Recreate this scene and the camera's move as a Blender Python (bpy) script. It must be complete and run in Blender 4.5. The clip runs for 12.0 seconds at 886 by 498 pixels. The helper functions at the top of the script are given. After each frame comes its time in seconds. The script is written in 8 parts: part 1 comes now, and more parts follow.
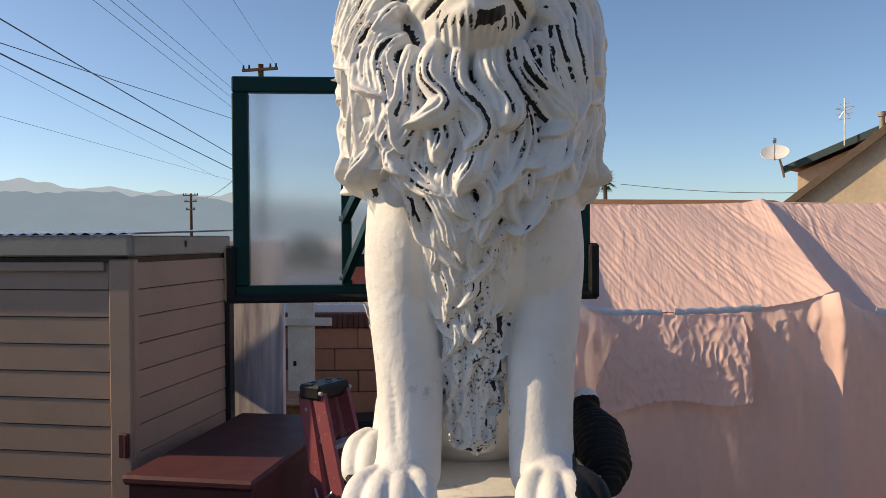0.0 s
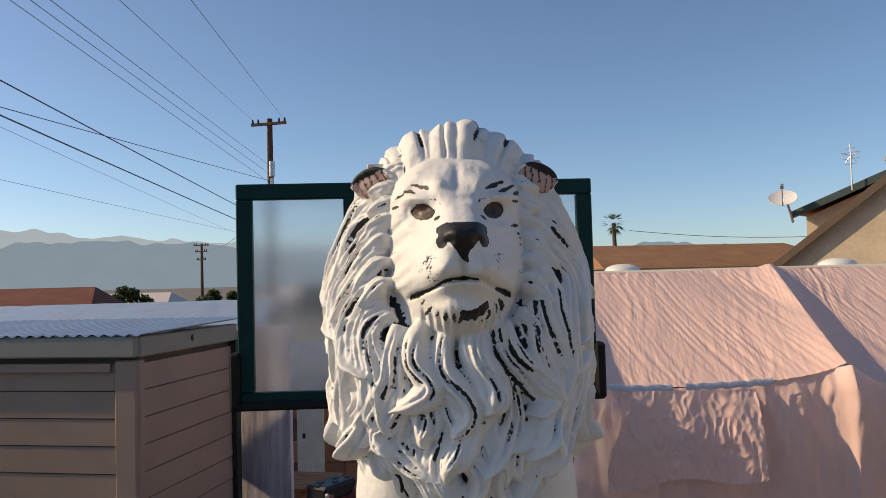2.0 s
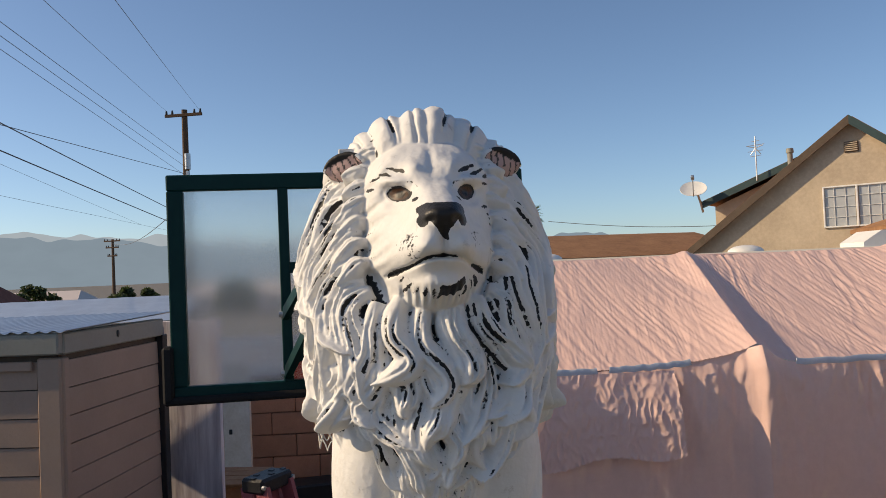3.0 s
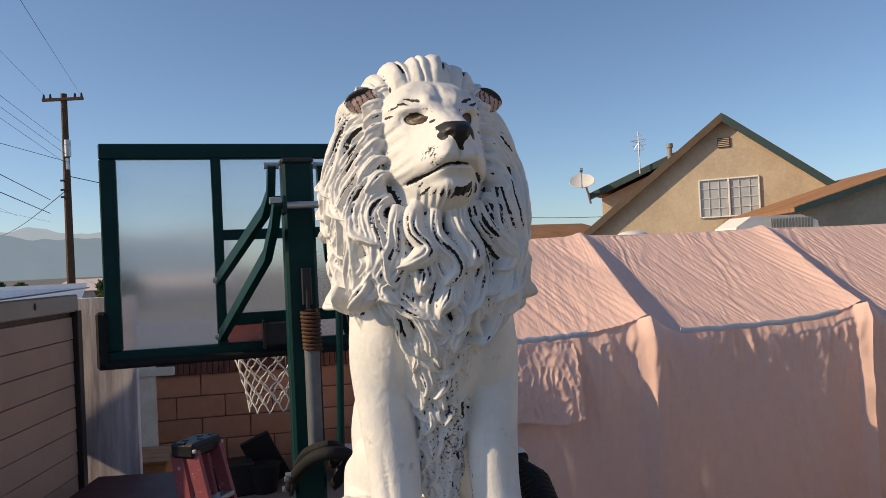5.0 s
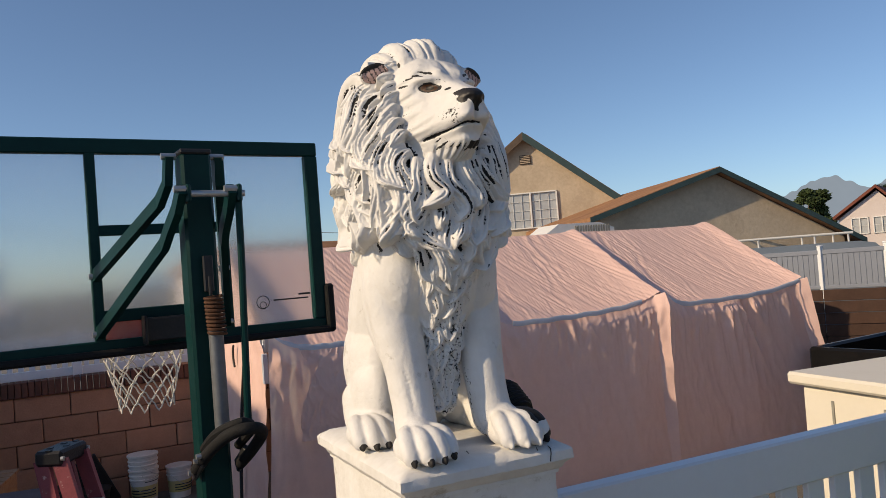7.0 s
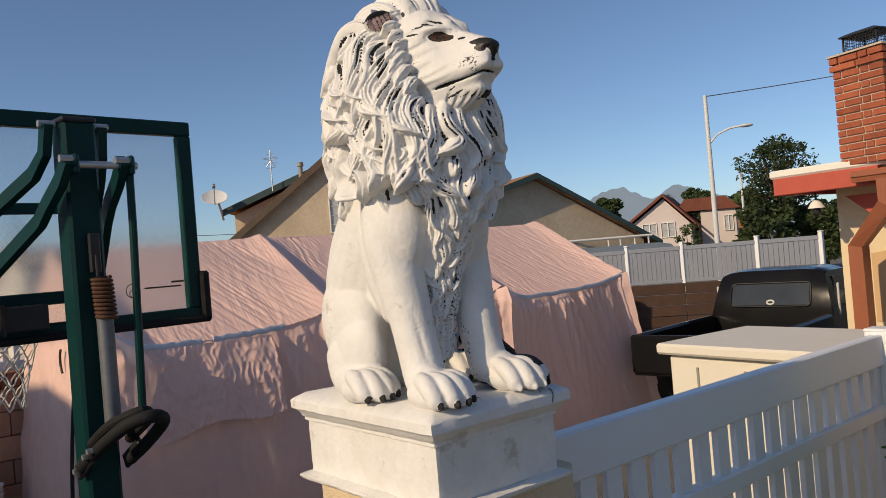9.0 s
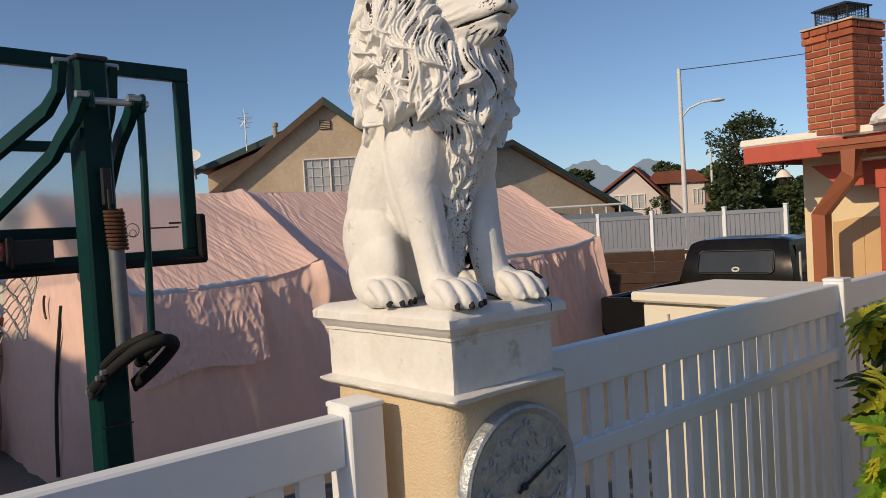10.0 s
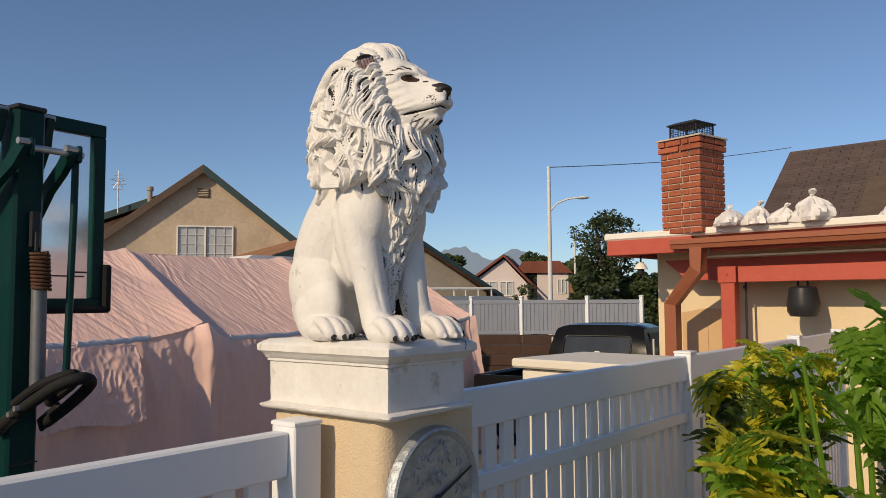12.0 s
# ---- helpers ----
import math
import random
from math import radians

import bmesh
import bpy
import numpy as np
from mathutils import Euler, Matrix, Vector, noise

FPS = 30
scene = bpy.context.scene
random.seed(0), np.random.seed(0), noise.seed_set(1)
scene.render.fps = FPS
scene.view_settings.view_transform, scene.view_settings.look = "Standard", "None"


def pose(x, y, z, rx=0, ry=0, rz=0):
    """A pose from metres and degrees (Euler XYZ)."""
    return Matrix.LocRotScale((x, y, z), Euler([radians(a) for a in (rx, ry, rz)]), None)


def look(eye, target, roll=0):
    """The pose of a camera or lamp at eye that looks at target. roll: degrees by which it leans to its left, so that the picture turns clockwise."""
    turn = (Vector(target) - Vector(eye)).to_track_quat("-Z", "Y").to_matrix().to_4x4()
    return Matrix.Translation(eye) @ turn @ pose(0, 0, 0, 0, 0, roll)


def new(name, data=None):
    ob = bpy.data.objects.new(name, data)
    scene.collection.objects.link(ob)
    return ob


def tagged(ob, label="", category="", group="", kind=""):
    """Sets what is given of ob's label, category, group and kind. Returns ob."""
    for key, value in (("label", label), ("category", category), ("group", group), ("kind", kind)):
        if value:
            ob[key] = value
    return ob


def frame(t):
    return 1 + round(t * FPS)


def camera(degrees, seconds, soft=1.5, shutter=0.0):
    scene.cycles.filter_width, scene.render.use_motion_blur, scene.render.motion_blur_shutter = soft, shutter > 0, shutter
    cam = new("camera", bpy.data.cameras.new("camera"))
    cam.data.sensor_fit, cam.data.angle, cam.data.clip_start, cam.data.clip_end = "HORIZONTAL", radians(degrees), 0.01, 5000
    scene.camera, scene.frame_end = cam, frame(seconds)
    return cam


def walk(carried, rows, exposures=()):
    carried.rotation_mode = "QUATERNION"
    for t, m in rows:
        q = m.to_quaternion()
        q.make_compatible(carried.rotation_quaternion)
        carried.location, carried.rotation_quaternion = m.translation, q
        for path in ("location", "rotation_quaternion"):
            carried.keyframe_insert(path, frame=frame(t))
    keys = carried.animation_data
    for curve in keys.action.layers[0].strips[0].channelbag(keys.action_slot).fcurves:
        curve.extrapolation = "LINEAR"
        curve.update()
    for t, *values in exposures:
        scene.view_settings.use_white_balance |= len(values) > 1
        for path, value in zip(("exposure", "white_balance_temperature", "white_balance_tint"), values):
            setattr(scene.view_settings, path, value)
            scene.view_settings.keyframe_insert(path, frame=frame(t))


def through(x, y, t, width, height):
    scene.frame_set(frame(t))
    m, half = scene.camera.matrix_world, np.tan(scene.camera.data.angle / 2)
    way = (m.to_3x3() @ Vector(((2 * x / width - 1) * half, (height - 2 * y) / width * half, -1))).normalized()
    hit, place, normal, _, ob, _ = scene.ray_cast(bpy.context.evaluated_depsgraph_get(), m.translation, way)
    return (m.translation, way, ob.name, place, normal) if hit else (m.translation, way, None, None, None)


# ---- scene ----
cam = camera(59.9, 12.0, 0.45)
PATH = [
    (0, (0.066, 0.053, 1.97), (0.003, 2.051, 1.941), -0.4),
    (0.5, (0.072, 0.063, 2.042), (0.0, 2.061, 1.993), -1.0),
    (1, (0.084, 0.07, 2.112), (0.029, 2.069, 2.113), -1.5),
    (1.5, (0.086, 0.056, 2.175), (-0.023, 2.053, 2.203), -1.6),
    (2, (0.099, 0.052, 2.256), (0.012, 2.049, 2.338), -1.5),
    (2.5, (0.099, 0.029, 2.292), (0.103, 2.027, 2.393), -2.0),
    (3, (0.031, 0.003, 2.24), (0.148, 1.998, 2.296), -2.4),
    (3.5, (0.004, -0.054, 2.197), (0.216, 1.934, 2.186), -2.0),
    (5.5, (-0.252, -0.283, 2.091), (0.222, 1.66, 2.129), -2.9),
    (6, (-0.352, -0.326, 2.064), (0.252, 1.581, 2.1), -3.0),
    (6.5, (-0.532, -0.351, 2.013), (0.252, 1.489, 2.051), -4.0),
    (7, (-0.619, -0.377, 1.987), (0.253, 1.422, 2.032), -4.3),
    (9, (-0.96, -0.173, 1.901), (0.318, 1.365, 1.925), -4.7),
    (9.5, (-1.032, -0.191, 1.856), (0.248, 1.346, 1.834), -3.7),
    (10, (-1.168, -0.253, 1.803), (0.164, 1.238, 1.739), -3.3),
    (10.5, (-1.312, -0.265, 1.777), (0.103, 1.148, 1.763), -2.1),
    (11, (-1.362, -0.295, 1.784), (0.081, 1.089, 1.842), -1.9),
    (11.5, (-1.428, -0.318, 1.763), (0.068, 1.006, 1.873), -1.0),
    (12, (-1.55, -0.393, 1.723), (0.013, 0.847, 1.859), -0.3),
]
walk(cam, [(t, look(eye, target, roll)) for t, eye, target, roll in PATH], ((0, 0.26, 8350, 10), (1, 0.18, 8300, 10), (2.5, 0.12, 8250, 10), (5.5, 0.09, 8070, 10), (7, -0.04, 7920, 10), (9, -0.18, 7820, 10), (10, -0.21, 7790, 10), (12, -0.22, 7790, 10)))

# ---- light ----
SUN_DIR = Vector((-0.88, 0.05, 0.475)).normalized()
world = bpy.data.worlds.new("sky")
scene.world = world
world.use_nodes = True
wn = world.node_tree.nodes
wl = world.node_tree.links
for n in list(wn):
    wn.remove(n)
sky = wn.new("ShaderNodeTexSky")
sky.sky_type = "NISHITA"
sky.sun_disc = False
sky.sun_elevation = math.asin(SUN_DIR.z)
sky.sun_rotation = math.atan2(SUN_DIR.x, SUN_DIR.y)
sky.altitude = 300
sky.air_density = 0.78
sky.dust_density = 0.75
sky.ozone_density = 6.0
bg = wn.new("ShaderNodeBackground")
bg.inputs["Strength"].default_value = 0.148
wout = wn.new("ShaderNodeOutputWorld")
wl.new(sky.outputs[0], bg.inputs["Color"])
wl.new(bg.outputs[0], wout.inputs["Surface"])
sun_data = bpy.data.lights.new("sun", "SUN")
sun_data.energy = 3.8
sun_data.angle = radians(0.6)
sun_data.color = (1.0, 0.85, 0.66)
sun = new("sun", sun_data)
sun.matrix_world = look(SUN_DIR * 60, (0, 0, 0))
scene.view_settings.exposure = 0.0

GROUND = -0.4

# ---- builders ----


class M:
    """A list of vertices and faces that grows by simple solids."""

    def __init__(self):
        self.v, self.f, self.s = [], [], []

    def add(self, verts, faces, smooth=False, m=None):
        o = len(self.v)
        self.v += [tuple(m @ Vector(p)) if m else tuple(p) for p in verts]
        self.f += [tuple(o + i for i in f) for f in faces]
        self.s += [smooth] * len(faces)
        return self

    def box(self, c, s, m=None, ch=0.0):
        x, y, z = (a / 2 for a in s)
        ch = min(ch, 0.49 * min(s))
        if ch <= 0:
            vs = [(i * x, j * y, k * z) for i in (-1, 1) for j in (-1, 1) for k in (-1, 1)]
            fs = [(0, 1, 3, 2), (4, 6, 7, 5), (0, 4, 5, 1), (2, 3, 7, 6), (0, 2, 6, 4), (1, 5, 7, 3)]
        else:
            vs, at = [], {}
            for i in (-1, 1):
                for j in (-1, 1):
                    for k in (-1, 1):
                        for a in range(3):
                            p = [i * (x - ch), j * (y - ch), k * (z - ch)]
                            p[a] = (i * x, j * y, k * z)[a]
                            at[i, j, k, a] = len(vs)
                            vs.append(tuple(p))
            fs = []
            for a in range(3):
                b, d = (a + 1) % 3, (a + 2) % 3
                for sgn in (-1, 1):
                    loop = []
                    for p, q in ((-1, -1), (1, -1), (1, 1), (-1, 1)):
                        key = [0, 0, 0]
                        key[a], key[b], key[d] = sgn, p, q
                        loop.append(at[(*key, a)])
                    fs.append(tuple(loop if sgn > 0 else loop[::-1]))
                for p in (-1, 1):
                    for q in (-1, 1):
                        k0, k1 = [0, 0, 0], [0, 0, 0]
                        k0[a], k1[a] = -1, 1
                        k0[b] = k1[b] = p
                        k0[d] = k1[d] = q
                        loop = [at[(*k0, b)], at[(*k1, b)], at[(*k1, d)], at[(*k0, d)]]
                        fs.append(tuple(loop if p * q < 0 else loop[::-1]))
            for i in (-1, 1):
                for j in (-1, 1):
                    for k in (-1, 1):
                        loop = [at[i, j, k, a] for a in range(3)]
                        fs.append(tuple(loop if i * j * k > 0 else loop[::-1]))
        t = Matrix.Translation(c)
        return self.add(vs, fs, False, (m @ t) if m else t)

    def tube(self, pts, radii, n=10, caps=True, flat=1.0, smooth=True, ref=None):
        """A round tube along points; radii is one number or one for each point; flat squeezes it along ref."""
        pts = [Vector(p) for p in pts]
        if not hasattr(radii, "__len__"):
            radii = [radii] * len(pts)
        vs, fs = [], []
        refs = ref if isinstance(ref, list) else None
        up = Vector(ref) if ref and not refs else None
        last = None
        for i, p in enumerate(pts):
            d = (pts[min(i + 1, len(pts) - 1)] - pts[max(i - 1, 0)]).normalized()
            if refs:
                up = Vector(refs[i])
            if up is not None:
                a = up - d * up.dot(d)
            elif last is not None:
                a = last - d * last.dot(d)
            else:
                a = d.orthogonal()
            a = a.normalized() if a.length > 1e-6 else d.orthogonal().normalized()
            last = a
            b = d.cross(a)
            for k in range(n):
                w = 2 * math.pi * k / n
                vs.append(p + a * (math.cos(w) * radii[i] * flat) + b * (math.sin(w) * radii[i]))
        for i in range(len(pts) - 1):
            for k in range(n):
                k2 = (k + 1) % n
                fs.append((i * n + k, i * n + k2, (i + 1) * n + k2, (i + 1) * n + k))
        self.add(vs, fs, smooth)
        if caps:
            o = len(self.v) - len(vs)
            self.f += [tuple(o + k for k in range(n))[::-1], tuple(o + (len(pts) - 1) * n + k for k in range(n))]
            self.s += [False, False]
        return self

    def cyl(self, p0, p1, r0, r1=None, n=14, caps=True):
        return self.tube([p0, p1], [r0, r0 if r1 is None else r1], n, caps)

    def ball(self, c, r, nu=12, nv=8, m=None):
        if not hasattr(r, "__len__"):
            r = (r, r, r)
        vs, fs = [(0, 0, r[2])], []
        for j in range(1, nv):
            a = math.pi * j / nv
            for i in range(nu):
                w = 2 * math.pi * i / nu
                vs.append((r[0] * math.sin(a) * math.cos(w), r[1] * math.sin(a) * math.sin(w), r[2] * math.cos(a)))
        vs.append((0, 0, -r[2]))
        for i in range(nu):
            fs.append((0, 1 + i, 1 + (i + 1) % nu))
            fs.append((len(vs) - 1, 1 + (nv - 2) * nu + (i + 1) % nu, 1 + (nv - 2) * nu + i))
        for j in range(nv - 2):
            for i in range(nu):
                i2 = (i + 1) % nu
                fs.append((1 + j * nu + i, 1 + (j + 1) * nu + i, 1 + (j + 1) * nu + i2, 1 + j * nu + i2))
        t = Matrix.Translation(c)
        return self.add(vs, fs, True, t @ m if m else t)

    def prism(self, poly, depth, m):
        """A flat outline (x, z) pushed from y = 0 to y = depth, laid out by m."""
        n = len(poly)
        vs = [(x, 0, z) for x, z in poly] + [(x, depth, z) for x, z in poly]
        fs = [tuple(range(n)), tuple(range(n, 2 * n))[::-1]]
        fs += [(i, n + i, n + (i + 1) % n, (i + 1) % n) for i in range(n)]
        return self.add(vs, fs, False, m)

    def grid(self, fn, nu, nv, smooth=True):
        """A sheet of points fn(u, v) with u and v from 0 to 1."""
        vs = [fn(i / nu, j / nv) for j in range(nv + 1) for i in range(nu + 1)]
        fs = [(j * (nu + 1) + i, j * (nu + 1) + i + 1, (j + 1) * (nu + 1) + i + 1, (j + 1) * (nu + 1) + i) for j in range(nv) for i in range(nu)]
        return self.add(vs, fs, smooth)

    def mesh(self, name, material, sharp=35):
        me = bpy.data.meshes.new(name)
        me.from_pydata([tuple(p) for p in self.v], [], self.f)
        me.polygons.foreach_set("use_smooth", self.s)
        bm = bmesh.new()
        bm.from_mesh(me)
        bmesh.ops.recalc_face_normals(bm, faces=bm.faces)
        bm.to_mesh(me)
        bm.free()
        if any(self.s):
            me.set_sharp_from_angle(angle=radians(sharp))
        if material:
            me.materials.append(material)
        return me


def thing(name, at, label, category, rz=0, group="", kind=""):
    ob = new(name)
    ob.matrix_basis = pose(*at, 0, 0, rz)
    ob.empty_display_size = 0.1
    return tagged(ob, label, category, group, kind)


def part(name, b, material, parent, label="", m=None):
    ob = new(name, b.mesh(name, material) if isinstance(b, M) else b)
    ob.parent = parent
    if m is not None:
        ob.matrix_basis = m
    if label:
        tagged(ob, label)
    return ob


def solo(name, b, material, at, label, category, rz=0, group="", kind=""):
    ob = new(name, b.mesh(name, material))
    ob.matrix_basis = pose(*at, 0, 0, rz)
    return tagged(ob, label, category, group, kind)


# ---- materials ----


def mat(name, col, col2=None, rough=0.6, metal=0.0, grain=60.0, stain=3.0, amount=0.5, bump=0.15, bump_scale=None, spec=0.3, random_piece=0.0, dirt=None, dirt_at=0.6, coat=0.0, stretch=None):
    """A painted, cast or woven surface: two colours mixed by grain and stains, blotches of dirt, relief and uneven gloss."""
    m = bpy.data.materials.new(name)
    m.use_nodes = True
    nt = m.node_tree
    n, l = nt.nodes, nt.links
    bs = n["Principled BSDF"]
    geo = n.new("ShaderNodeNewGeometry")
    col2 = col2 or tuple(c * 0.75 for c in col)

    def noise_tex(scale, detail=4.0, roughness=0.55):
        t = n.new("ShaderNodeTexNoise")
        t.inputs["Scale"].default_value = scale
        t.inputs["Detail"].default_value = detail
        t.inputs["Roughness"].default_value = roughness
        if stretch:
            vm = n.new("ShaderNodeVectorMath")
            vm.operation = "MULTIPLY"
            vm.inputs[1].default_value = stretch
            l.new(geo.outputs["Position"], vm.inputs[0])
            l.new(vm.outputs[0], t.inputs["Vector"])
        else:
            l.new(geo.outputs["Position"], t.inputs["Vector"])
        return t

    fine, coarse = noise_tex(grain), noise_tex(stain, 6.0, 0.65)
    mix = n.new("ShaderNodeMix")
    mix.data_type = "RGBA"
    mix.inputs["A"].default_value = (*col, 1)
    mix.inputs["B"].default_value = (*col2, 1)
    both = n.new("ShaderNodeMath")
    both.operation = "MULTIPLY_ADD"
    l.new(coarse.outputs["Fac"], both.inputs[0])
    both.inputs[1].default_value = 1.6
    add = n.new("ShaderNodeMath")
    add.operation = "MULTIPLY_ADD"
    l.new(fine.outputs["Fac"], add.inputs[0])
    add.inputs[1].default_value = 0.8
    add.inputs[2].default_value = -0.75
    l.new(add.outputs[0], both.inputs[2])
    scale = n.new("ShaderNodeMath")
    scale.operation = "MULTIPLY"
    scale.use_clamp = True
    l.new(both.outputs[0], scale.inputs[0])
    scale.inputs[1].default_value = amount * 2
    l.new(scale.outputs[0], mix.inputs["Factor"])
    out = mix.outputs["Result"]
    if dirt:
        d = noise_tex(stain * 2.3, 8.0, 0.7)
        ramp = n.new("ShaderNodeMapRange")
        ramp.inputs["From Min"].default_value = dirt_at
        ramp.inputs["From Max"].default_value = dirt_at + 0.08
        l.new(d.outputs["Fac"], ramp.inputs["Value"])
        dm = n.new("ShaderNodeMix")
        dm.data_type = "RGBA"
        l.new(ramp.outputs["Result"], dm.inputs["Factor"])
        l.new(out, dm.inputs["A"])
        dm.inputs["B"].default_value = (*dirt, 1)
        out = dm.outputs["Result"]
    if random_piece:
        info = n.new("ShaderNodeObjectInfo")
        hsv = n.new("ShaderNodeHueSaturation")
        mr = n.new("ShaderNodeMapRange")
        mr.inputs["To Min"].default_value = 1 - random_piece
        mr.inputs["To Max"].default_value = 1 + random_piece
        l.new(info.outputs["Random"], mr.inputs["Value"])
        l.new(mr.outputs["Result"], hsv.inputs["Value"])
        l.new(out, hsv.inputs["Color"])
        out = hsv.outputs["Color"]
    l.new(out, bs.inputs["Base Color"])
    rr = n.new("ShaderNodeMapRange")
    rr.inputs["To Min"].default_value = max(0.02, rough - 0.12)
    rr.inputs["To Max"].default_value = min(1.0, rough + 0.12)
    l.new(coarse.outputs["Fac"], rr.inputs["Value"])
    l.new(rr.outputs["Result"], bs.inputs["Roughness"])
    bs.inputs["Metallic"].default_value = metal
    bs.inputs["Specular IOR Level"].default_value = spec
    bs.inputs["Coat Weight"].default_value = coat
    bs.inputs["Coat Roughness"].default_value = 0.08
    if bump:
        bp = n.new("ShaderNodeBump")
        bp.inputs["Strength"].default_value = bump
        bp.inputs["Distance"].default_value = 0.01
        h = noise_tex(bump_scale or grain * 1.5, 5.0)
        l.new(h.outputs["Fac"], bp.inputs["Height"])
        l.new(bp.outputs["Normal"], bs.inputs["Normal"])
    return m


WHITE_VINYL = mat("white_vinyl", (0.78, 0.80, 0.82), (0.70, 0.72, 0.74), 0.35, grain=40, amount=0.3, bump=0.02)
# white vinyl with the far fence's shade put into its colour
VINYL_FAR_SHADED = mat("far_vinyl_shaded", (0.27, 0.295, 0.345), (0.22, 0.245, 0.295), 0.45, grain=20, amount=0.4, bump=0.02)
PLINTH = mat("white_painted_concrete", (0.77, 0.76, 0.735), (0.63, 0.605, 0.56), 0.6, grain=45, stain=6, amount=0.55, bump=0.25, bump_scale=45, dirt=(0.50, 0.465, 0.41), dirt_at=0.60)
DOOR_TAN = mat("tan_cabinet_paint", (0.60, 0.40, 0.22), (0.54, 0.355, 0.19), 0.6, grain=20, stain=4, amount=0.4, bump=0.1)
STUCCO = mat("cream_stucco", (0.70, 0.565, 0.39), (0.60, 0.465, 0.31), 0.8, grain=80, stain=4, amount=0.5, bump=0.5, bump_scale=160, dirt=(0.42, 0.35, 0.26), dirt_at=0.68)
PEWTER = mat("aged_pewter", (0.52, 0.55, 0.57), (0.30, 0.34, 0.37), 0.42, 0.55, grain=60, stain=14, amount=0.6, bump=0.7, bump_scale=55)
BLACK = mat("black_paint", (0.018, 0.018, 0.02), (0.035, 0.034, 0.034), 0.4, grain=80, bump=0.1)
GREEN = mat("dark_green_powder_coat", (0.002, 0.036, 0.034), (0.0015, 0.025, 0.024), 0.40, grain=30, stain=4, amount=0.5, bump=0.05, dirt=(0.009, 0.024, 0.023), dirt_at=0.72, spec=0.13)
STEEL = mat("galvanised_steel", (0.55, 0.56, 0.57), (0.40, 0.41, 0.42), 0.4, 0.8, grain=30, stain=5, bump=0.08)
GREY_STEEL = mat("dull_grey_steel", (0.20, 0.21, 0.22), (0.12, 0.13, 0.14), 0.5, 0.5, grain=40, stain=7, bump=0.1)
RUST = mat("rusty_steel", (0.16, 0.07, 0.035), (0.08, 0.04, 0.025), 0.75, 0.3, grain=140, stain=25, amount=0.7, bump=0.5)
RED_PAINT = mat("red_rim_paint", (0.75, 0.05, 0.04), (0.6, 0.04, 0.03), 0.4, grain=40, bump=0.05)
FOAM = mat("black_foam_grip", (0.012, 0.012, 0.013), (0.022, 0.022, 0.022), 0.75, grain=90, bump=0.3, spec=0.15)
CORD = mat("white_net_cord", (0.8, 0.78, 0.72), (0.6, 0.57, 0.5), 0.9, grain=200, bump=0.4)
SIDING = mat("tan_resin_siding", (0.385, 0.272, 0.211), (0.325, 0.23, 0.178), 0.55, grain=50, stain=2.5, amount=0.5, bump=0.12, random_piece=0.04)
SHED_TRIM = mat("grey_shed_trim", (0.30, 0.29, 0.25), (0.24, 0.235, 0.2), 0.5, grain=50, stain=4, amount=0.5, bump=0.1)
ZINC = mat("galvanised_roof", (0.62, 0.65, 0.67), (0.48, 0.51, 0.54), 0.35, 0.6, grain=25, stain=3, bump=0.05, dirt=(0.35, 0.32, 0.28), dirt_at=0.66)
RED_BOX = mat("faded_red_lid", (0.11, 0.030, 0.032), (0.07, 0.022, 0.025), 0.55, grain=50, stain=5, amount=0.6, bump=0.15, dirt=(0.09, 0.05, 0.05), dirt_at=0.62)
FIBERGLASS = mat("faded_red_fibreglass", (0.33, 0.085, 0.10), (0.24, 0.062, 0.075), 0.5, grain=90, stain=9, amount=0.6, bump=0.15, dirt=(0.55, 0.35, 0.34), dirt_at=0.6)
LADDER_CAP = mat("black_ladder_plastic", (0.012, 0.012, 0.014), (0.024, 0.024, 0.027), 0.45, grain=90, bump=0.2, dirt=(0.10, 0.10, 0.11), dirt_at=0.70)
OLD_PAINT = mat("peeling_grey_paint", (0.86, 0.83, 0.86), (0.34, 0.29, 0.33), 0.75, grain=26, stain=7, amount=0.62, bump=0.3, stretch=(1, 1, 0.10))
RAW_WOOD = mat("raw_wood", (0.38, 0.19, 0.08), (0.26, 0.12, 0.05), 0.7, grain=35, stain=6, amount=0.7, bump=0.25)
OLD_WHITE = mat("weathered_white_paint", (0.72, 0.68, 0.60), (0.55, 0.49, 0.40), 0.65, grain=35, stain=5, amount=0.6, bump=0.2, dirt=(0.3, 0.24, 0.18), dirt_at=0.64)
BLOCK = mat("tan_slump_block", (0.52, 0.275, 0.175), (0.42, 0.215, 0.135), 0.9, grain=50, stain=6, amount=0.6, bump=0.5, random_piece=0.14)
JOINT = mat("dark_mortar_joint", (0.25, 0.14, 0.09), (0.19, 0.105, 0.07), 0.95, grain=60, bump=0.4)
CAP_BRICK = mat("dark_cap_brick", (0.17, 0.075, 0.052), (0.12, 0.052, 0.038), 0.85, grain=50, bump=0.3, random_piece=0.18)
PLASTIC_WHITE = mat("white_bucket_plastic", (0.74, 0.73, 0.70), (0.64, 0.62, 0.58), 0.4, grain=30, stain=8, bump=0.05, dirt=(0.4, 0.36, 0.3), dirt_at=0.63)
PAPER_LABEL = mat("yellow_paper_label", (0.62, 0.52, 0.16), (0.50, 0.46, 0.30), 0.6, grain=60, stain=9, bump=0.05)
PLASTIC_BLACK = mat("black_pot_plastic", (0.014, 0.014, 0.015), (0.024, 0.024, 0.024), 0.45, grain=30, bump=0.08)
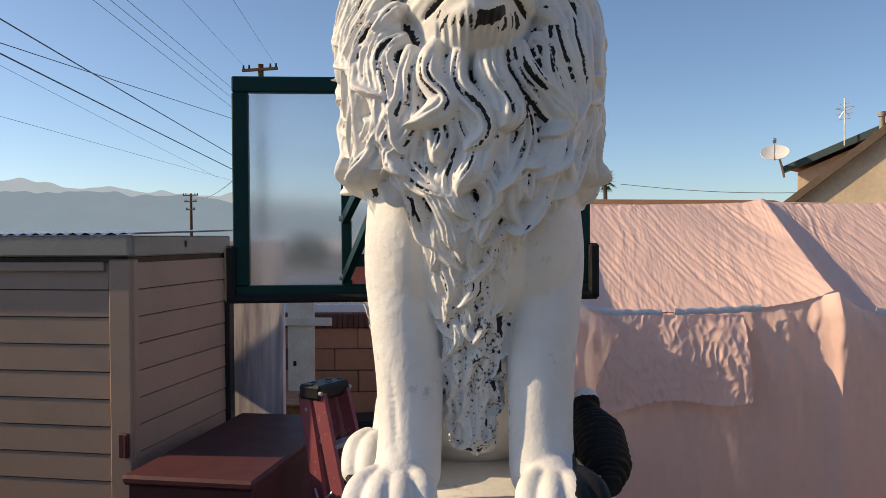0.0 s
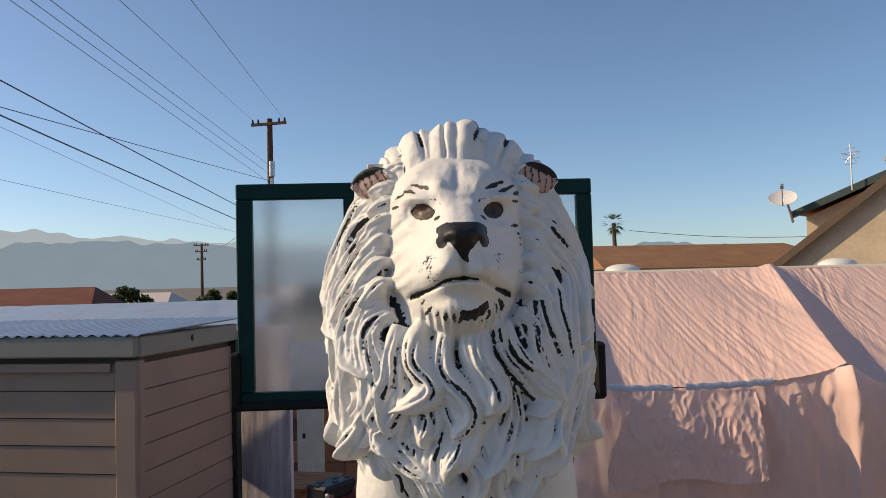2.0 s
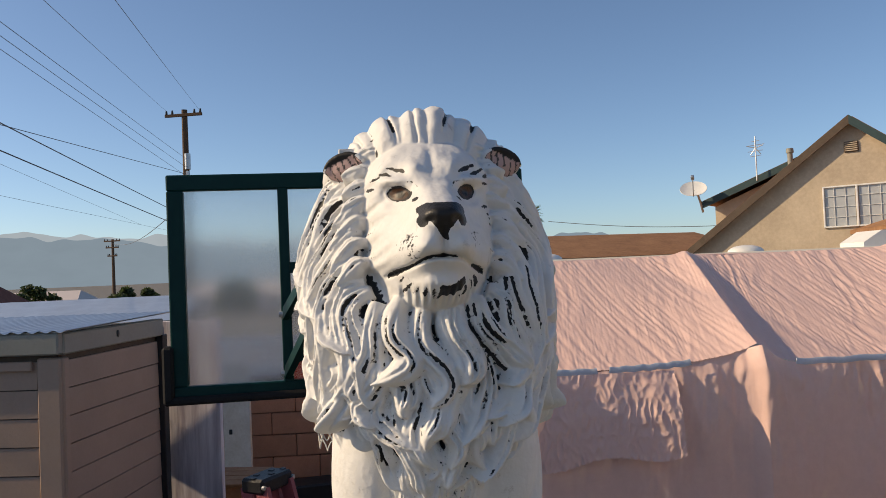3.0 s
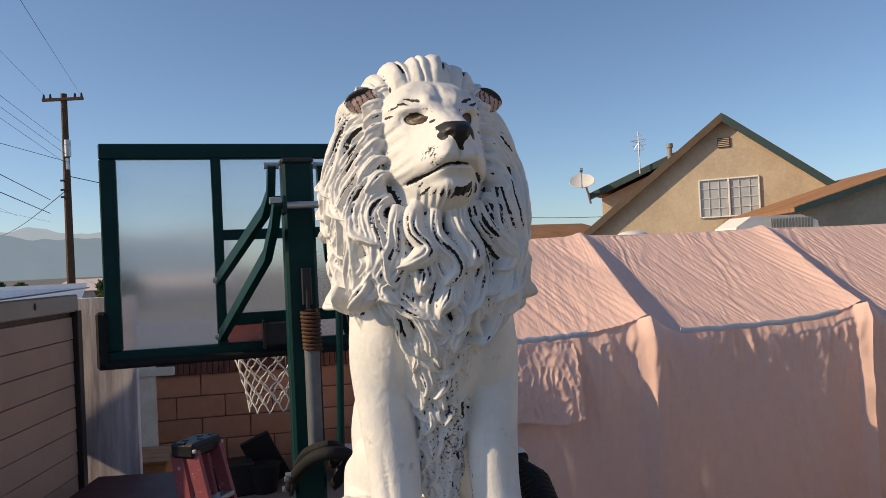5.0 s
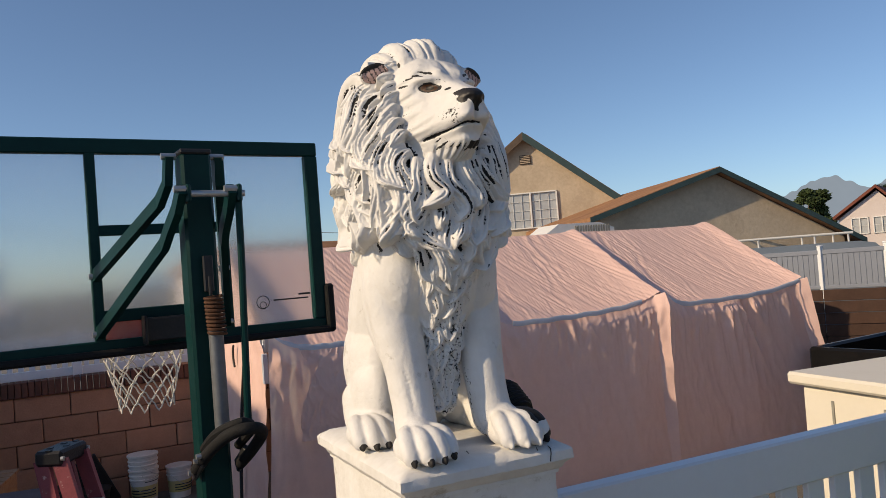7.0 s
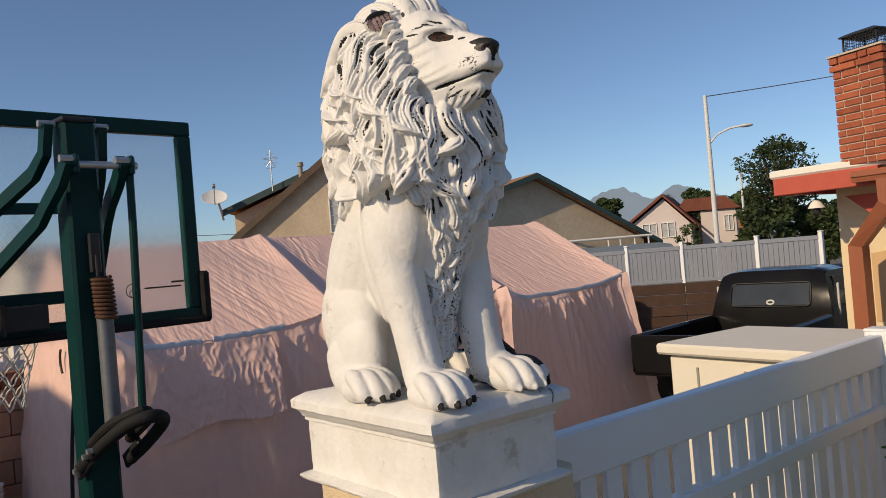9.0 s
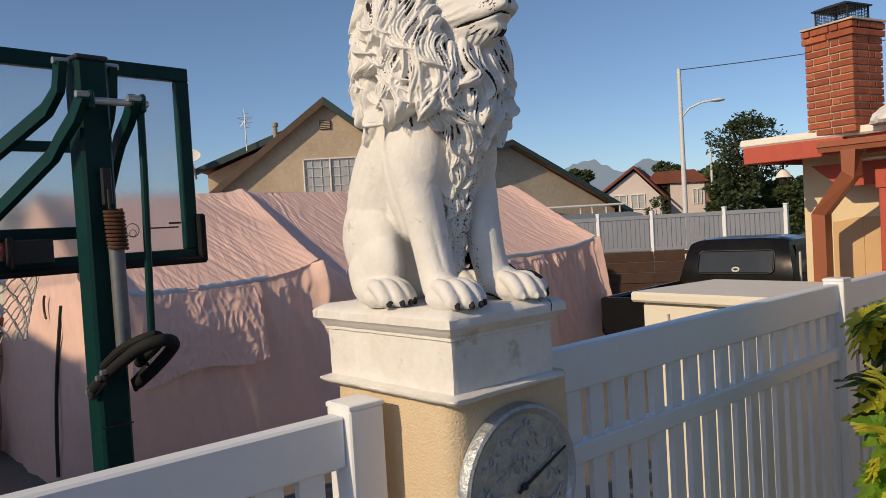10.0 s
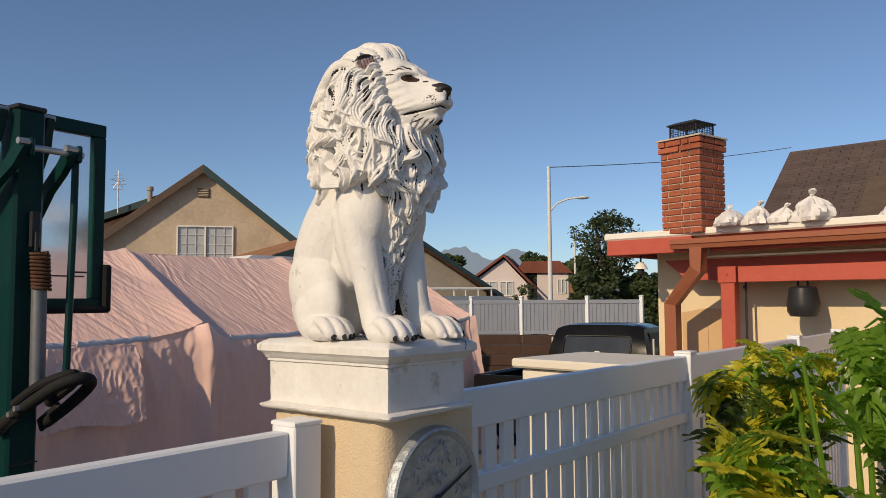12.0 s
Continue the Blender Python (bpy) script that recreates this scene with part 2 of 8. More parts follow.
CONCRETE = mat("yard_concrete", (0.20, 0.185, 0.165), (0.14, 0.13, 0.115), 0.9, grain=30, stain=0.7, amount=0.7, bump=0.3)
HOUSE_WALL = mat("tan_house_stucco", (0.58, 0.475, 0.355), (0.43, 0.345, 0.255), 0.9, grain=11, stain=0.8, amount=0.75, bump=1.0, bump_scale=9)
SHINGLE = mat("brown_roof_shingle", (0.38, 0.20, 0.10), (0.25, 0.125, 0.065), 0.9, grain=8, stain=1.2, amount=0.7, bump=0.5, bump_scale=18)
SHINGLE_RED = mat("red_brown_shingle", (0.22, 0.075, 0.05), (0.15, 0.05, 0.035), 0.9, grain=8, stain=1.2, amount=0.7, bump=0.5, bump_scale=14)
SHINGLE_GREY = mat("grey_brown_shingle", (0.115, 0.082, 0.072), (0.075, 0.055, 0.05), 0.9, grain=12, stain=2, amount=0.7, bump=0.6, bump_scale=30, random_piece=0.1)
GREEN_TRIM = mat("dark_green_fascia", (0.04, 0.075, 0.078), (0.03, 0.055, 0.058), 0.6, grain=12, bump=0.1)
BROWN_TRIM = mat("brown_rake_board", (0.12, 0.085, 0.06), (0.08, 0.055, 0.04), 0.7, grain=12, bump=0.1)
WHITE_TRIM = mat("white_window_trim", (0.76, 0.75, 0.72), (0.66, 0.65, 0.62), 0.5, grain=20, bump=0.05)
BRICK = mat("red_chimney_brick", (0.42, 0.125, 0.06), (0.30, 0.08, 0.045), 0.85, grain=60, stain=9, amount=0.7, bump=0.4, random_piece=0.22)
BRICK_JOINT = mat("pale_brick_mortar", (0.52, 0.44, 0.36), (0.42, 0.35, 0.28), 0.95, grain=60, bump=0.4)
RED_WOOD = mat("red_fascia_paint", (0.50, 0.10, 0.065), (0.42, 0.08, 0.055), 0.55, grain=30, stain=5, amount=0.5, bump=0.12, dirt=(0.34, 0.07, 0.05), dirt_at=0.66)
GUTTER = mat("brown_gutter_paint", (0.33, 0.115, 0.06), (0.27, 0.09, 0.05), 0.4, grain=20, stain=3, bump=0.05)
ROOF_EDGE = mat("white_roof_coating", (0.80, 0.77, 0.69), (0.70, 0.67, 0.60), 0.6, grain=30, stain=4, bump=0.12)
CREAM_WALL = mat("cream_house_wall", (0.74, 0.61, 0.41), (0.67, 0.54, 0.35), 0.85, grain=60, stain=2, amount=0.4, bump=0.3, bump_scale=110)
SACK = mat("white_sand_sack", (0.80, 0.78, 0.76), (0.62, 0.58, 0.55), 0.75, grain=180, stain=12, bump=0.3)
CAR_BLACK = mat("black_car_paint", (0.007, 0.007, 0.008), (0.012, 0.012, 0.012), 0.18, grain=10, stain=2, bump=0.0, coat=0.0, spec=0.16)
WOOD_BED = mat("dark_stake_boards", (0.085, 0.045, 0.032), (0.055, 0.03, 0.022), 0.75, grain=25, stain=4, amount=0.6, bump=0.2, random_piece=0.1)
CHEST_WHITE = mat("ivory_resin_cabinet", (0.74, 0.69, 0.58), (0.68, 0.63, 0.53), 0.5, grain=40, stain=3, amount=0.4, bump=0.1)
POLE_WOOD = mat("utility_pole_wood", (0.13, 0.075, 0.045), (0.085, 0.05, 0.032), 0.85, grain=12, stain=3, amount=0.7, bump=0.3)
CABLE = mat("cable_rubber", (0.13, 0.145, 0.17), (0.11, 0.12, 0.14), 0.6, bump=0.0)
LAMP_STEEL = mat("pale_lamp_pole", (0.66, 0.66, 0.64), (0.56, 0.56, 0.54), 0.5, grain=10, bump=0.03)
PALE_WALL = mat("pale_house_wall", (0.62, 0.55, 0.52), (0.55, 0.48, 0.46), 0.85, grain=10, stain=1, bump=0.1)
BARK = mat("tree_bark", (0.15, 0.10, 0.075), (0.09, 0.06, 0.045), 0.9, grain=14, stain=3, bump=0.6)
TRAILER = mat("blue_grey_trailer_skin", (0.20, 0.245, 0.30), (0.17, 0.21, 0.26), 0.35, grain=8, stain=1, bump=0.03)


def leaf_mat(name, col, col2, rough=0.45, through=0.25):
    m = mat(name, col, col2, rough, grain=35, stain=11, amount=0.7, bump=0.15, spec=0.4, random_piece=0.0 if "cloth" in name else 0.28)
    n, l = m.node_tree.nodes, m.node_tree.links
    bs, out = n["Principled BSDF"], n["Material Output"]
    tr, mx = n.new("ShaderNodeBsdfTranslucent"), n.new("ShaderNodeMixShader")
    tr.inputs["Color"].default_value = (*[min(1, c * 1.7) for c in col], 1)
    mx.inputs[0].default_value = through
    l.new(bs.outputs[0], mx.inputs[1])
    l.new(tr.outputs[0], mx.inputs[2])
    l.new(mx.outputs[0], out.inputs["Surface"])
    return m


TENT = leaf_mat("pink_canopy_cloth", (0.92, 0.63, 0.55), (0.86, 0.575, 0.50), 0.6, 0.14)
TENT_EDGE = mat("pale_blue_eave_tape", (0.62, 0.68, 0.76), (0.52, 0.57, 0.64), 0.4, grain=30, bump=0.1)
LEAF = leaf_mat("green_lobed_leaf", (0.22, 0.38, 0.05), (0.12, 0.23, 0.034), 0.30, 0.48)
LEAF_YELLOW = leaf_mat("yellowing_leaf", (0.70, 0.54, 0.05), (0.36, 0.42, 0.06), 0.4, 0.4)
LEAF_DARK = leaf_mat("dark_green_leaf", (0.095, 0.145, 0.028), (0.055, 0.095, 0.02), 0.32, 0.28)
FAR_LEAF = leaf_mat("far_foliage", (0.075, 0.105, 0.035), (0.045, 0.07, 0.025), 0.7, 0.2)


def glass_mat(name, col, rough, weight=1.0, ior=1.2):
    m = bpy.data.materials.new(name)
    m.use_nodes = True
    bs = m.node_tree.nodes["Principled BSDF"]
    bs.inputs["Base Color"].default_value = (*col, 1)
    bs.inputs["Roughness"].default_value = rough
    bs.inputs["IOR"].default_value = ior
    bs.inputs["Transmission Weight"].default_value = weight
    return m


ACRYLIC = glass_mat("hazed_acrylic", (0.86, 0.88, 0.90), 0.24, 0.88, 1.12)
WINDOW_GLASS = mat("house_window_glass", (0.44, 0.45, 0.45), (0.33, 0.34, 0.35), 0.2, grain=2, bump=0.0, spec=0.8)
CAR_GLASS = mat("dark_car_glass", (0.02, 0.024, 0.024), (0.03, 0.034, 0.034), 0.05, grain=3, bump=0.0, spec=0.7)

# ---- the statue, its plinth, the pillar ----
AX = 0.075  # the statue's middle line
BASE = 1.617


def lerp(a, b, t):
    return a + (b - a) * t


def flow_points(pts, steps=26):
    """Runs a smooth curve through points of any length of tuple."""
    out = []
    for i in range(len(pts) - 1):
        p0, p1, p2, p3 = pts[max(i - 1, 0)], pts[i], pts[i + 1], pts[min(i + 2, len(pts) - 1)]
        k = max(2, steps // (len(pts) - 1))
        for q in range(k):
            t = q / k
            out.append(tuple(0.5 * (2 * b + (c - a) * t + (2 * a - 5 * b + 4 * c - d) * t * t + (3 * b - a - 3 * c + d) * t**3) for a, b, c, d in zip(p0, p1, p2, p3)))
    return out + [pts[-1]]


# the mane's core under its locks: height, half width, foremost y, rearmost y
CORE = [(2.466, 0.004, 1.110, 1.160), (2.458, 0.050, 1.085, 1.195), (2.43, 0.078, 1.070, 1.225), (2.40, 0.100, 1.058, 1.242), (2.36, 0.122, 1.045, 1.255), (2.32, 0.135, 1.030, 1.270), (2.28, 0.145, 1.015, 1.280), (2.24, 0.152, 1.000, 1.290),
        (2.20, 0.155, 0.982, 1.303), (2.14, 0.150, 0.980, 1.310), (2.10, 0.143, 0.984, 1.290), (2.06, 0.122, 0.988, 1.250), (2.02, 0.084, 0.992, 1.20), (1.98, 0.055, 1.010, 1.16), (1.94, 0.042, 1.032, 1.15), (1.88, 0.028, 1.062, 1.14), (1.80, 0.023, 1.090, 1.14), (1.73, 0.018, 1.108, 1.14), (1.685, 0.006, 1.116, 1.13)]


def hull_levels(count):
    """The hull's rows, evenly spaced down its profile and softened."""
    t = np.array(CORE)
    d = np.r_[0, np.cumsum(np.hypot(np.diff(t[:, 0]), np.diff(t[:, 1])))]
    s = np.linspace(0, d[-1], count)
    cols = [np.interp(s, d, t[:, k]) for k in range(4)]
    out = []
    for c in cols:
        p = np.r_[[c[0]] * 6, c, [c[-1]] * 6]
        out.append(np.convolve(p, np.ones(13) / 13, "valid"))
    rows = np.array(out).T
    slim = 0.009 * np.clip((rows[:, 0] - 2.02) / 0.06, 0, 1) * np.clip((2.455 - rows[:, 0]) / 0.04, 0, 1)
    rows[:, 1] -= slim
    rows[:, 2] += 0.4 * slim
    rows[:, 3] -= slim
    return rows


def hull_ring(row, ang):
    z, a, yf, yb = row
    sx, cx = np.sin(ang), np.cos(ang)
    return np.stack([np.sign(sx) * np.abs(sx) ** 0.92 * a, (yf + yb) / 2 - np.sign(cx) * np.abs(cx) ** 0.92 * (yb - yf) / 2, np.full_like(ang, z)], -1)


LEVELS = hull_levels(220)


def hull_point(deg, z):
    rows = LEVELS[14:]
    k = np.interp(-z, -rows[:, 0], np.arange(len(rows)))
    i = min(int(k), len(rows) - 2)
    row = rows[i] + (rows[i + 1] - rows[i]) * (k - i)
    return hull_ring(row, np.array([radians(deg)]))[0]


def hull_normal(deg, z):
    a = hull_point(deg + 4, z) - hull_point(deg - 4, z)
    b = hull_point(deg, z + 0.012) - hull_point(deg, z - 0.012)
    n = np.cross(a, b)
    n /= np.linalg.norm(n) + 1e-9
    c = hull_point(deg, z) - np.array([0, 1.15, z])
    return n if n @ c > 0 else -n


def lion_mane():
    """The mane: a plain core under tiers of fluted, overlapping, curl-ended locks; returns points, faces, paint cover."""
    rnd = random.Random(23)
    VS, FS, CV, count = [], [], [], [0]

    def emit(v, f, c):
        VS.append(v)
        FS.append(f + count[0])
        CV.append(c)
        count[0] += len(v)

    ang = np.linspace(0, 2 * np.pi, 120, endpoint=False)
    net = np.array([hull_ring(r, ang) for r in LEVELS[::2]])
    m, n = net.shape[:2]
    idx = np.arange(m * n).reshape(m, n)
    a, b2 = idx[:-1], idx[1:]
    caps = [[r[c], r[n - 1 - c], r[n - 2 - c], r[c + 1]] for r in (idx[0], idx[-1]) for c in range(n // 2 - 1)]
    # core is set dark at the front, where it shows between locks
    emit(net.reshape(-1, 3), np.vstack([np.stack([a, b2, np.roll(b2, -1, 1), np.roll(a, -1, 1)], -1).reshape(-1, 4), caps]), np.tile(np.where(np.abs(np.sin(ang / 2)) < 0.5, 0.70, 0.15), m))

    NT, NS = 28, 25
    S = np.linspace(-1, 1, NS)

    def lay(P, N, wide, thick, ink=0.5, flutes=2, root=0.55, tip=2.0, droop=0.0, dark=0.0, fat=0.0):
        """One lock along points P with outward normals N: fluted top, skirts that sink into what lies below."""
        f = np.linspace(0, len(P) - 1, NT)
        P = np.stack([np.interp(f, np.arange(len(P)), P[:, k]) for k in range(3)], 1)
        N = np.stack([np.interp(f, np.arange(len(N)), N[:, k]) for k in range(3)], 1)
        for _ in range(4):
            P[1:-1] = (P[:-2] + 2 * P[1:-1] + P[2:]) / 4
            N[1:-1] = (N[:-2] + 2 * N[1:-1] + N[2:]) / 4
        T = np.gradient(P, axis=0)
        T /= np.linalg.norm(T, axis=1, keepdims=True)
        N = N - T * (N * T).sum(1, keepdims=True)
        N /= np.linalg.norm(N, axis=1, keepdims=True)
        B = np.cross(T, N)
        t = np.linspace(0, 1, NT)[:, None]
        w = wide * (root + (1 - root) * np.sin(np.clip(t * 1.5, 0, 1) * np.pi / 2)) * (1 - np.clip((t - 0.50) / 0.50, 0, 1) ** tip * 0.97) * (1 + 0.10 * np.sin(t * 9 + rnd.uniform(0, 6)))
        s = S[None]
        lean = rnd.uniform(-0.35, 0.35)
        w, thick = w * 0.86, thick * 1.35
        env = np.minimum(1, 0.30 + 2.2 * t) * (1 - 0.40 * t**4) + fat * np.exp(-(((t - 0.80) / 0.14) ** 2))
        h = thick * np.clip(1 - np.abs(s + lean * (1 - s * s)) ** 2.0, 0, 1) ** 0.72 * env
        cov = np.zeros((NT, NS))
        for k in range(flutes):
            g = (k + 1) / (flutes + 1) * 2 - 1 + rnd.uniform(-0.16, 0.16) + 0.12 * np.sin(t * 5 + k)
            run = np.clip((t - rnd.uniform(0.02, 0.2)) / 0.12, 0, 1) * np.clip((rnd.uniform(0.82, 1.05) - t) / 0.15, 0, 1)
            cut = np.exp(-(((s - g) / 0.095) ** 2)) * run
            h = h - thick * rnd.uniform(0.22, 0.50) * cut
            if rnd.random() < ink * 0.85:
                t0 = rnd.uniform(0.05, 0.45)
                t1 = t0 + rnd.uniform(0.3, 0.6)
                cov = np.maximum(cov, 1.25 * np.exp(-(((s - g) / 0.08) ** 2)) * np.clip((t - t0) / 0.06, 0, 1) * np.clip((t1 - t) / 0.10, 0, 1))
        # dark: a tone over the whole lock, strongest towards its edges
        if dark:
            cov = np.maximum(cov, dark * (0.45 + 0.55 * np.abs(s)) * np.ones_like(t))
        rim = np.zeros((NT, 2))
        for q in (0, 1):
            if rnd.random() < ink:
                t0 = rnd.uniform(0.0, 0.35)
                t1 = rnd.uniform(0.55, 1.0)
                rim[:, q] = np.clip((t[:, 0] - t0) / 0.06, 0, 1) * np.clip((t1 - t[:, 0]) / 0.08, 0, 1)
        top = P[:, None] + B[:, None] * (w * s)[..., None] + N[:, None] * (h - droop * w * s * s)[..., None]
        low = 0.006 + 0.026 * np.ones_like(t)
        left = top[:, :1] - N[:, None] * low[..., None] - B[:, None] * -0.0015
        right = top[:, -1:] - N[:, None] * low[..., None] - B[:, None] * 0.0015
        V = np.concatenate([left, top, right], 1)
        C = np.concatenate([rim[:, :1], cov, rim[:, 1:]], 1)
        for q, (i0, i1) in enumerate(((1, 2), (-2, -3))):
            C[:, i0] = np.maximum(C[:, i0], 1.2 * rim[:, q])
            C[:, i1] = np.maximum(C[:, i1], 0.45 * rim[:, q])
        k = NS + 2
        end = V[-1] - N[-1] * 0.030 - T[-1] * 0.002
        V = np.vstack([V.reshape(-1, 3), end])
        C = np.r_[C.ravel(), np.zeros(k)]
        i = np.arange((NT + 1) * k).reshape(NT + 1, k)
        F = np.stack([i[:-1, :-1], i[:-1, 1:], i[1:, 1:], i[1:, :-1]], -1).reshape(-1, 4)
        under = np.stack([i[:-1, -1], i[:-1, 0], i[1:, 0], i[1:, -1]], -1)
        ends = [np.stack([r[q] for q in (c, k - 1 - c, k - 2 - c, c + 1)]) if q0 else np.stack([r[q] for q in (c + 1, k - 2 - c, k - 1 - c, c)]) for q0, r in ((1, i[0]), (0, i[-1])) for c in range(k // 2)]
        emit(V, np.vstack([F, under, ends]), C)

    def lock(way, wide, thick, lift0=0.0, lift1=0.020, wave=4.0, curl=0.0, free=1.8, **kw):
        """A lock over the hull: way is a run of (degrees, height); wave and curl swing it sideways in degrees."""
        run = flow_points(list(way), 18)
        P, N = [], []
        ph = 2.2 * math.sin(radians(way[0][0]) * 2.3) + rnd.uniform(-free, free)
        side = 1 if way[0][0] >= 0 else -1
        for i, (d, z) in enumerate(run):
            t = i / (len(run) - 1)
            d = d + side * wave * math.sin(2 * math.pi * z / 0.125 + ph) * min(1, 2.2 * t) + curl * max(0, t - 0.60) ** 1.5 / 0.25
            nn = hull_normal(d, z)
            P.append(hull_point(d, z) + nn * (lift0 + (lift1 - lift0) * t**1.3))
            N.append(nn)
        lay(np.array(P), np.array(N), wide, thick, **kw)

    j = rnd.uniform
    # lowest tier: fat curls that end the mane
    for s in (1, -1):
        a = 40
        while a < 184:
            foot = 2.038 + j(-0.020, 0.024) + 0.045 * max(0, (a - 90) / 90) - 0.006 * max(0, (75 - a) / 35)
            lock([(s * a, foot + 0.100), (s * (a + j(-2, 6)), foot + 0.045), (s * (a + j(-9, 9)), foot + j(-0.010, 0.010))], j(0.026, 0.033), j(0.024, 0.032), 0.006, j(0.016, 0.026), 3.0, rnd.choice((-1, 1)) * j(8, 17), ink=0.70 if a < 75 else 0.25 if a < 115 else 0.06, flutes=rnd.choice((2, 3)), tip=3.2, fat=j(0.2, 0.9))
            a += 15.0 * j(0.9, 1.1)
    # three tiers over the sides and the back
    for z0, length, first, step, lift in ((2.220, 0.140, 52, 17.0, 0.022), (2.300, 0.170, 68, 18.0, 0.024), (2.375, 0.175, 80, 19.0, 0.022), (2.435, 0.125, 88, 19.0, 0.016)):
        for s in (1, -1):
            a = first + j(-2, 2)
            while a < 184:
                z = z0 + j(-0.024, 0.024)
                e = z - length * j(0.65, 1.35)
                lock([(s * a, z), (s * (a + j(2, 10)), lerp(z, e, 0.4)), (s * (a + j(-3, 8)), lerp(z, e, 0.75)), (s * (a + j(-6, 12)), e)], j(0.021, 0.039), j(0.014, 0.022), 0.004, lift * j(0.7, 1.5), j(2.5, 8.0), rnd.choice((-1, 1, 1)) * s * j(6, 20), ink=0.60 if a < 85 else 0.32 if a < 115 else 0.05, flutes=rnd.choice((3, 4, 5)), tip=j(1.7, 2.6), fat=j(0, 0.25))
                a += step * j(0.88, 1.12)
    # broad locks swept back from the temple and cheek, then down
    for s in (1, -1):
        for way, wide in (
            (((52, 2.375), (66, 2.345), (75, 2.29), (77, 2.215)), 0.026),
            (((48, 2.345), (60, 2.318), (69, 2.262), (70, 2.180)), 0.027),
            (((44, 2.312), (55, 2.292), (64, 2.240), (62, 2.150)), 0.026),
            (((41, 2.280), (50, 2.265), (57, 2.215), (55, 2.125)), 0.025),
            (((37, 2.252), (45, 2.238), (51, 2.190), (48, 2.100)), 0.023),
            (((60, 2.385), (76, 2.352), (86, 2.290), (90, 2.21)), 0.025),
            (((32, 2.232), (40, 2.215), (45, 2.165), (42, 2.085)), 0.024),
            (((28, 2.212), (35, 2.192), (38, 2.145), (33, 2.070)), 0.022),
            (((36, 2.225), (47, 2.200), (54, 2.150), (56, 2.080)), 0.024),
        ):
            lock([(s * (d + j(-1.5, 1.5)), z + j(-0.004, 0.004)) for d, z in way], wide * j(1.1, 1.4), 0.018, 0.008, j(0.026, 0.034), 4.0, s * j(-10, 14), ink=0.78, flutes=rnd.choice((4, 5)), root=0.42, tip=2.2, fat=0.1)
        # short tufts over the cheek's edge
        for d, z, dd, dz in ((30, 2.330, 15, 0.022), (33, 2.352, 15, 0.020), (31, 2.304, 15, 0.028), (30, 2.276, 14, 0.032), (37, 2.372, 16, 0.014), (28, 2.250, 13, 0.036), (36, 2.318, 14, 0.026), (35, 2.290, 14, 0.030), (34, 2.264, 13, 0.034)):
            lock([(s * d, z), (s * (d + dd * 0.5), z - dz * 0.2), (s * (d + dd), z - dz)], j(0.013, 0.018), 0.011, 0.014, 0.030, 0.0, 0.0, ink=0.5, flutes=2, root=0.45)
    # loose tufts that break the tiers
    for k in range(64):
        a = (40 + 140 * ((k * 0.618) % 1.0)) * (1 if k % 2 else -1)
        z = j(2.10, 2.36) if abs(a) > 70 else j(2.08, 2.20)
        e = z - j(0.050, 0.095)
        sw = j(-14, 14)
        lock([(a, z), (a + sw * 0.3, lerp(z, e, 0.5)), (a + sw, e)], j(0.012, 0.020), j(0.012, 0.017), 0.014, j(0.026, 0.040), j(1, 4), rnd.choice((-1, 1)) * j(8, 26), ink=0.55 if abs(a) < 90 else 0.2 if abs(a) < 120 else 0.0, flutes=rnd.choice((2, 3)), root=0.35, tip=j(1.6, 2.4), fat=j(0, 0.4))
    # beard, from below upwards: chest fringe, long hanging locks, locks under the chin
    for z0, z1, angles, wide, lift in (
        (2.090, 1.965, (-44, -27, -10, 8, 25, 42), 0.018, 0.014),
        (2.120, 2.000, (-52, -38, -24, -9, 5, 19, 33, 48), 0.022, 0.020),
        (2.165, 2.035, (-57, -43, -30, -17, -4, 9, 22, 35, 50), 0.0245, 0.027),
        (2.205, 2.080, (-44, -30, -16, -3, 11, 25, 40), 0.023, 0.031),
    ):
        for a in angles:
            e = z1 + j(-0.018, 0.020) + 0.0004 * abs(a)
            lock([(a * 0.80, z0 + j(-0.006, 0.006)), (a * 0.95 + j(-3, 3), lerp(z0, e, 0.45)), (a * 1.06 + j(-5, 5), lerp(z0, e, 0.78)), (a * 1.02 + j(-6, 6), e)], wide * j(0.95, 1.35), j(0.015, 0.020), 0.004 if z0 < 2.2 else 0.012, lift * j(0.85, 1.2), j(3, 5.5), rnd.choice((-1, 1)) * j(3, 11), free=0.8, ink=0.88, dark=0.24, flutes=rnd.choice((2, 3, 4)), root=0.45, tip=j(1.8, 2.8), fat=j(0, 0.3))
    # tufts down the chest, narrowing between the legs
    for k in range(58):
        z0 = 2.030 - 0.0055 * k
        half = 60 if z0 > 1.95 else 78
        a = half * (0.05 + 0.95 * ((k * 0.618) % 1.0)) * (1 if k % 2 else -1)
        e = z0 - j(0.050, 0.075)
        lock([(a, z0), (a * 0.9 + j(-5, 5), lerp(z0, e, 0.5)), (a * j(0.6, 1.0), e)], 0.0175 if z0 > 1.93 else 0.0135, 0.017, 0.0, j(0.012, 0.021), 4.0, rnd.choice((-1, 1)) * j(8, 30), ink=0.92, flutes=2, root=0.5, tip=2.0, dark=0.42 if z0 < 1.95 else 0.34)
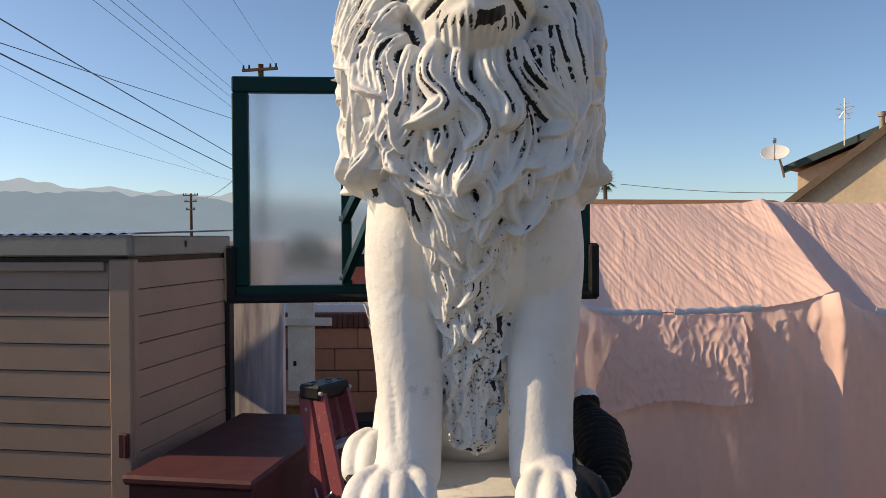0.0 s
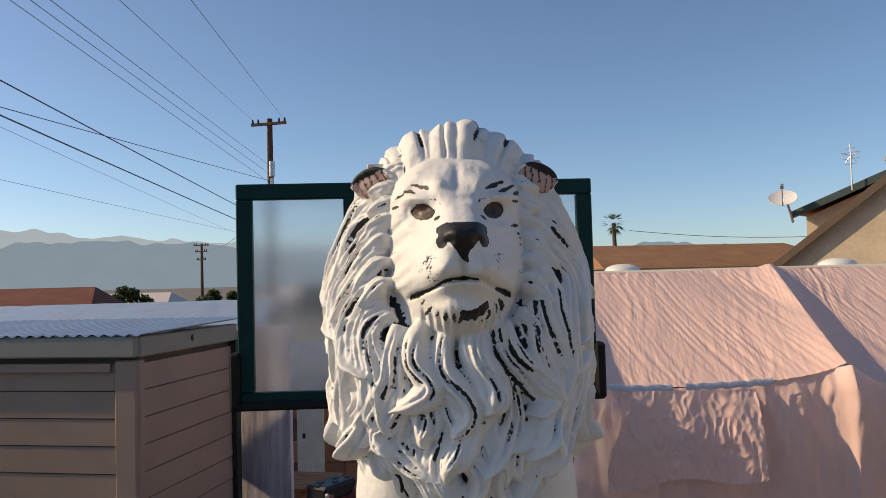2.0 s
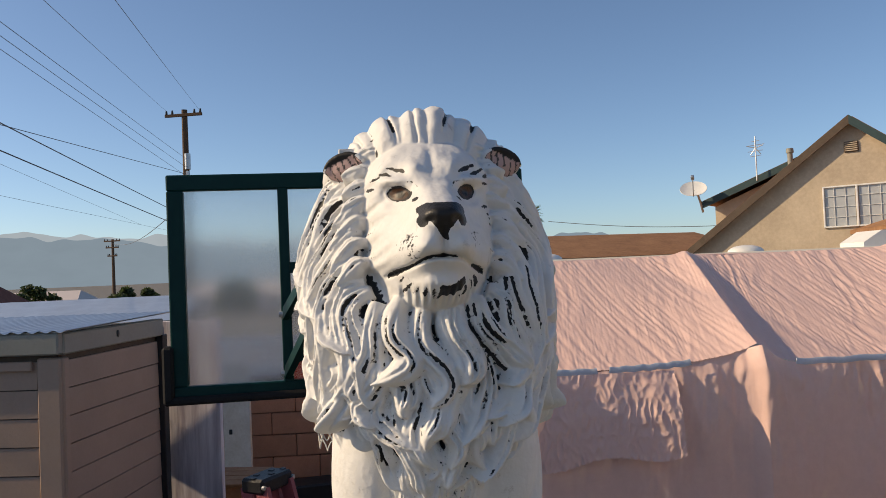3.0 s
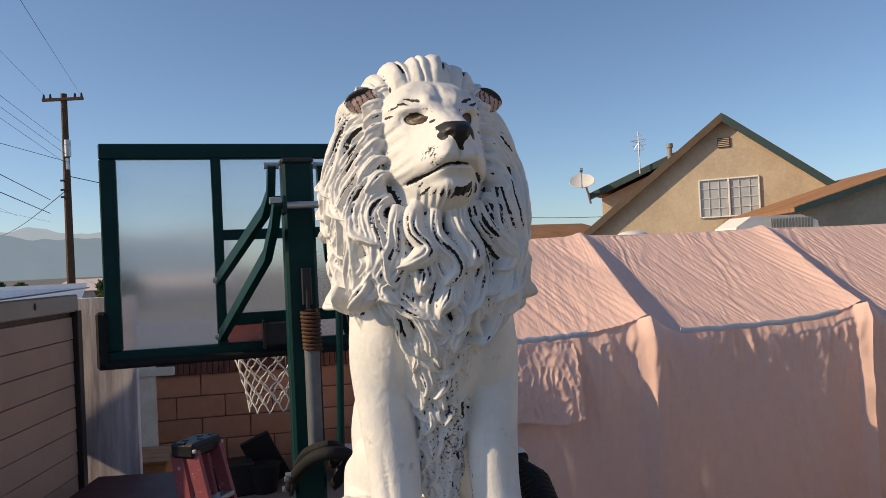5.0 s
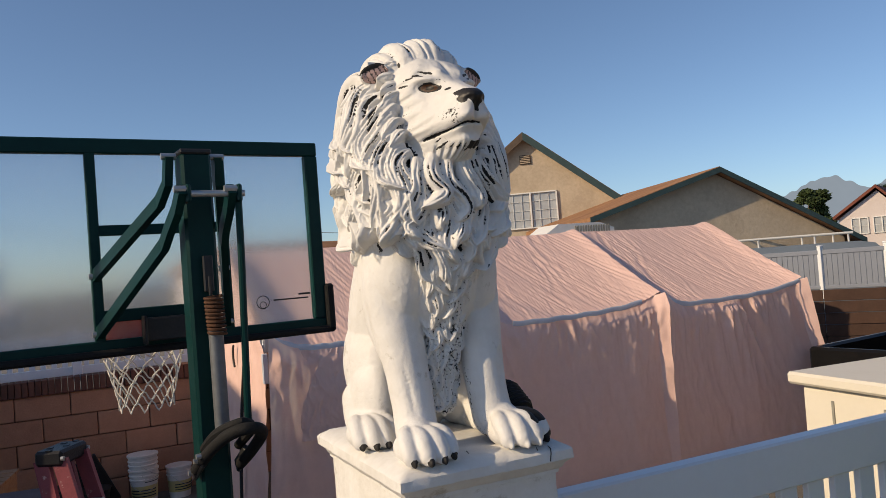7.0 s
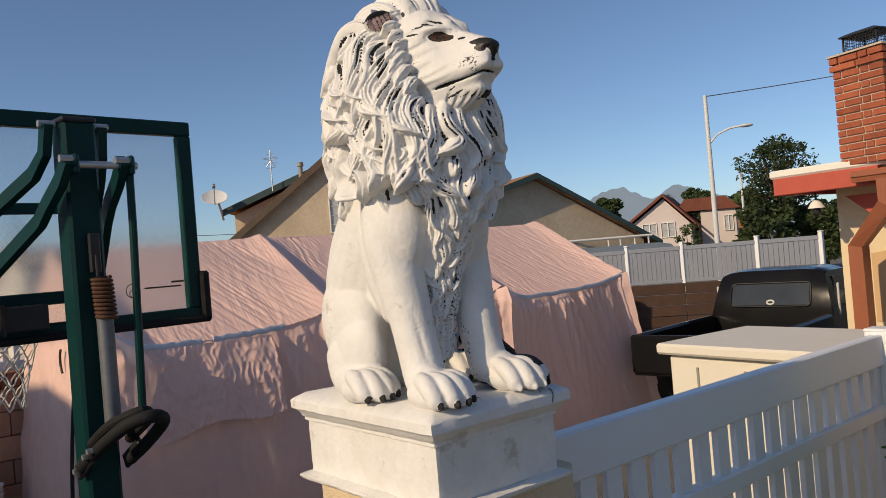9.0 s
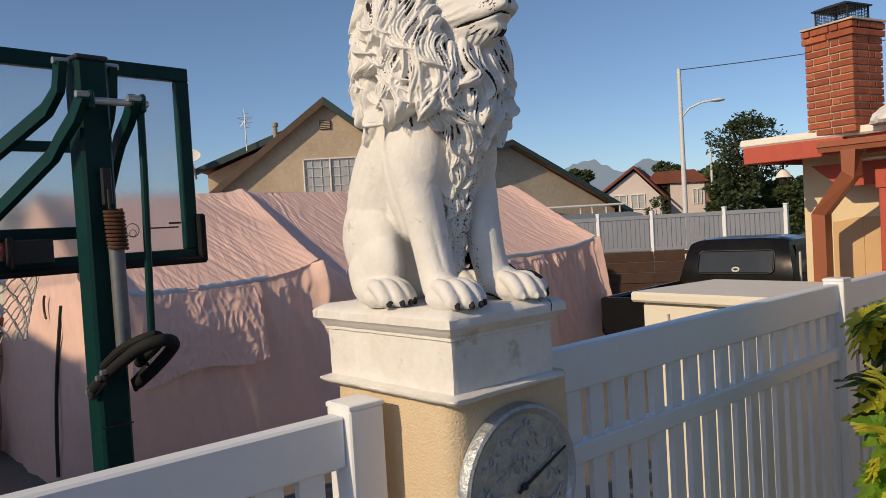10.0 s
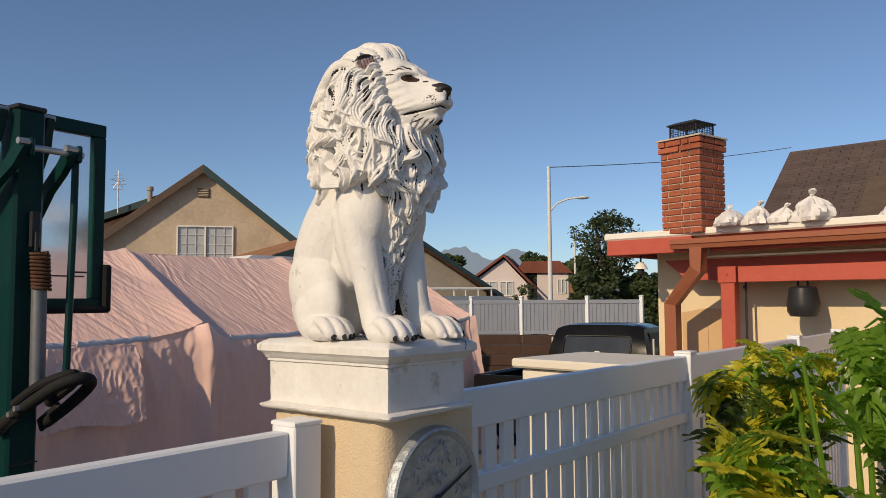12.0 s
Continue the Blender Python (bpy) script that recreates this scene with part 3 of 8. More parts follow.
    # crown: thick ridges combed back from the brow over a round dome
    for k, (u, w) in enumerate(((-1.30, 0.024), (-0.92, 0.032), (-0.50, 0.034), (-0.10, 0.030), (0.28, 0.032), (0.68, 0.034), (1.10, 0.030))):
        pts, nor = [], []
        c = np.array([0, 1.150, 2.30])
        for f, z, x in ((0.0, 2.380, 0.070), (0.06, 2.412, 0.078), (0.16, 2.440, 0.086), (0.32, 2.458, 0.094), (0.52, 2.455, 0.100), (0.74, 2.425, 0.104), (1.0, 2.355, 0.108)):
            p = np.array([u * x + 0.003 * math.sin(9 * f + k), lerp(1.030 + 0.032 * u * u, 1.262, f), z - 0.052 * u * u * (0.6 + 0.4 * f)])
            pts.append(p)
            nor.append((p - c) / np.linalg.norm(p - c))
        lay(np.array(pts), np.array(nor), w * 1.12, j(0.014, 0.018), ink=0.60, flutes=1, root=0.62, tip=3.0)
    # hair from the brow's corner over the ear's foot
    for s in (1, -1):
        for way in (((30, 2.405), (48, 2.398), (66, 2.380)), ((36, 2.388), (54, 2.376), (72, 2.350)), ((62, 2.425), (84, 2.405), (100, 2.36))):
            lock([(s * d, z) for d, z in way], 0.017, 0.013, 0.006, 0.018, 0.0, 0.0, ink=0.5, flutes=2)
    P, F, cover = np.vstack(VS), np.vstack(FS), np.concatenate(CV)
    P[:, 0] -= 0.004
    return P, F, cover


def lion_face():
    """The mask from brow to chin as one relief over (u, z); returns points, faces, cover, colours, gloss."""
    rnd = random.Random(5)
    us, zs = np.linspace(-0.118, 0.118, 190), np.linspace(2.168, 2.418, 200)
    U, Z = np.meshgrid(us, zs)
    A = np.abs(U)

    def hill(u, z, su, sz, p=2):
        return np.exp(-(np.abs((A - u) / su) ** p) - np.abs((Z - z) / sz) ** p)

    z_ = [2.168, 2.180, 2.190, 2.205, 2.222, 2.236, 2.246, 2.258, 2.272, 2.288, 2.302, 2.314, 2.322, 2.335, 2.350, 2.366, 2.385, 2.42]
    p_ = [0.000, 0.006, 0.020, 0.060, 0.082, 0.079, 0.085, 0.094, 0.099, 0.103, 0.108, 0.106, 0.094, 0.066, 0.038, 0.018, 0.004, 0.0]
    w_ = [0.028, 0.030, 0.033, 0.037, 0.041, 0.047, 0.057, 0.060, 0.055, 0.048, 0.040, 0.035, 0.034, 0.033, 0.032, 0.030, 0.030, 0.03]
    zz = np.linspace(2.168, 2.418, 200)
    soft = np.ones(9) / 9
    P, W = (np.convolve(np.r_[[c[0]] * 4, c, [c[-1]] * 4], soft, "valid") for c in (np.interp(zz, z_, p_), np.interp(zz, z_, w_)))
    P, W = P[:, None], W[:, None]
    edge = 0.080 + 0.004 * np.array([noise.noise((0.3, 0, z * 34)) for z in zs])[:, None] - 0.9 * np.clip(Z - 2.355, 0, 1)
    Y = 0.988 + 4.6 * U**2 + 32 * np.clip(A - 0.058, 0, 1) ** 2 + 30 * np.clip(Z - 2.373, 0, 1) ** 2 + 60 * np.clip(A - edge, 0, 1) ** 2 + 30 * np.clip(A - 0.050, 0, 1) ** 2 * np.clip((2.25 - Z) / 0.03, 0, 1)
    Y = Y - P / (1 + (A / W) ** 3.6)
    Y -= 0.016 * hill(0.029, 2.268, 0.021, 0.015) + 0.009 * np.exp(-(((Z - 2.3525 - 0.22 * (A - 0.043)) / 0.0060) ** 2) - ((A - 0.043) / 0.022) ** 2) + 0.005 * hill(0.076, 2.292, 0.028, 0.040)
    Y -= 0.011 * hill(0.026, 2.372, 0.0110, 0.012) + 0.013 * hill(0.047, 2.3575, 0.021, 0.0070) + 0.004 * hill(0.046, 2.318, 0.020, 0.006)
    Y += 0.013 * hill(0.043, 2.3390, 0.0200, 0.0130) + 0.006 * hill(0.0, 2.385, 0.006, 0.020) + 0.007 * hill(0.0, 2.272, 0.0035, 0.018, 2)
    Y += 0.004 * hill(0.0, 2.35, 0.03, 0.007) * (A < 0.03)
    # mouth
    line = 2.2580 - 0.0190 * np.clip(A / 0.054, 0, 1.2) ** 1.15 + 0.0035 * np.exp(-(((A - 0.02) / 0.012) ** 2))
    Y += 0.015 * np.exp(-(((Z - line) / 0.0030) ** 2)) * np.clip((0.066 - A) / 0.010, 0, 1)
    # nose: a flat-topped wedge with nostrils
    Y -= 0.006 * hill(0.0, 2.304, 0.026, 0.012, 2.6) + 0.003 * hill(0.022, 2.303, 0.008, 0.007)
    Y += 0.006 * hill(0.0155, 2.2985, 0.0065, 0.0042)
    # eyes
    E = np.sqrt(((A - 0.0430) / 0.0122) ** 2 + ((Z - 2.3395 - 0.16 * (A - 0.043)) / 0.0088) ** 2)
    Y -= np.where(E < 1, 0.0062 * np.sqrt(np.clip(1 - E**2, 0, 1)), 0) + 0.0030 * np.exp(-(((E - 1.28) / 0.16) ** 2))
    # whisker pad pits, tufts under the lip, brushed roughness
    for k in range(11):
        u = -0.042 + 0.0084 * k
        Y += 0.009 * np.exp(-(((U - u * 1.04 - 0.12 * (Z - 2.21) * np.sign(u)) / 0.0024) ** 2) - ((Z - (2.207 + 2.5 * u * u)) / 0.012) ** 2)
    cells = np.array([[0.0012 * noise.noise((u * 42, 0, z * 42)) + 0.0007 * noise.noise((u * 150, 3, z * 90)) for u in us] for z in zs])
    Y += cells * (E > 1.05)
    fur = np.array([[noise.noise((u * 26, 1.5, z * 95 + 60 * abs(u))) for u in us] for z in zs])
    Y += 0.0085 * fur * np.clip((A - 0.050) / 0.03, 0, 1) + 0.0012 * fur * np.clip((2.30 - Z) / 0.03, 0, 1)
    Y[0] += 0.03
    Y = np.minimum(Y, 1.10)
    cover, paint, wet = np.zeros(U.shape), np.zeros(U.shape + (3,)), np.zeros(U.shape)
    paint[:] = (0.022, 0.021, 0.021)

    def stroke(pts, width, dark=1.0):
        L = np.array(pts)
        d = np.full(U.shape, 9.0)
        tt = np.zeros(U.shape)
        for k in range(len(L) - 1):
            a, b = L[k], L[k + 1]
            ab = b - a
            t = np.clip(((U - a[0]) * ab[0] + (Z - a[1]) * ab[1]) / max((ab**2).sum(), 1e-9), 0, 1)
            dd = np.hypot(U - a[0] - t * ab[0], Z - a[1] - t * ab[1])
            tt = np.where(dd < d, (k + t) / (len(L) - 1), tt)
            d = np.minimum(d, dd)
        w = width * (0.45 + 0.55 * np.sin(np.clip(tt, 0.05, 0.95) * np.pi))
        cover[:] = np.maximum(cover, dark * np.clip(1.25 - 0.75 * d / w, 0, 1))

    cover[:] = np.maximum(cover, np.clip(1.35 - np.abs(Z - line) / (0.0024 + 0.0022 * hill(0.054, 2.243, 0.010, 0.02)), 0, 1) * (A < 0.0610))
    stroke([(0, 2.290), (0, 2.274), (0, 2.257)], 0.0022)
    for s in (1, -1):
        for k in range(5 if s > 0 else 3):
            u, z0 = s * (0.034 + 0.009 * k), 2.3660 + 0.0040 * (k % 2) - 0.0012 * k
            stroke([(u, z0), (u + 0.006 * s, z0 + rnd.uniform(0.002, 0.005)), (u + 0.014 * s, z0 + rnd.uniform(0.003, 0.010))], rnd.uniform(0.0020, 0.0032), 0.82)
        for k in range(9 if s > 0 else 4):
            u, z0 = s * rnd.uniform(0.064, 0.090), 2.374 - 0.0085 * k + rnd.uniform(-0.004, 0.004)
            stroke([(u, z0), (u + s * rnd.uniform(0.007, 0.013), z0 - rnd.uniform(-0.002, 0.004))], rnd.uniform(0.0016, 0.0030), 0.85)
        for k in range(3):
            u, z0 = s * rnd.uniform(0.066, 0.080), 2.296 - 0.017 * k + rnd.uniform(-0.006, 0.006)
            stroke([(u, z0), (u + s * rnd.uniform(0.008, 0.02), z0 - 0.006)], 0.0017, rnd.uniform(0.4, 0.7))
        for k in range(9):
            u, z0 = s * rnd.uniform(0.014, 0.036), 2.284 - 0.0036 * k
            stroke([(u, z0), (u + s * 0.010, z0 + 0.001), (u + s * rnd.uniform(0.014, 0.022), z0)], 0.0012, 0.60)
        for k in range(6):
            u = s * (0.003 + 0.0082 * k)
            z0 = 2.2200 + 0.0009 * k * k * 0.6 + rnd.uniform(-0.003, 0.003)
            stroke([(u, z0), (u * 1.05 + rnd.uniform(-0.003, 0.003), z0 - 0.006), (u * 1.12 + rnd.uniform(-0.004, 0.004), z0 - rnd.uniform(0.007, 0.017))], rnd.uniform(0.0014, 0.0034), rnd.uniform(0.6, 0.95))
        stroke([(s * 0.020, 2.342), (s * 0.026, 2.352), (s * 0.036, 2.3535)], 0.0018, 0.55)
        stroke([(s * 0.024, 2.330), (s * 0.030, 2.326)], 0.0024, 0.8)
    cover[np.abs(E - 1.0) < 0.14] = 1.2
    half = np.interp(Z, [2.276, 2.285, 2.292, 2.299, 2.304, 2.310, 2.315, 2.3185, 2.320], [0.0015, 0.0050, 0.0100, 0.0165, 0.0240, 0.0285, 0.0280, 0.0220, 0.010])
    wing = (np.hypot(A - 0.0245, (Z - 2.2985) * 0.75) < 0.0052) | ((A > 0.021) & (A < 0.029) & (Z > 2.292) & (Z < 2.302))
    nose = ((A < half) | (wing & (A > 0.019))) & (Z > 2.279)
    cover[:] = np.maximum(cover, np.clip(0.62 + (half - A) / 0.0030, 0, 1.25) * (Z > 2.280) * (Z < 2.3195))
    cover[:] = np.maximum(cover, np.clip(0.62 + (0.0056 - np.hypot(A - 0.0235, (Z - 2.2990) * 0.8)) / 0.0030, 0, 1.25))
    iris = E < 0.86
    paint[iris] = (0.055, 0.022, 0.009)
    paint[np.hypot(A - 0.0415, Z - 2.339) < 0.0050] = (0.008, 0.007, 0.007)
    cover[iris] = 1.3
    wet[E < 1.0] = 0.30
    wet[nose] = 0.35
    w = radians(4.0)  # the face looks a little to the statue's left
    X, Y = U * math.cos(w) - (Y - 1.03) * math.sin(w), 1.03 + U * math.sin(w) + (Y - 1.03) * math.cos(w)
    V = np.stack([X, Y, Z], -1).reshape(-1, 3)
    idx = np.arange(U.size).reshape(U.shape)
    F = np.stack([idx[:-1, :-1], idx[:-1, 1:], idx[1:, 1:], idx[1:, :-1]], -1).reshape(-1, 4)
    # a back 4 cm behind, so that the mask is a solid
    size = U.size
    rim = np.r_[idx[0, :-1], idx[:-1, -1], idx[-1, :0:-1], idx[:0:-1, 0]]
    nxt = np.roll(rim, -1)
    F = np.vstack([F, F[:, ::-1] + size, np.stack([nxt, rim, rim + size, nxt + size], -1)])
    V = np.vstack([V, V + np.array([0, 0.04, 0])])
    return V, F, np.r_[cover.ravel(), np.zeros(size)], np.vstack([paint.reshape(-1, 3)] * 2), np.r_[wet.ravel(), np.zeros(size)]


def ear_frame(s):
    return Matrix.Translation((0.109 * s - 0.004, 1.078, 2.388)) @ Matrix.Rotation(radians(14 * s), 4, "Y") @ Matrix.Rotation(radians(20 * s), 4, "Z")


def lion_body():
    b, claws, carve = M(), [], []

    def ell(u, y, z, r, m=None):
        for s in (1, -1) if abs(u) > 1e-6 else (1,):
            b.ball((u * s, y, z), r, 36, 24, m)

    def limb(pts, both=True, n=28):
        for s in (1, -1) if both else (1,):
            run = flow_points(pts)
            b.tube([(u * s, y, z) for u, y, z, r in run], [r for *_, r in run], n)
            for u, y, z, r in (pts[0], pts[-1]):
                b.ball((u * s, y, z), r, 28, 18)

    # trunk, rump and thighs
    limb([(0, 1.20, 2.06, 0.116), (0, 1.248, 1.98, 0.122), (0, 1.283, 1.925, 0.125), (0, 1.310, 1.86, 0.126), (0, 1.333, 1.78, 0.121), (0, 1.34, 1.71, 0.112)], False, 28)
    limb([(0, 1.13, 2.05, 0.108), (0, 1.185, 1.95, 0.106), (0, 1.23, 1.84, 0.095)], False, 28)
    ell(0, 1.325, 1.70, (0.125, 0.100, 0.11))
    tilt = Matrix.Rotation(radians(-18), 4, "X")
    ell(0.086, 1.306, 1.765, (0.056, 0.100, 0.126), tilt)
    ell(0.099, 1.268, 1.71, (0.049, 0.082, 0.092))
    limb([(0.115, 1.30, 1.70, 0.045), (0.122, 1.275, 1.655, 0.042), (0.130, 1.20, 1.645, 0.038)])
    # shoulders, chest and front legs
    ell(0, 1.115, 1.97, (0.100, 0.10, 0.13))
    ell(0.082, 1.125, 1.975, (0.064, 0.088, 0.125))
    limb([(0.090, 1.132, 2.02, 0.058), (0.095, 1.124, 1.94, 0.0575), (0.092, 1.105, 1.86, 0.0515), (0.0885, 1.088, 1.79, 0.0460), (0.0865, 1.072, 1.72, 0.0430), (0.088, 1.055, 1.665, 0.0435)])
    limb([(0.100, 1.165, 1.95, 0.047), (0.100, 1.155, 1.88, 0.042), (0.092, 1.132, 1.80, 0.030)])
    limb([(0.094, 1.050, 1.665, 0.040), (0.100, 1.010, 1.650, 0.036)])
    # paws with four toes, and the heel behind
    for s in (1, -1):
        for u0, y0, wide in ((0.104, 1.005, 1.0), (0.138, 1.20, 0.92)):
            b.ball((u0 * s, y0, BASE + 0.024), (0.053 * wide, 0.064, 0.036), 22, 14)
            for k, du in enumerate((-0.042, -0.015, 0.014, 0.041)):
                reach = (0.050, 0.066, 0.064, 0.048)[k]
                u, y = u0 * s + du * wide, y0 - reach
                run = flow_points([(lerp(u, u0 * s, 0.45), y + 0.070, BASE + 0.052, 0.0150), (lerp(u, u0 * s, 0.1), y + 0.030, BASE + 0.047, 0.0180), (u, y + 0.006, BASE + 0.030, 0.0175), (u, y - 0.004, BASE + 0.015, 0.014)], 12)
                b.tube([p[:3] for p in run], [p[3] for p in run], 14)
                b.ball((u, y, BASE + 0.020), (0.0168, 0.018, 0.019), 14, 10)
                claws.append((u, y - 0.017, BASE + 0.010))
                b.ball((u, y - 0.015, BASE + 0.010), (0.0058, 0.010, 0.009), 10, 8)
                if k:
                    carve.append(([(u0 * s + (du - 0.014) * wide * 0.8, y0 - 0.008, BASE + 0.058), (u0 * s + (du - 0.014) * wide, y0 - 0.040, BASE + 0.048), (u0 * s + (du - 0.014) * wide, y0 - 0.064, BASE + 0.026)], 0.0042, 0.0045))
        # hollows along the foreleg and haunch
        carve.append(([(0.138 * s, 1.11, 1.93), (0.128 * s, 1.095, 1.86), (0.118 * s, 1.075, 1.77)], 0.010, 0.006))
        carve.append(([(0.145 * s, 1.165, 1.99), (0.143 * s, 1.185, 1.93), (0.138 * s, 1.165, 1.87)], 0.012, 0.007))
        carve.append(([(0.110 * s, 1.05, 1.80), (0.105 * s, 1.035, 1.74), (0.100 * s, 1.025, 1.69)], 0.006, 0.003))
        carve.append(([(0.128 * s, 1.200, 1.97), (0.126 * s, 1.195, 1.90), (0.118 * s, 1.180, 1.83)], 0.010, 0.010))
        carve.append(([(0.132 * s, 1.215, 1.84), (0.138 * s, 1.200, 1.78), (0.140 * s, 1.195, 1.70)], 0.011, 0.010))
        carve.append(([(0.130 * s, 1.33, 1.86), (0.150 * s, 1.31, 1.79), (0.152 * s, 1.29, 1.72)], 0.012, 0.004))
    # tail: laid round the statue's left haunch, with a dark tuft
    b.tube([(0.10, 1.42, 1.66), (0.155, 1.36, 1.66), (0.170, 1.28, 1.69), (0.166, 1.22, 1.715)], [0.018, 0.019, 0.018, 0.018], 10)
    b.ball((0.164, 1.20, 1.725), 0.022, 10, 8)
    b.tube([(0.166, 1.20, 1.70), (0.176, 1.15, 1.685), (0.178, 1.10, 1.655), (0.172, 1.07, 1.635)], [0.024, 0.036, 0.034, 0.016], 12)
    # skull, and ears like small cups half sunk in the mane
    ell(0, 1.10, 2.33, (0.10, 0.09, 0.09))
    for s in (1, -1):
        e = ear_frame(s)
        b.ball((0, 0.006, 0), (0.031, 0.013, 0.0195), 24, 14, e)
        rim = [e @ Vector((0.029 * math.sin(radians(w)), -0.004, 0.0185 * math.cos(radians(w)))) for w in range(-90, 91, 15)]
        b.tube(rim, 0.0048, 8)
    return b, claws, carve


def tree_of(pts):
    from mathutils import kdtree
    t = kdtree.KDTree(len(pts))
    for i, p in enumerate(pts):
        t.insert(p, i)
    t.balance()
    return t


def lion_material():
    m = mat("white_painted_cast_stone", (0.76, 0.75, 0.73), (0.65, 0.63, 0.595), 0.55, grain=55, stain=9, amount=0.45, bump=0.20, bump_scale=90, dirt=(0.50, 0.475, 0.43), dirt_at=0.615, spec=0.25)
    n, l = m.node_tree.nodes, m.node_tree.links
    bs = n["Principled BSDF"]
    before = bs.inputs["Base Color"].links[0].from_socket
    col, cover = n.new("ShaderNodeAttribute"), n.new("ShaderNodeAttribute")
    col.attribute_name, cover.attribute_name = "paint", "cover"
    geo = n.new("ShaderNodeNewGeometry")
    rag = n.new("ShaderNodeTexNoise")
    rag.inputs["Scale"].default_value = 190
    rag.inputs["Detail"].default_value = 5
    l.new(geo.outputs["Position"], rag.inputs["Vector"])
    add = n.new("ShaderNodeMath")
    add.operation = "ADD"
    l.new(cover.outputs["Fac"], add.inputs[0])
    l.new(rag.outputs["Fac"], add.inputs[1])
    edge = n.new("ShaderNodeMapRange")
    edge.inputs["From Min"].default_value, edge.inputs["From Max"].default_value = 0.88, 1.02
    l.new(add.outputs[0], edge.inputs["Value"])
    mx = n.new("ShaderNodeMix")
    mx.data_type = "RGBA"
    l.new(edge.outputs["Result"], mx.inputs["Factor"])
    l.new(before, mx.inputs["A"])
    l.new(col.outputs["Color"], mx.inputs["B"])
    l.new(mx.outputs["Result"], bs.inputs["Base Color"])
    wet, gloss = n.new("ShaderNodeAttribute"), n.new("ShaderNodeMix")
    wet.attribute_name = "wet"
    l.new(wet.outputs["Fac"], gloss.inputs["Factor"])
    l.new(bs.inputs["Roughness"].links[0].from_socket, gloss.inputs["A"])
    gloss.inputs["B"].default_value = 0.12
    l.new(gloss.outputs["Result"], bs.inputs["Roughness"])
    return m


def build_lion():
    b, claws, carve = lion_body()
    raw = b.mesh("lion", None)
    tmp = new("lion_rough", raw)
    re = tmp.modifiers.new("union", "REMESH")
    re.mode, re.voxel_size, re.adaptivity = "VOXEL", 0.0028, 0.0
    sm = tmp.modifiers.new("soften", "SMOOTH")
    sm.factor, sm.iterations = 0.5, 9
    dep = bpy.context.evaluated_depsgraph_get()
    me = bpy.data.meshes.new_from_object(tmp.evaluated_get(dep))
    bpy.data.objects.remove(tmp)
    bpy.data.meshes.remove(raw)
    count = len(me.vertices)
    co = np.empty(count * 3, np.float32)
    me.vertices.foreach_get("co", co)
    co = co.reshape(-1, 3).astype(float)
    no = np.empty(count * 3, np.float32)
    me.vertex_normals.foreach_get("vector", no)
    no = no.reshape(-1, 3)
    faces = [tuple(f.vertices) for f in me.polygons]
    bpy.data.meshes.remove(me)
    cover = np.zeros(count)
    paint = np.tile((0.022, 0.021, 0.021), (count, 1))
    move = np.zeros(count)
    for line, width, depth in carve:
        L = np.array(flow_points(line, 16))
        sel = np.nonzero(((co > L.min(0) - 0.04) & (co < L.max(0) + 0.04)).all(1))[0]
        D = np.sqrt(((co[sel][:, None] - L[None]) ** 2).sum(2))
        j, d = D.argmin(1), D.min(1)
        move[sel] -= depth * np.exp(-((d / width) ** 2)) * np.sin(np.clip(j / (len(L) - 1), 0.12, 0.95) * np.pi)
        if width < 0.006:
            cover[sel] = np.maximum(cover[sel], 0.50 * np.exp(-((d / 0.0022) ** 2)))
    for i in range(count):
        move[i] += 0.0009 * noise.noise(co[i] * 24.0) + 0.0003 * noise.noise(co[i] * 85.0)
    x, y, z = co.T

    def dye(mask, colour, strength=1.2):
        paint[mask] = colour
        cover[mask] = np.maximum(cover[mask], strength)

    for cx, cy, cz in claws:
        dye((x - cx) ** 2 + (y - cy + 0.003) ** 2 * 0.7 + (z - cz) ** 2 < 0.0088 ** 2, (0.025, 0.023, 0.023))
    for s in (1, -1):
        em = np.array(ear_frame(s).inverted())
        q = co @ em[:3, :3].T + em[:3, 3]
        rr = np.sqrt((q[:, 0] / 0.031) ** 2 + (q[:, 2] / 0.0195) ** 2)
        near = (np.abs(q[:, 1]) < 0.024) & (rr < 1.5)
        dye(near & (q[:, 2] > 0.0105 - 0.16 * q[:, 0] * s), (0.022, 0.021, 0.021))
        inner = near & (rr <= 0.90) & (q[:, 1] < 0.004) & (q[:, 2] <= 0.0105 - 0.16 * q[:, 0] * s)
        dye(inner, (0.50, 0.34, 0.31))
        dye(inner & (np.sin(q[:, 0] * 620 + q[:, 2] * 160) > 0.72), (0.06, 0.05, 0.05))
    tuft = tree_of([Vector((0.166, 1.185, 1.695)).lerp(Vector((0.178, 1.14, 1.68)), k / 6) for k in range(7)] + [Vector((0.178, 1.14, 1.68)).lerp(Vector((0.172, 1.065, 1.635)), k / 8) for k in range(9)])
    for i in np.nonzero((x > 0.125) & (z < 1.75) & (y < 1.24))[0]:
        if tuft.find(co[i])[2] < 0.043 and not (x[i] < 0.15 and z[i] < 1.66):
            paint[i] = (0.010, 0.010, 0.011)
            cover[i] = 1.2
            move[i] += 0.003 * math.sin(co[i][1] * 500 + co[i][2] * 260)
    co = co + no * move[:, None]
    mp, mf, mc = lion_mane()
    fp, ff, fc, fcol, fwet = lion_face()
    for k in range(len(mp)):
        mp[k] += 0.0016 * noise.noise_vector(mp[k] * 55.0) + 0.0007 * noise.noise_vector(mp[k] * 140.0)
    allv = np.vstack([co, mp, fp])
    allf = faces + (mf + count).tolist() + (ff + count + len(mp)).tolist()
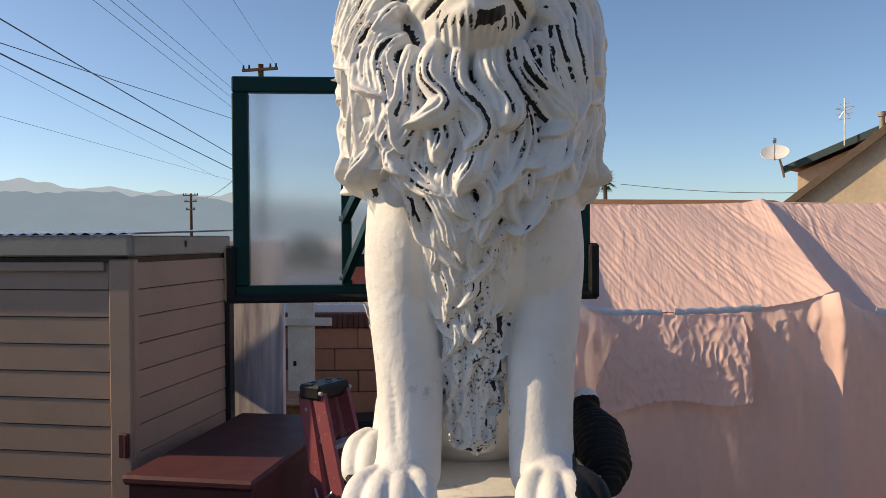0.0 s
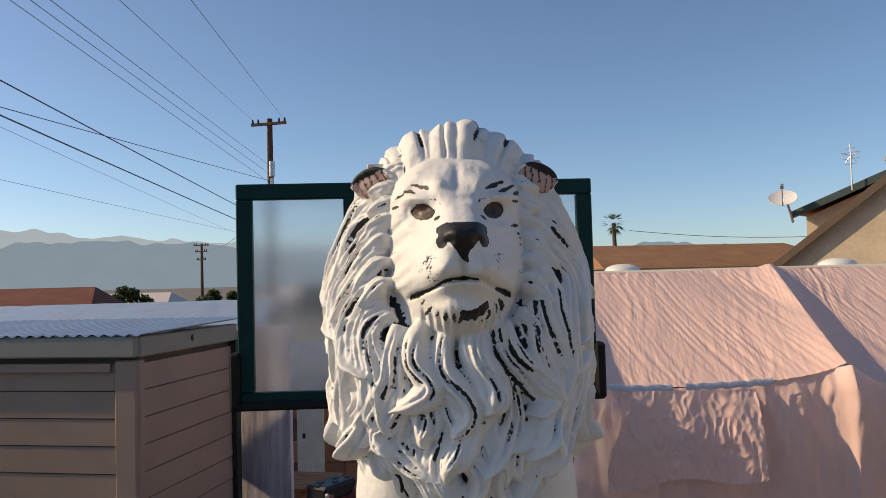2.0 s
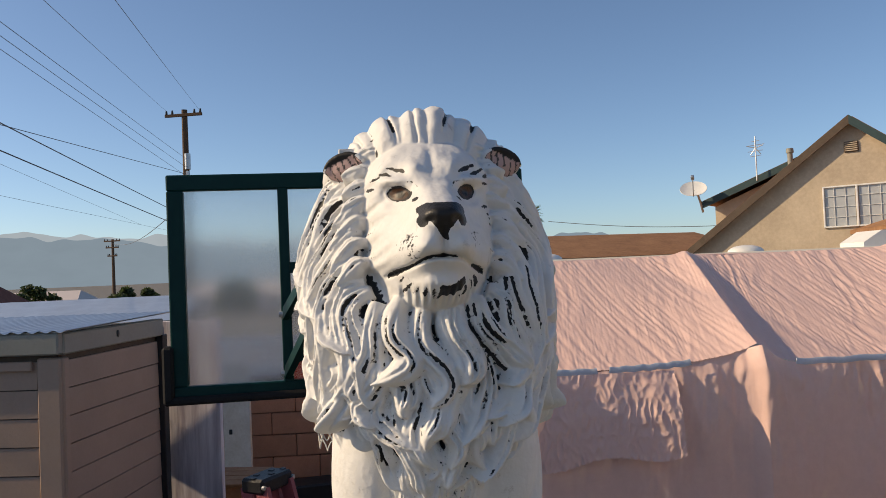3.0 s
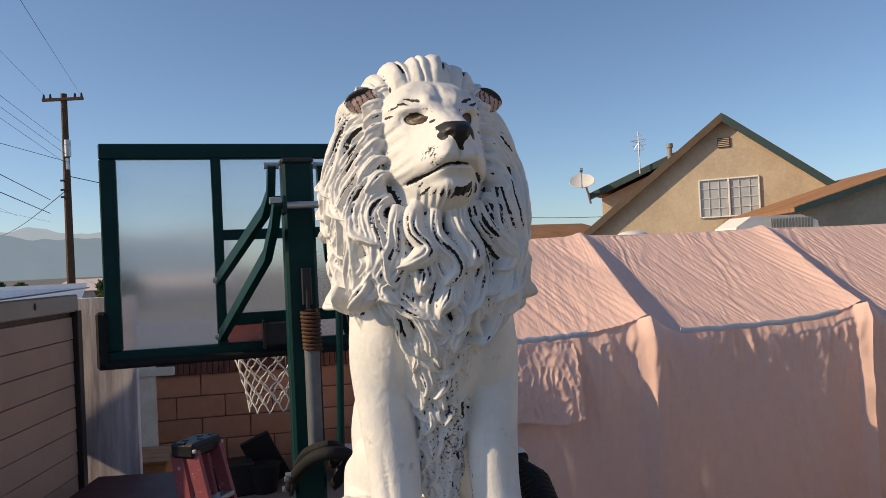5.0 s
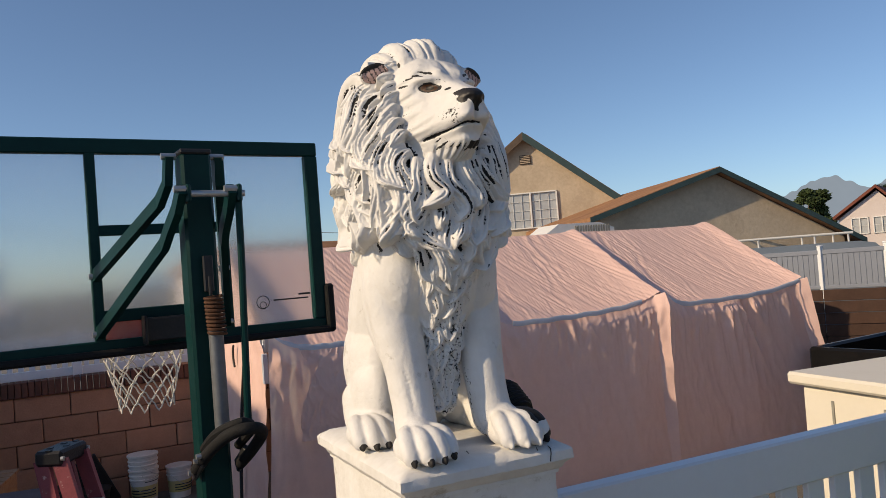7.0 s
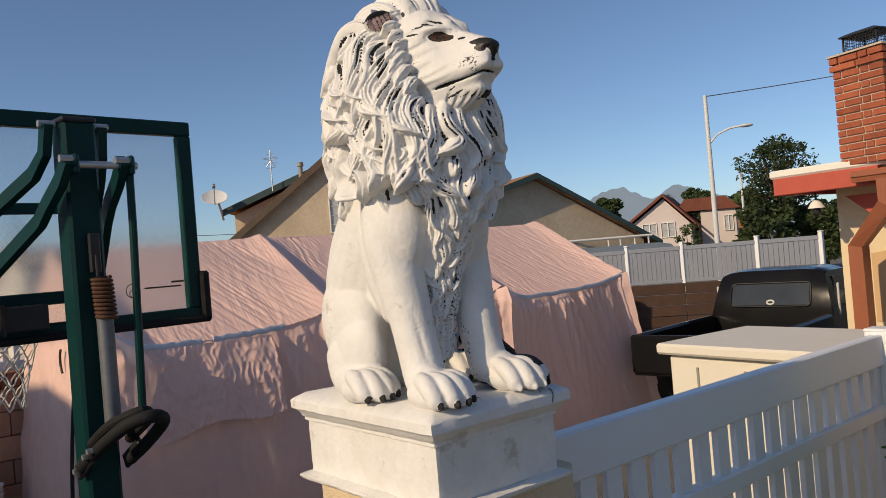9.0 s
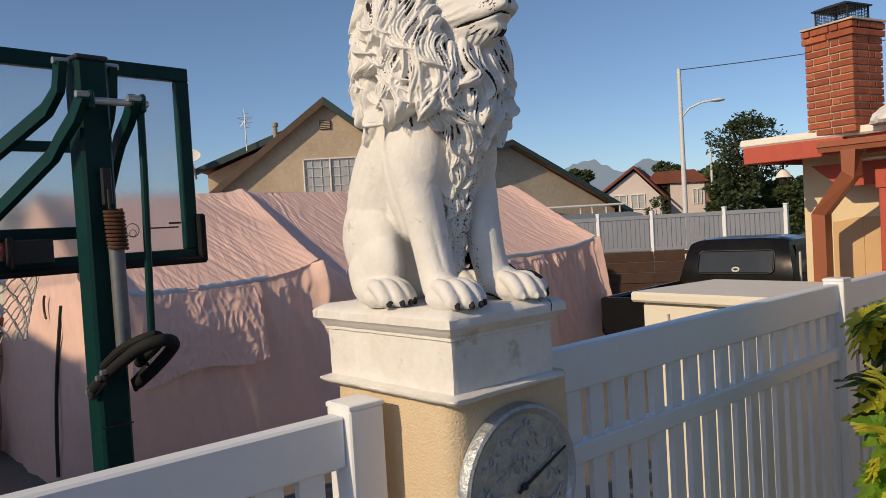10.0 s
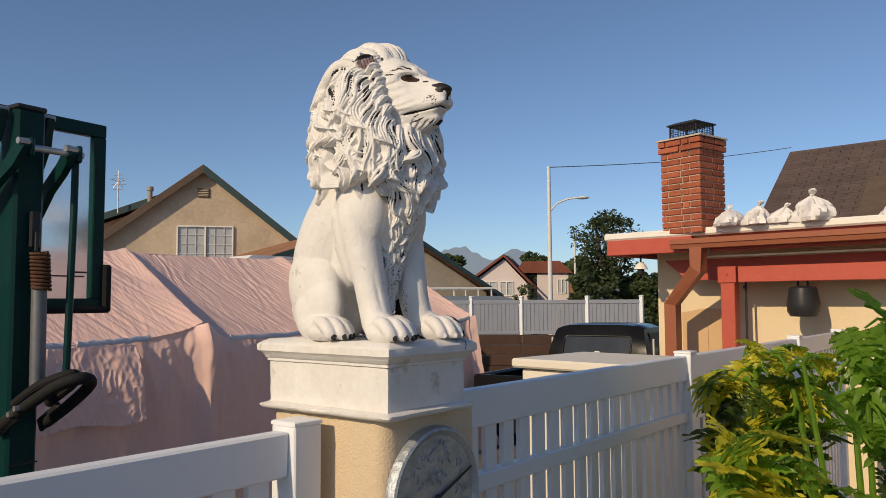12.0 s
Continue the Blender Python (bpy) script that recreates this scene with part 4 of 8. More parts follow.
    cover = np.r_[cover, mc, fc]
    paint = np.vstack([paint, np.tile((0.022, 0.021, 0.021), (len(mp), 1)), fcol])
    wet = np.r_[np.zeros(count + len(mp)), fwet]
    # one cast skin over body, locks and mask; the paint is carried across to it
    raw = bpy.data.meshes.new("lion")
    raw.from_pydata(allv.tolist(), [], allf)
    tmp = new("lion_joined", raw)
    re = tmp.modifiers.new("union", "REMESH")
    re.mode, re.voxel_size, re.adaptivity = "VOXEL", 0.0016, 0.0
    sm = tmp.modifiers.new("soften", "SMOOTH")
    sm.factor, sm.iterations = 0.5, 1
    cast = bpy.data.meshes.new_from_object(tmp.evaluated_get(bpy.context.evaluated_depsgraph_get()))
    bpy.data.objects.remove(tmp)
    bpy.data.meshes.remove(raw)
    near = tree_of([Vector(p) for p in allv])
    skin = np.empty(len(cast.vertices) * 3, np.float32)
    cast.vertices.foreach_get("co", skin)
    skin = skin.reshape(-1, 3).astype(float)
    allf = [tuple(f.vertices) for f in cast.polygons]
    ends = np.empty(len(cast.edges) * 2, np.int32)
    cast.edges.foreach_get("vertices", ends)
    bpy.data.meshes.remove(cast)
    hit = np.array([near.find(p)[1] for p in skin])
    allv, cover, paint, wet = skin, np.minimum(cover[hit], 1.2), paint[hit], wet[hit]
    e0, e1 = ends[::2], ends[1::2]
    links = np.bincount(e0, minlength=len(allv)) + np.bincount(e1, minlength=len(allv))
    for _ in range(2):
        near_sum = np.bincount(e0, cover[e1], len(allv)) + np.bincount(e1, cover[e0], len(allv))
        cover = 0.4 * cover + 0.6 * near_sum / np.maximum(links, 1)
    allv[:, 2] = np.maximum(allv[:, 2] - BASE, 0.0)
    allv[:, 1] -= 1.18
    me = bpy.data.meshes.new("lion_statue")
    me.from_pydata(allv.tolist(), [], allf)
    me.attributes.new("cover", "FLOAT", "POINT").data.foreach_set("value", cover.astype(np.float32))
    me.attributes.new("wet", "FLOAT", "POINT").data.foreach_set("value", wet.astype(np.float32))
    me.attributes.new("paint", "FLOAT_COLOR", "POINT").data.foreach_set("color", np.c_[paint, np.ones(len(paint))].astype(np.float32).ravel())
    me.polygons.foreach_set("use_smooth", [True] * len(me.polygons))
    me.materials.append(lion_material())
    me.update()
    ob = new("lion_statue", me)
    ob.matrix_basis = pose(AX, 1.18, BASE)
    tagged(ob, "white painted seated lion statue with black-lined curly mane, on a plinth", "statue")


build_lion()


def mitred(b, x0, x1, y0, y1, rows, worn=0.0, n=1):
    """A moulded block: rows of (height, overhang) from the bottom up; worn: how far its surface wanders."""
    loops = []
    for z, o in rows:
        c = [(x0 - o, y0 - o), (x1 + o, y0 - o), (x1 + o, y1 + o), (x0 - o, y1 + o)]
        loop = []
        for k in range(4):
            (xa, ya), (xb, yb) = c[k], c[(k + 1) % 4]
            for i in range(n):
                p = Vector((lerp(xa, xb, i / n), lerp(ya, yb, i / n), z))
                if worn:
                    w = Vector((noise.noise(p * 14), noise.noise(p * 14 + Vector((5, 5, 5))), 0.7 * noise.noise(p * 11 + Vector((9, 0, 2)))))
                    w += 0.6 * Vector((noise.noise(p * 45), noise.noise(p * 45 + Vector((5, 5, 5))), noise.noise(p * 45 + Vector((9, 0, 2)))))
                    if i == 0:
                        w += Vector((1.2 if k in (0, 3) else -1.2, 1.2 if k in (0, 1) else -1.2, 0)) * (0.6 + noise.noise(p * 60))
                    p += worn * w
                loop.append(tuple(p))
        loops.append(loop)
    m = 4 * n
    vs = [p for loop in loops for p in loop]
    fs = [(i * m + k, i * m + (k + 1) % m, (i + 1) * m + (k + 1) % m, (i + 1) * m + k) for i in range(len(loops) - 1) for k in range(m)]
    fs += [tuple(range(m))[::-1], tuple(m * (len(loops) - 1) + k for k in range(m))]
    return b.add(vs, fs, worn > 0)


# plinth with a moulded top
PX0, PX1, PY0, PY1 = -0.080, 0.245, 0.955, 1.425
plinth = thing("plinth", (AX, 1.19, 1.437), "white painted cast plinth with moulded top edge, chipped and cracked", "plinth")
b = M()
rows = [(0, 0), (0.006, 0), (0.03, 0), (0.06, 0), (0.09, 0), (0.112, 0), (0.115, 0), (0.117, 0.006), (0.124, 0.006), (0.126, 0.010), (0.136, 0.016), (0.143, 0.024), (0.146, 0.028), (0.164, 0.028), (0.168, 0.025), (0.171, 0.020), (0.180, 0.004)]
mitred(b, PX0 - AX, PX1 - AX, PY0 - 1.19, PY1 - 1.19, rows, 0.0016, 40)
part("block", b, PLINTH, plinth)
for x, y0, y1, drop in ((0.075, -0.25, -0.15, 0.165), (0.145, -0.258, -0.20, 0.160), (-0.02, -0.25, -0.19, 0.16), (0.118, -0.252, -0.225, 0.16)):
    b = M()
    b.tube([(x + 0.012, y1, 0.1800), (x + 0.004, (y0 + y1) / 2, 0.1785), (x, y0, 0.172), (x - 0.003, y0 - 0.006, 0.164), (x - 0.006, y0 - 0.006, 0.148)], 0.0011, 5)
    part("crack", b, BLACK, plinth)
# bedding slab of mortar
b = M()
mitred(b, PX0 - 0.022 - AX, PX1 + 0.022 - AX, PY0 - 0.022 - 1.19, PY1 + 0.022 - 1.19, [(-0.004, -0.012), (0.0, -0.004), (0.006, 0), (0.011, 0), (0.014, -0.012), (0.017, -0.02)], 0.0026, 40)
slab = solo("capping_slab", b, PLINTH, (AX, 1.19, 1.420), "thin cream mortar slab under the plinth", "slab")


def rounded_pillar():
    x0, x1, y0, y1, r = -0.068, 0.345, 0.980, 1.44, 0.045
    loop = []
    for cx, cy, a0 in ((x1 - r, y1 - r, 0), (x0 + r, y1 - r, 90), (x0 + r, y0 + r, 180), (x1 - r, y0 + r, 270)):
        for k in range(7):
            w = radians(a0 + 15 * k)
            loop.append((cx + r * math.cos(w) - AX, cy + r * math.sin(w) - 1.19))
    b = M()
    n = len(loop)
    zs = [GROUND + (1.418 - GROUND) * i / 24 for i in range(25)] + [1.4195]
    vs = []
    for i, z in enumerate(zs):
        s = 0.985 if i == len(zs) - 1 else 1.0
        for x, y in loop:
            w = 1 + 0.010 * noise.noise((x * 9, y * 9, z * 6))
            vs.append((x * s * w, y * s * w, z))
    fs = [(i * n + k, i * n + (k + 1) % n, (i + 1) * n + (k + 1) % n, (i + 1) * n + k) for i in range(len(zs) - 1) for k in range(n)]
    fs += [tuple(range(n))[::-1], tuple((len(zs) - 1) * n + k for k in range(n))]
    return b.add(vs, fs, True)


solo("pillar", rounded_pillar(), STUCCO, (AX, 1.19, 0), "cream stucco gate pillar with rounded corners", "pillar", kind="structure")

# round weathered dial hung on the pillar's face
DX, DZ, DR = 0.120, 1.190, 0.190
dial = thing("wall_clock", (DX, 0.968, DZ), "round pewter garden clock with embossed rim on the stucco pillar", "clock")
b = M()
prof = [(0.0, -0.010), (0.164, -0.010), (0.169, -0.016), (0.179, -0.021), (0.186, -0.017), (DR, -0.008), (DR, 0.010), (0, 0.010)]
n = 64
vs = [(r * math.cos(2 * math.pi * k / n), y, r * math.sin(2 * math.pi * k / n)) for r, y in prof for k in range(n)]
fs = [(i * n + k, i * n + (k + 1) % n, (i + 1) * n + (k + 1) % n, (i + 1) * n + k) for i in range(len(prof) - 1) for k in range(n)]
b.add(vs, fs, True)
part("face", b, PEWTER, dial)
b = M()
rnd = random.Random(3)
for k in range(80):
    w = rnd.uniform(0, 2 * math.pi)
    r0 = rnd.uniform(0.03, 0.14)
    pts = []
    turn = rnd.uniform(-1, 1)
    for q in range(5):
        w2 = w + turn * q * 0.06
        rr = r0 + 0.0035 * q
        pts.append((rr * math.cos(w2), -0.0105 - 0.002 * math.sin(q * 0.785), rr * math.sin(w2)))
    b.tube(pts, [0.001, 0.003, 0.0036, 0.003, 0.001], 6)
tagged(part("scroll_relief", b, PEWTER, dial), kind="stuff")


def digits(text, size, material, parent, m):
    cu = bpy.data.curves.new("numeral", "FONT")
    cu.body, cu.size, cu.extrude, cu.align_x, cu.align_y = text, size, 0.0015, "CENTER", "CENTER"
    tmp = new("numeral_text", cu)
    me = bpy.data.meshes.new_from_object(tmp.evaluated_get(bpy.context.evaluated_depsgraph_get()))
    bpy.data.objects.remove(tmp)
    me.materials.clear()
    me.materials.append(material)
    ob = new("numeral", me)
    ob.parent = parent
    ob.matrix_basis = m
    return ob


for text, deg in (("0", 232), ("0", 308), ("0", 18), ("10", 52), ("2", 262), ("0", 90)):
    w = radians(90 - deg)
    digits(text, 0.032, PEWTER, dial, pose(0.125 * math.cos(w), -0.0115, 0.125 * math.sin(w), 90, 0, 0))
b = M()
b.tube([(-0.02, -0.016, -0.012), (0.02, -0.017, 0.006), (0.150, -0.017, 0.058)], [0.004, 0.0042, 0.0026], 8)
b.ball((0.0, -0.016, -0.002), 0.009)
part("pointer", b, BLACK, dial, "thin black pointer")

# ---- ground ----
b = M()
b.grid(lambda u, v: ((u - 0.5) * 6000, (v - 0.4) * 6000, GROUND + 0.004 * noise.noise((u * 30, v * 30, 0))), 60, 60)
tagged(solo("ground", b, CONCRETE, (0, 0, 0), "bare grey concrete yard and distant ground", "ground"), kind="structure")

# ---- white vinyl fence on both sides of the pillar ----
FY = 1.215  # middle line of the fence


def vinyl_post(x, y, top, parent, w=0.094):
    b = M()
    b.box((x, y, (top - 0.012 + GROUND) / 2), (w, w, top - 0.012 - GROUND), ch=0.004)
    post = part("post", b, WHITE_VINYL, parent)
    b = M()
    mitred(b, x - w / 2, x + w / 2, y - w / 2, y + w / 2, [(top - 0.012, 0.001), (top - 0.003, 0.001), (top, -0.003)])
    part("cap", b, WHITE_VINYL, post)


def vinyl_run(name, x0, x1, top, rail_h, posts, first, pitch, label, slat=0.066, gap2=0.16, y=FY):
    run = thing(name, (0, 0, 0), label, "fence", kind="structure")
    for x in posts:
        vinyl_post(x, y, top + 0.025, run)
    for z, h, d in ((top - rail_h / 2, rail_h, 0.050), (top - rail_h - gap2 - 0.030, 0.062, 0.050), (GROUND + 0.12, 0.14, 0.045)):
        b = M()
        b.box(((x0 + x1) / 2, y, z), (x1 - x0, d, h), ch=0.006)
        part("rail", b, WHITE_VINYL, run)
    b = M()
    b.box((0, 0, (top - 0.02 + GROUND + 0.12) / 2), (slat, 0.022, top - 0.02 - GROUND - 0.12), ch=0.002)
    me = b.mesh("picket", WHITE_VINYL)
    x = first
    while x < x1 - 0.02:
        if x > x0 + 0.02:
            part("picket", me, WHITE_VINYL, run, m=pose(x, y, 0))
        x += pitch
    return run


vinyl_run("fence_left", -4.0, -0.205, 1.385, 0.118, (-0.158, -2.0, -3.95), -3.93, 0.104, "white vinyl picket fence with one post beside the pillar")
vinyl_run("fence_right", 0.345, 6.4, 1.42, 0.135, (2.62, 4.9, 6.4), 0.40, 0.112, "white vinyl picket fence with broad top rail", slat=0.067)

# ---- basketball hoop ----
hoop = thing("basketball_hoop", (-0.129, 3.005, GROUND), "dark green adjustable basketball hoop seen from behind", "basketball hoop", rz=6)
HZ = -GROUND


b = M()
b.box((0, 0, (2.54 + HZ) / 2), (0.125, 0.125, 2.54 + HZ), ch=0.012)
pole = part("pole", b, GREEN, hoop)
b = M()
b.box((0, 0, 2.545 + HZ), (0.131, 0.131, 0.022), ch=0.006)
part("pole_cap", b, BLACK, pole)
# board: outer frame, pane, inner ribs; local y of the board plane
BY, BW, BZ0, BZ1 = 0.755, 1.715, 1.675 + HZ, 2.738 + HZ
BX = 0.02
board = new("backboard")
board.parent = hoop
board.matrix_basis = pose(BX, BY, 0)
hw = BW / 2
FT = 0.075
for nm, c, s in (
    ("frame_top", (0, 0, BZ1 - FT / 2), (BW, 0.05, FT)),
    ("frame_bottom", (0, 0, BZ0 + FT / 2), (BW, 0.05, FT)),
    ("frame_side", (-hw + FT / 2, 0, (BZ0 + BZ1) / 2), (FT, 0.05, BZ1 - BZ0 - 2 * FT)),
    ("frame_side", (hw - FT / 2, 0, (BZ0 + BZ1) / 2), (FT, 0.05, BZ1 - BZ0 - 2 * FT)),
):
    b = M()
    b.box(c, s, ch=0.006)
    part(nm, b, GREEN, board)
b = M()
b.box((0, -0.012, BZ0 + 0.012), (BW + 0.07, 0.085, 0.038), ch=0.012)
part("edge_padding", b, FOAM, board, "black foam edge padding")
for s in (-1, 1):
    b = M()
    b.box((s * (hw + 0.012), -0.012, BZ0 + 0.13), (0.05, 0.085, 0.27), ch=0.012)
    part("edge_padding", b, FOAM, board, "black foam edge padding")
b = M()
b.box((0, 0.018, (BZ0 + BZ1) / 2), (BW - 0.10, 0.010, BZ1 - BZ0 - 0.10))
pane = part("pane", b, ACRYLIC, board, "hazy clear acrylic pane")
pane.visible_shadow = False
for x in (-0.325, 0.305):
    b = M()
    b.box((x, -0.005, (BZ0 + BZ1) / 2), (0.048, 0.036, BZ1 - BZ0 - 2 * FT + 0.02), ch=0.004)
    part("inner_upright", b, GREEN, board)
for z, h in ((2.285, 0.052), (1.865, 0.060)):
    b = M()
    b.box((-0.01, -0.002, z + HZ), (0.69 - 0.05, 0.030, h), ch=0.004)
    part("inner_crossbar", b, GREEN, board)
# maker's mark: a ring and a bar
b = M()
b.tube([(0.50 + 0.035 * math.cos(a), 0.010, 1.865 + HZ + 0.035 * math.sin(a)) for a in [2 * math.pi * k / 20 for k in range(21)]], 0.0022, 6)
b.tube([(0.50 + 0.018 * math.cos(a), 0.010, 1.85 + HZ + 0.018 * math.sin(a)) for a in [2 * math.pi * k / 16 for k in range(17)]], 0.002, 6)
b.box((0.66, 0.010, 1.872 + HZ), (0.20, 0.002, 0.008))
b.box((0.74, 0.010, 1.895 + HZ), (0.07, 0.002, 0.010))
part("printed_mark", b, BLACK, board)
# rim and net on the far side
RZ, RY, RR = 1.745 + HZ, 0.42, 0.228
RX = -0.055
b = M()
ring = [(RX + RR * math.cos(a), RY + RR * math.sin(a), RZ) for a in [2 * math.pi * k / 36 for k in range(37)]]
b.tube(ring, 0.009, 10, False)
b.box((RX, 0.10, RZ - 0.01), (0.16, 0.20, 0.012), ch=0.003)
b.box((RX - 0.10, 0.040, RZ + 0.035), (0.34, 0.012, 0.15), ch=0.003)
rim = part("rim", b, RED_PAINT, board, "red steel rim with bracket")
b = M()
rows, n = 7, 12
for s in (1, -1):
    for k in range(n):
        pts = []
        for i in range(rows * 3 + 1):
            t = i / (rows * 3)
            r = RR * (1.04 - 0.42 * min(1, t * 1.15) ** 0.9)
            a = 2 * math.pi * (k + s * t * rows / 2) / n
            pts.append((RX + r * math.cos(a), RY + r * math.sin(a), RZ - 0.012 - 0.40 * t + 0.006 * math.sin(i * 2.1 + k)))
        b.tube(pts, 0.0042, 5)
part("net", b, CORD, rim, "white cord net")
# box behind the rim, on our side of the board
b = M()
b.box((RX + 0.02, -0.05, 1.785 + HZ), (0.20, 0.075, 0.115), ch=0.006)
b.box((RX - 0.075, -0.075, 1.785 + HZ), (0.012, 0.09, 0.14), ch=0.003)
part("rim_bracket", b, BLACK, board)


def arm(name, pts, w, d, parent):
    """A flat bent bar along points: w across in the upright plane, d thick sideways."""
    b = M()
    pts = [Vector(p) for p in pts]
    vs, fs = [], []
    for i, p in enumerate(pts):
        t = (pts[min(i + 1, len(pts) - 1)] - pts[max(i - 1, 0)]).normalized()
        nrm = Vector((0, -t.z, t.y)).normalized()
        sx = Vector((d / 2, 0, 0))
        vs += [p + nrm * w / 2 - sx, p + nrm * w / 2 + sx, p - nrm * w / 2 + sx, p - nrm * w / 2 - sx]
    for i in range(len(pts) - 1):
        for k in range(4):
            fs.append((4 * i + k, 4 * i + (k + 1) % 4, 4 * i + 4 + (k + 1) % 4, 4 * i + 4 + k))
    fs += [(3, 2, 1, 0), tuple(4 * (len(pts) - 1) + k for k in range(4))]
    b.add(vs, fs)
    ob = part(name, b, GREEN, parent)
    for p in (pts[0], pts[-1]):
        bo = M()
        bo.cyl((p.x - d / 2 - 0.014, p.y, p.z), (p.x + d / 2 + 0.014, p.y, p.z), 0.014, n=8)
        part("bolt", bo, STEEL, ob)
    return ob


for s in (-1, 1):
    arm("upper_arm", [(s * 0.100, -0.005, 2.53 + HZ), (s * 0.105, 0.02, 2.42 + HZ), (s * 0.125, 0.09, 2.35 + HZ), (s * 0.31, 0.735, 2.065 + HZ)], 0.058, 0.032, hoop)
    arm("lower_arm", [(s * 0.100, -0.195, 2.37 + HZ), (s * 0.105, -0.12, 2.295 + HZ), (s * 0.115, -0.01, 2.225 + HZ), (s * 0.125, 0.06, 2.165 + HZ), (s * 0.31, 0.735, 1.785 + HZ)], 0.058, 0.032, hoop)
b = M()
b.cyl((-0.115, -0.185, 2.352 + HZ), (0.155, -0.185, 2.352 + HZ), 0.014, n=12)
part("lever_rod", b, STEEL, hoop)
for x in (-0.075, 0.13):
    b = M()
    b.box((x, -0.175, 2.352 + HZ), (0.022, 0.075, 0.075), ch=0.008)
    part("pivot_plate", b, GREEN, hoop)
b = M()
b.tube([(0.135, -0.165, 2.35 + HZ), (0.130, -0.17, 2.1 + HZ), (0.105, -0.185, 1.38 + HZ)], 0.015, 10)
part("pull_rod", b, GREEN, hoop)
# spring and lift tube in front of the pole
b = M()
b.cyl((0.016, -0.125, 1.80 + HZ), (0.014, -0.135, 1.36 + HZ), 0.030, n=16)
part("lift_tube", b, GREY_STEEL, hoop)
b = M()
coil = []
for k in range(161):
    t = k / 160
    a = t * 2 * math.pi * 10
    coil.append((0.016 + 0.034 * math.cos(a) + 0.004 * t, -0.122 + 0.034 * math.sin(a) - 0.012 * t, 1.935 + HZ - 0.155 * t))
b.tube(coil, 0.0068, 7)
part("spring", b, RUST, hoop)
b = M()
b.box((0.012, -0.085, 2.03 + HZ), (0.040, 0.020, 0.15), ch=0.004)
b.tube([(0.012, -0.10, 1.94 + HZ), (0.012, -0.10, 2.02 + HZ)], 0.007, 8)
part("spring_bracket", b, BLACK, hoop)
# handle: a foam-covered U that swings up from both sides of the pole
b = M()
loop = flow_points([(-0.085, -0.07, 1.235 + HZ), (-0.070, -0.22, 1.325 + HZ), (-0.025, -0.35, 1.405 + HZ), (0.040, -0.41, 1.430 + HZ), (0.108, -0.35, 1.395 + HZ), (0.108, -0.20, 1.300 + HZ), (0.095, -0.07, 1.225 + HZ)], 36)
b.tube(loop, 0.024, 12)
handle = part("handle", b, FOAM, hoop, "black foam handle loop")
b = M()
b.tube(flow_points([(-0.055, -0.10, 1.32 + HZ), (-0.035, -0.24, 1.40 + HZ), (0.03, -0.35, 1.445 + HZ), (0.095, -0.26, 1.40 + HZ), (0.085, -0.10, 1.31 + HZ)], 24), 0.020, 10)
part("inner_loop", b, FOAM, handle)
for x in (-0.082, 0.098):
    b = M()
    b.box((0, 0, 0), (0.020, 0.17, 0.060), pose(x, -0.09, 1.25 + HZ, -30, 0, 0), 0.006)
    part("handle_bracket", b, BLACK, handle)
for p in ((-0.100, -0.06, 1.225), (-0.100, -0.16, 1.290), (-0.098, -0.20, 1.315)):
    b = M()
    b.cyl((p[0] - 0.016, p[1], p[2] + HZ), (p[0] + 0.02, p[1], p[2] + HZ), 0.011, n=8)
    part("bolt", b, STEEL, handle)
b = M()
b.box((0, -0.066, 1.07 + HZ), (0.127, 0.004, 0.006))
part("pole_joint", b, BLACK, pole)

# ---- shed ----
shed = thing("garden_shed", (-1.775, 4.20, GROUND), "tan resin garden shed with lap siding and corrugated metal roof", "shed", rz=-8)
SH = 1.885 - GROUND
# core coloured dark so the gaps between boards read as shadow lines
b = M()
b.box((-1.1, 0.60, SH / 2), (2.16, 1.18, SH - 0.02))
part("wall_core", b, BROWN_TRIM, shed)
lap = 0.151


def lap_board(length):
    """One board of siding, thicker at its lower edge."""
    b = M()
    top = lap - 0.007
    vs = [(0, -0.014, 0), (length, -0.014, 0), (length, -0.010, top), (0, -0.010, top), (0, 0.01, 0), (length, 0.01, 0), (length, 0.01, top), (0, 0.01, top)]
    fs = [(0, 1, 2, 3), (5, 4, 7, 6), (0, 4, 5, 1), (3, 2, 6, 7), (0, 3, 7, 4), (1, 5, 6, 2)]
    return b.add(vs, fs).mesh("siding_board", SIDING)


front_board, side_board = lap_board(1.92), lap_board(1.10)
k = 0
while SH - 0.06 - lap * (k + 1) > 0:
    z = SH - 0.035 - lap * (k + 1)
    part("siding_board", front_board, SIDING, shed, m=pose(-2.05, 0.008, z))
    part("siding_board", side_board, SIDING, shed, m=pose(-0.012, 0.055, z, 0, 0, 90))
    k += 1
b = M()
b.box((-0.055, -0.002, SH / 2 - 0.01), (0.13, 0.045, SH - 0.02), ch=0.008)
b.box((-0.002, 0.022, SH / 2 - 0.01), (0.045, 0.055, SH - 0.02), ch=0.008)
part("corner_post", b, SIDING, shed)
b = M()
b.box((-1.12, -0.020, SH - 0.060), (1.95, 0.020, 0.05), ch=0.004)
part("door_rail", b, SIDING, shed)
b = M()
b.box((0.012, 1.17, SH / 2), (0.05, 0.07, SH), ch=0.004)
part("rear_post", b, BLACK, shed, "black rear corner post")
b = M()
b.box((-1.10, -0.025, SH + 0.055), (2.24, 0.06, 0.115), ch=0.008)
b.box((0.0, 0.58, SH + 0.052), (0.06, 1.18, 0.115), ch=0.008)
part("fascia", b, SHED_TRIM, shed, "grey plastic roof fascia")
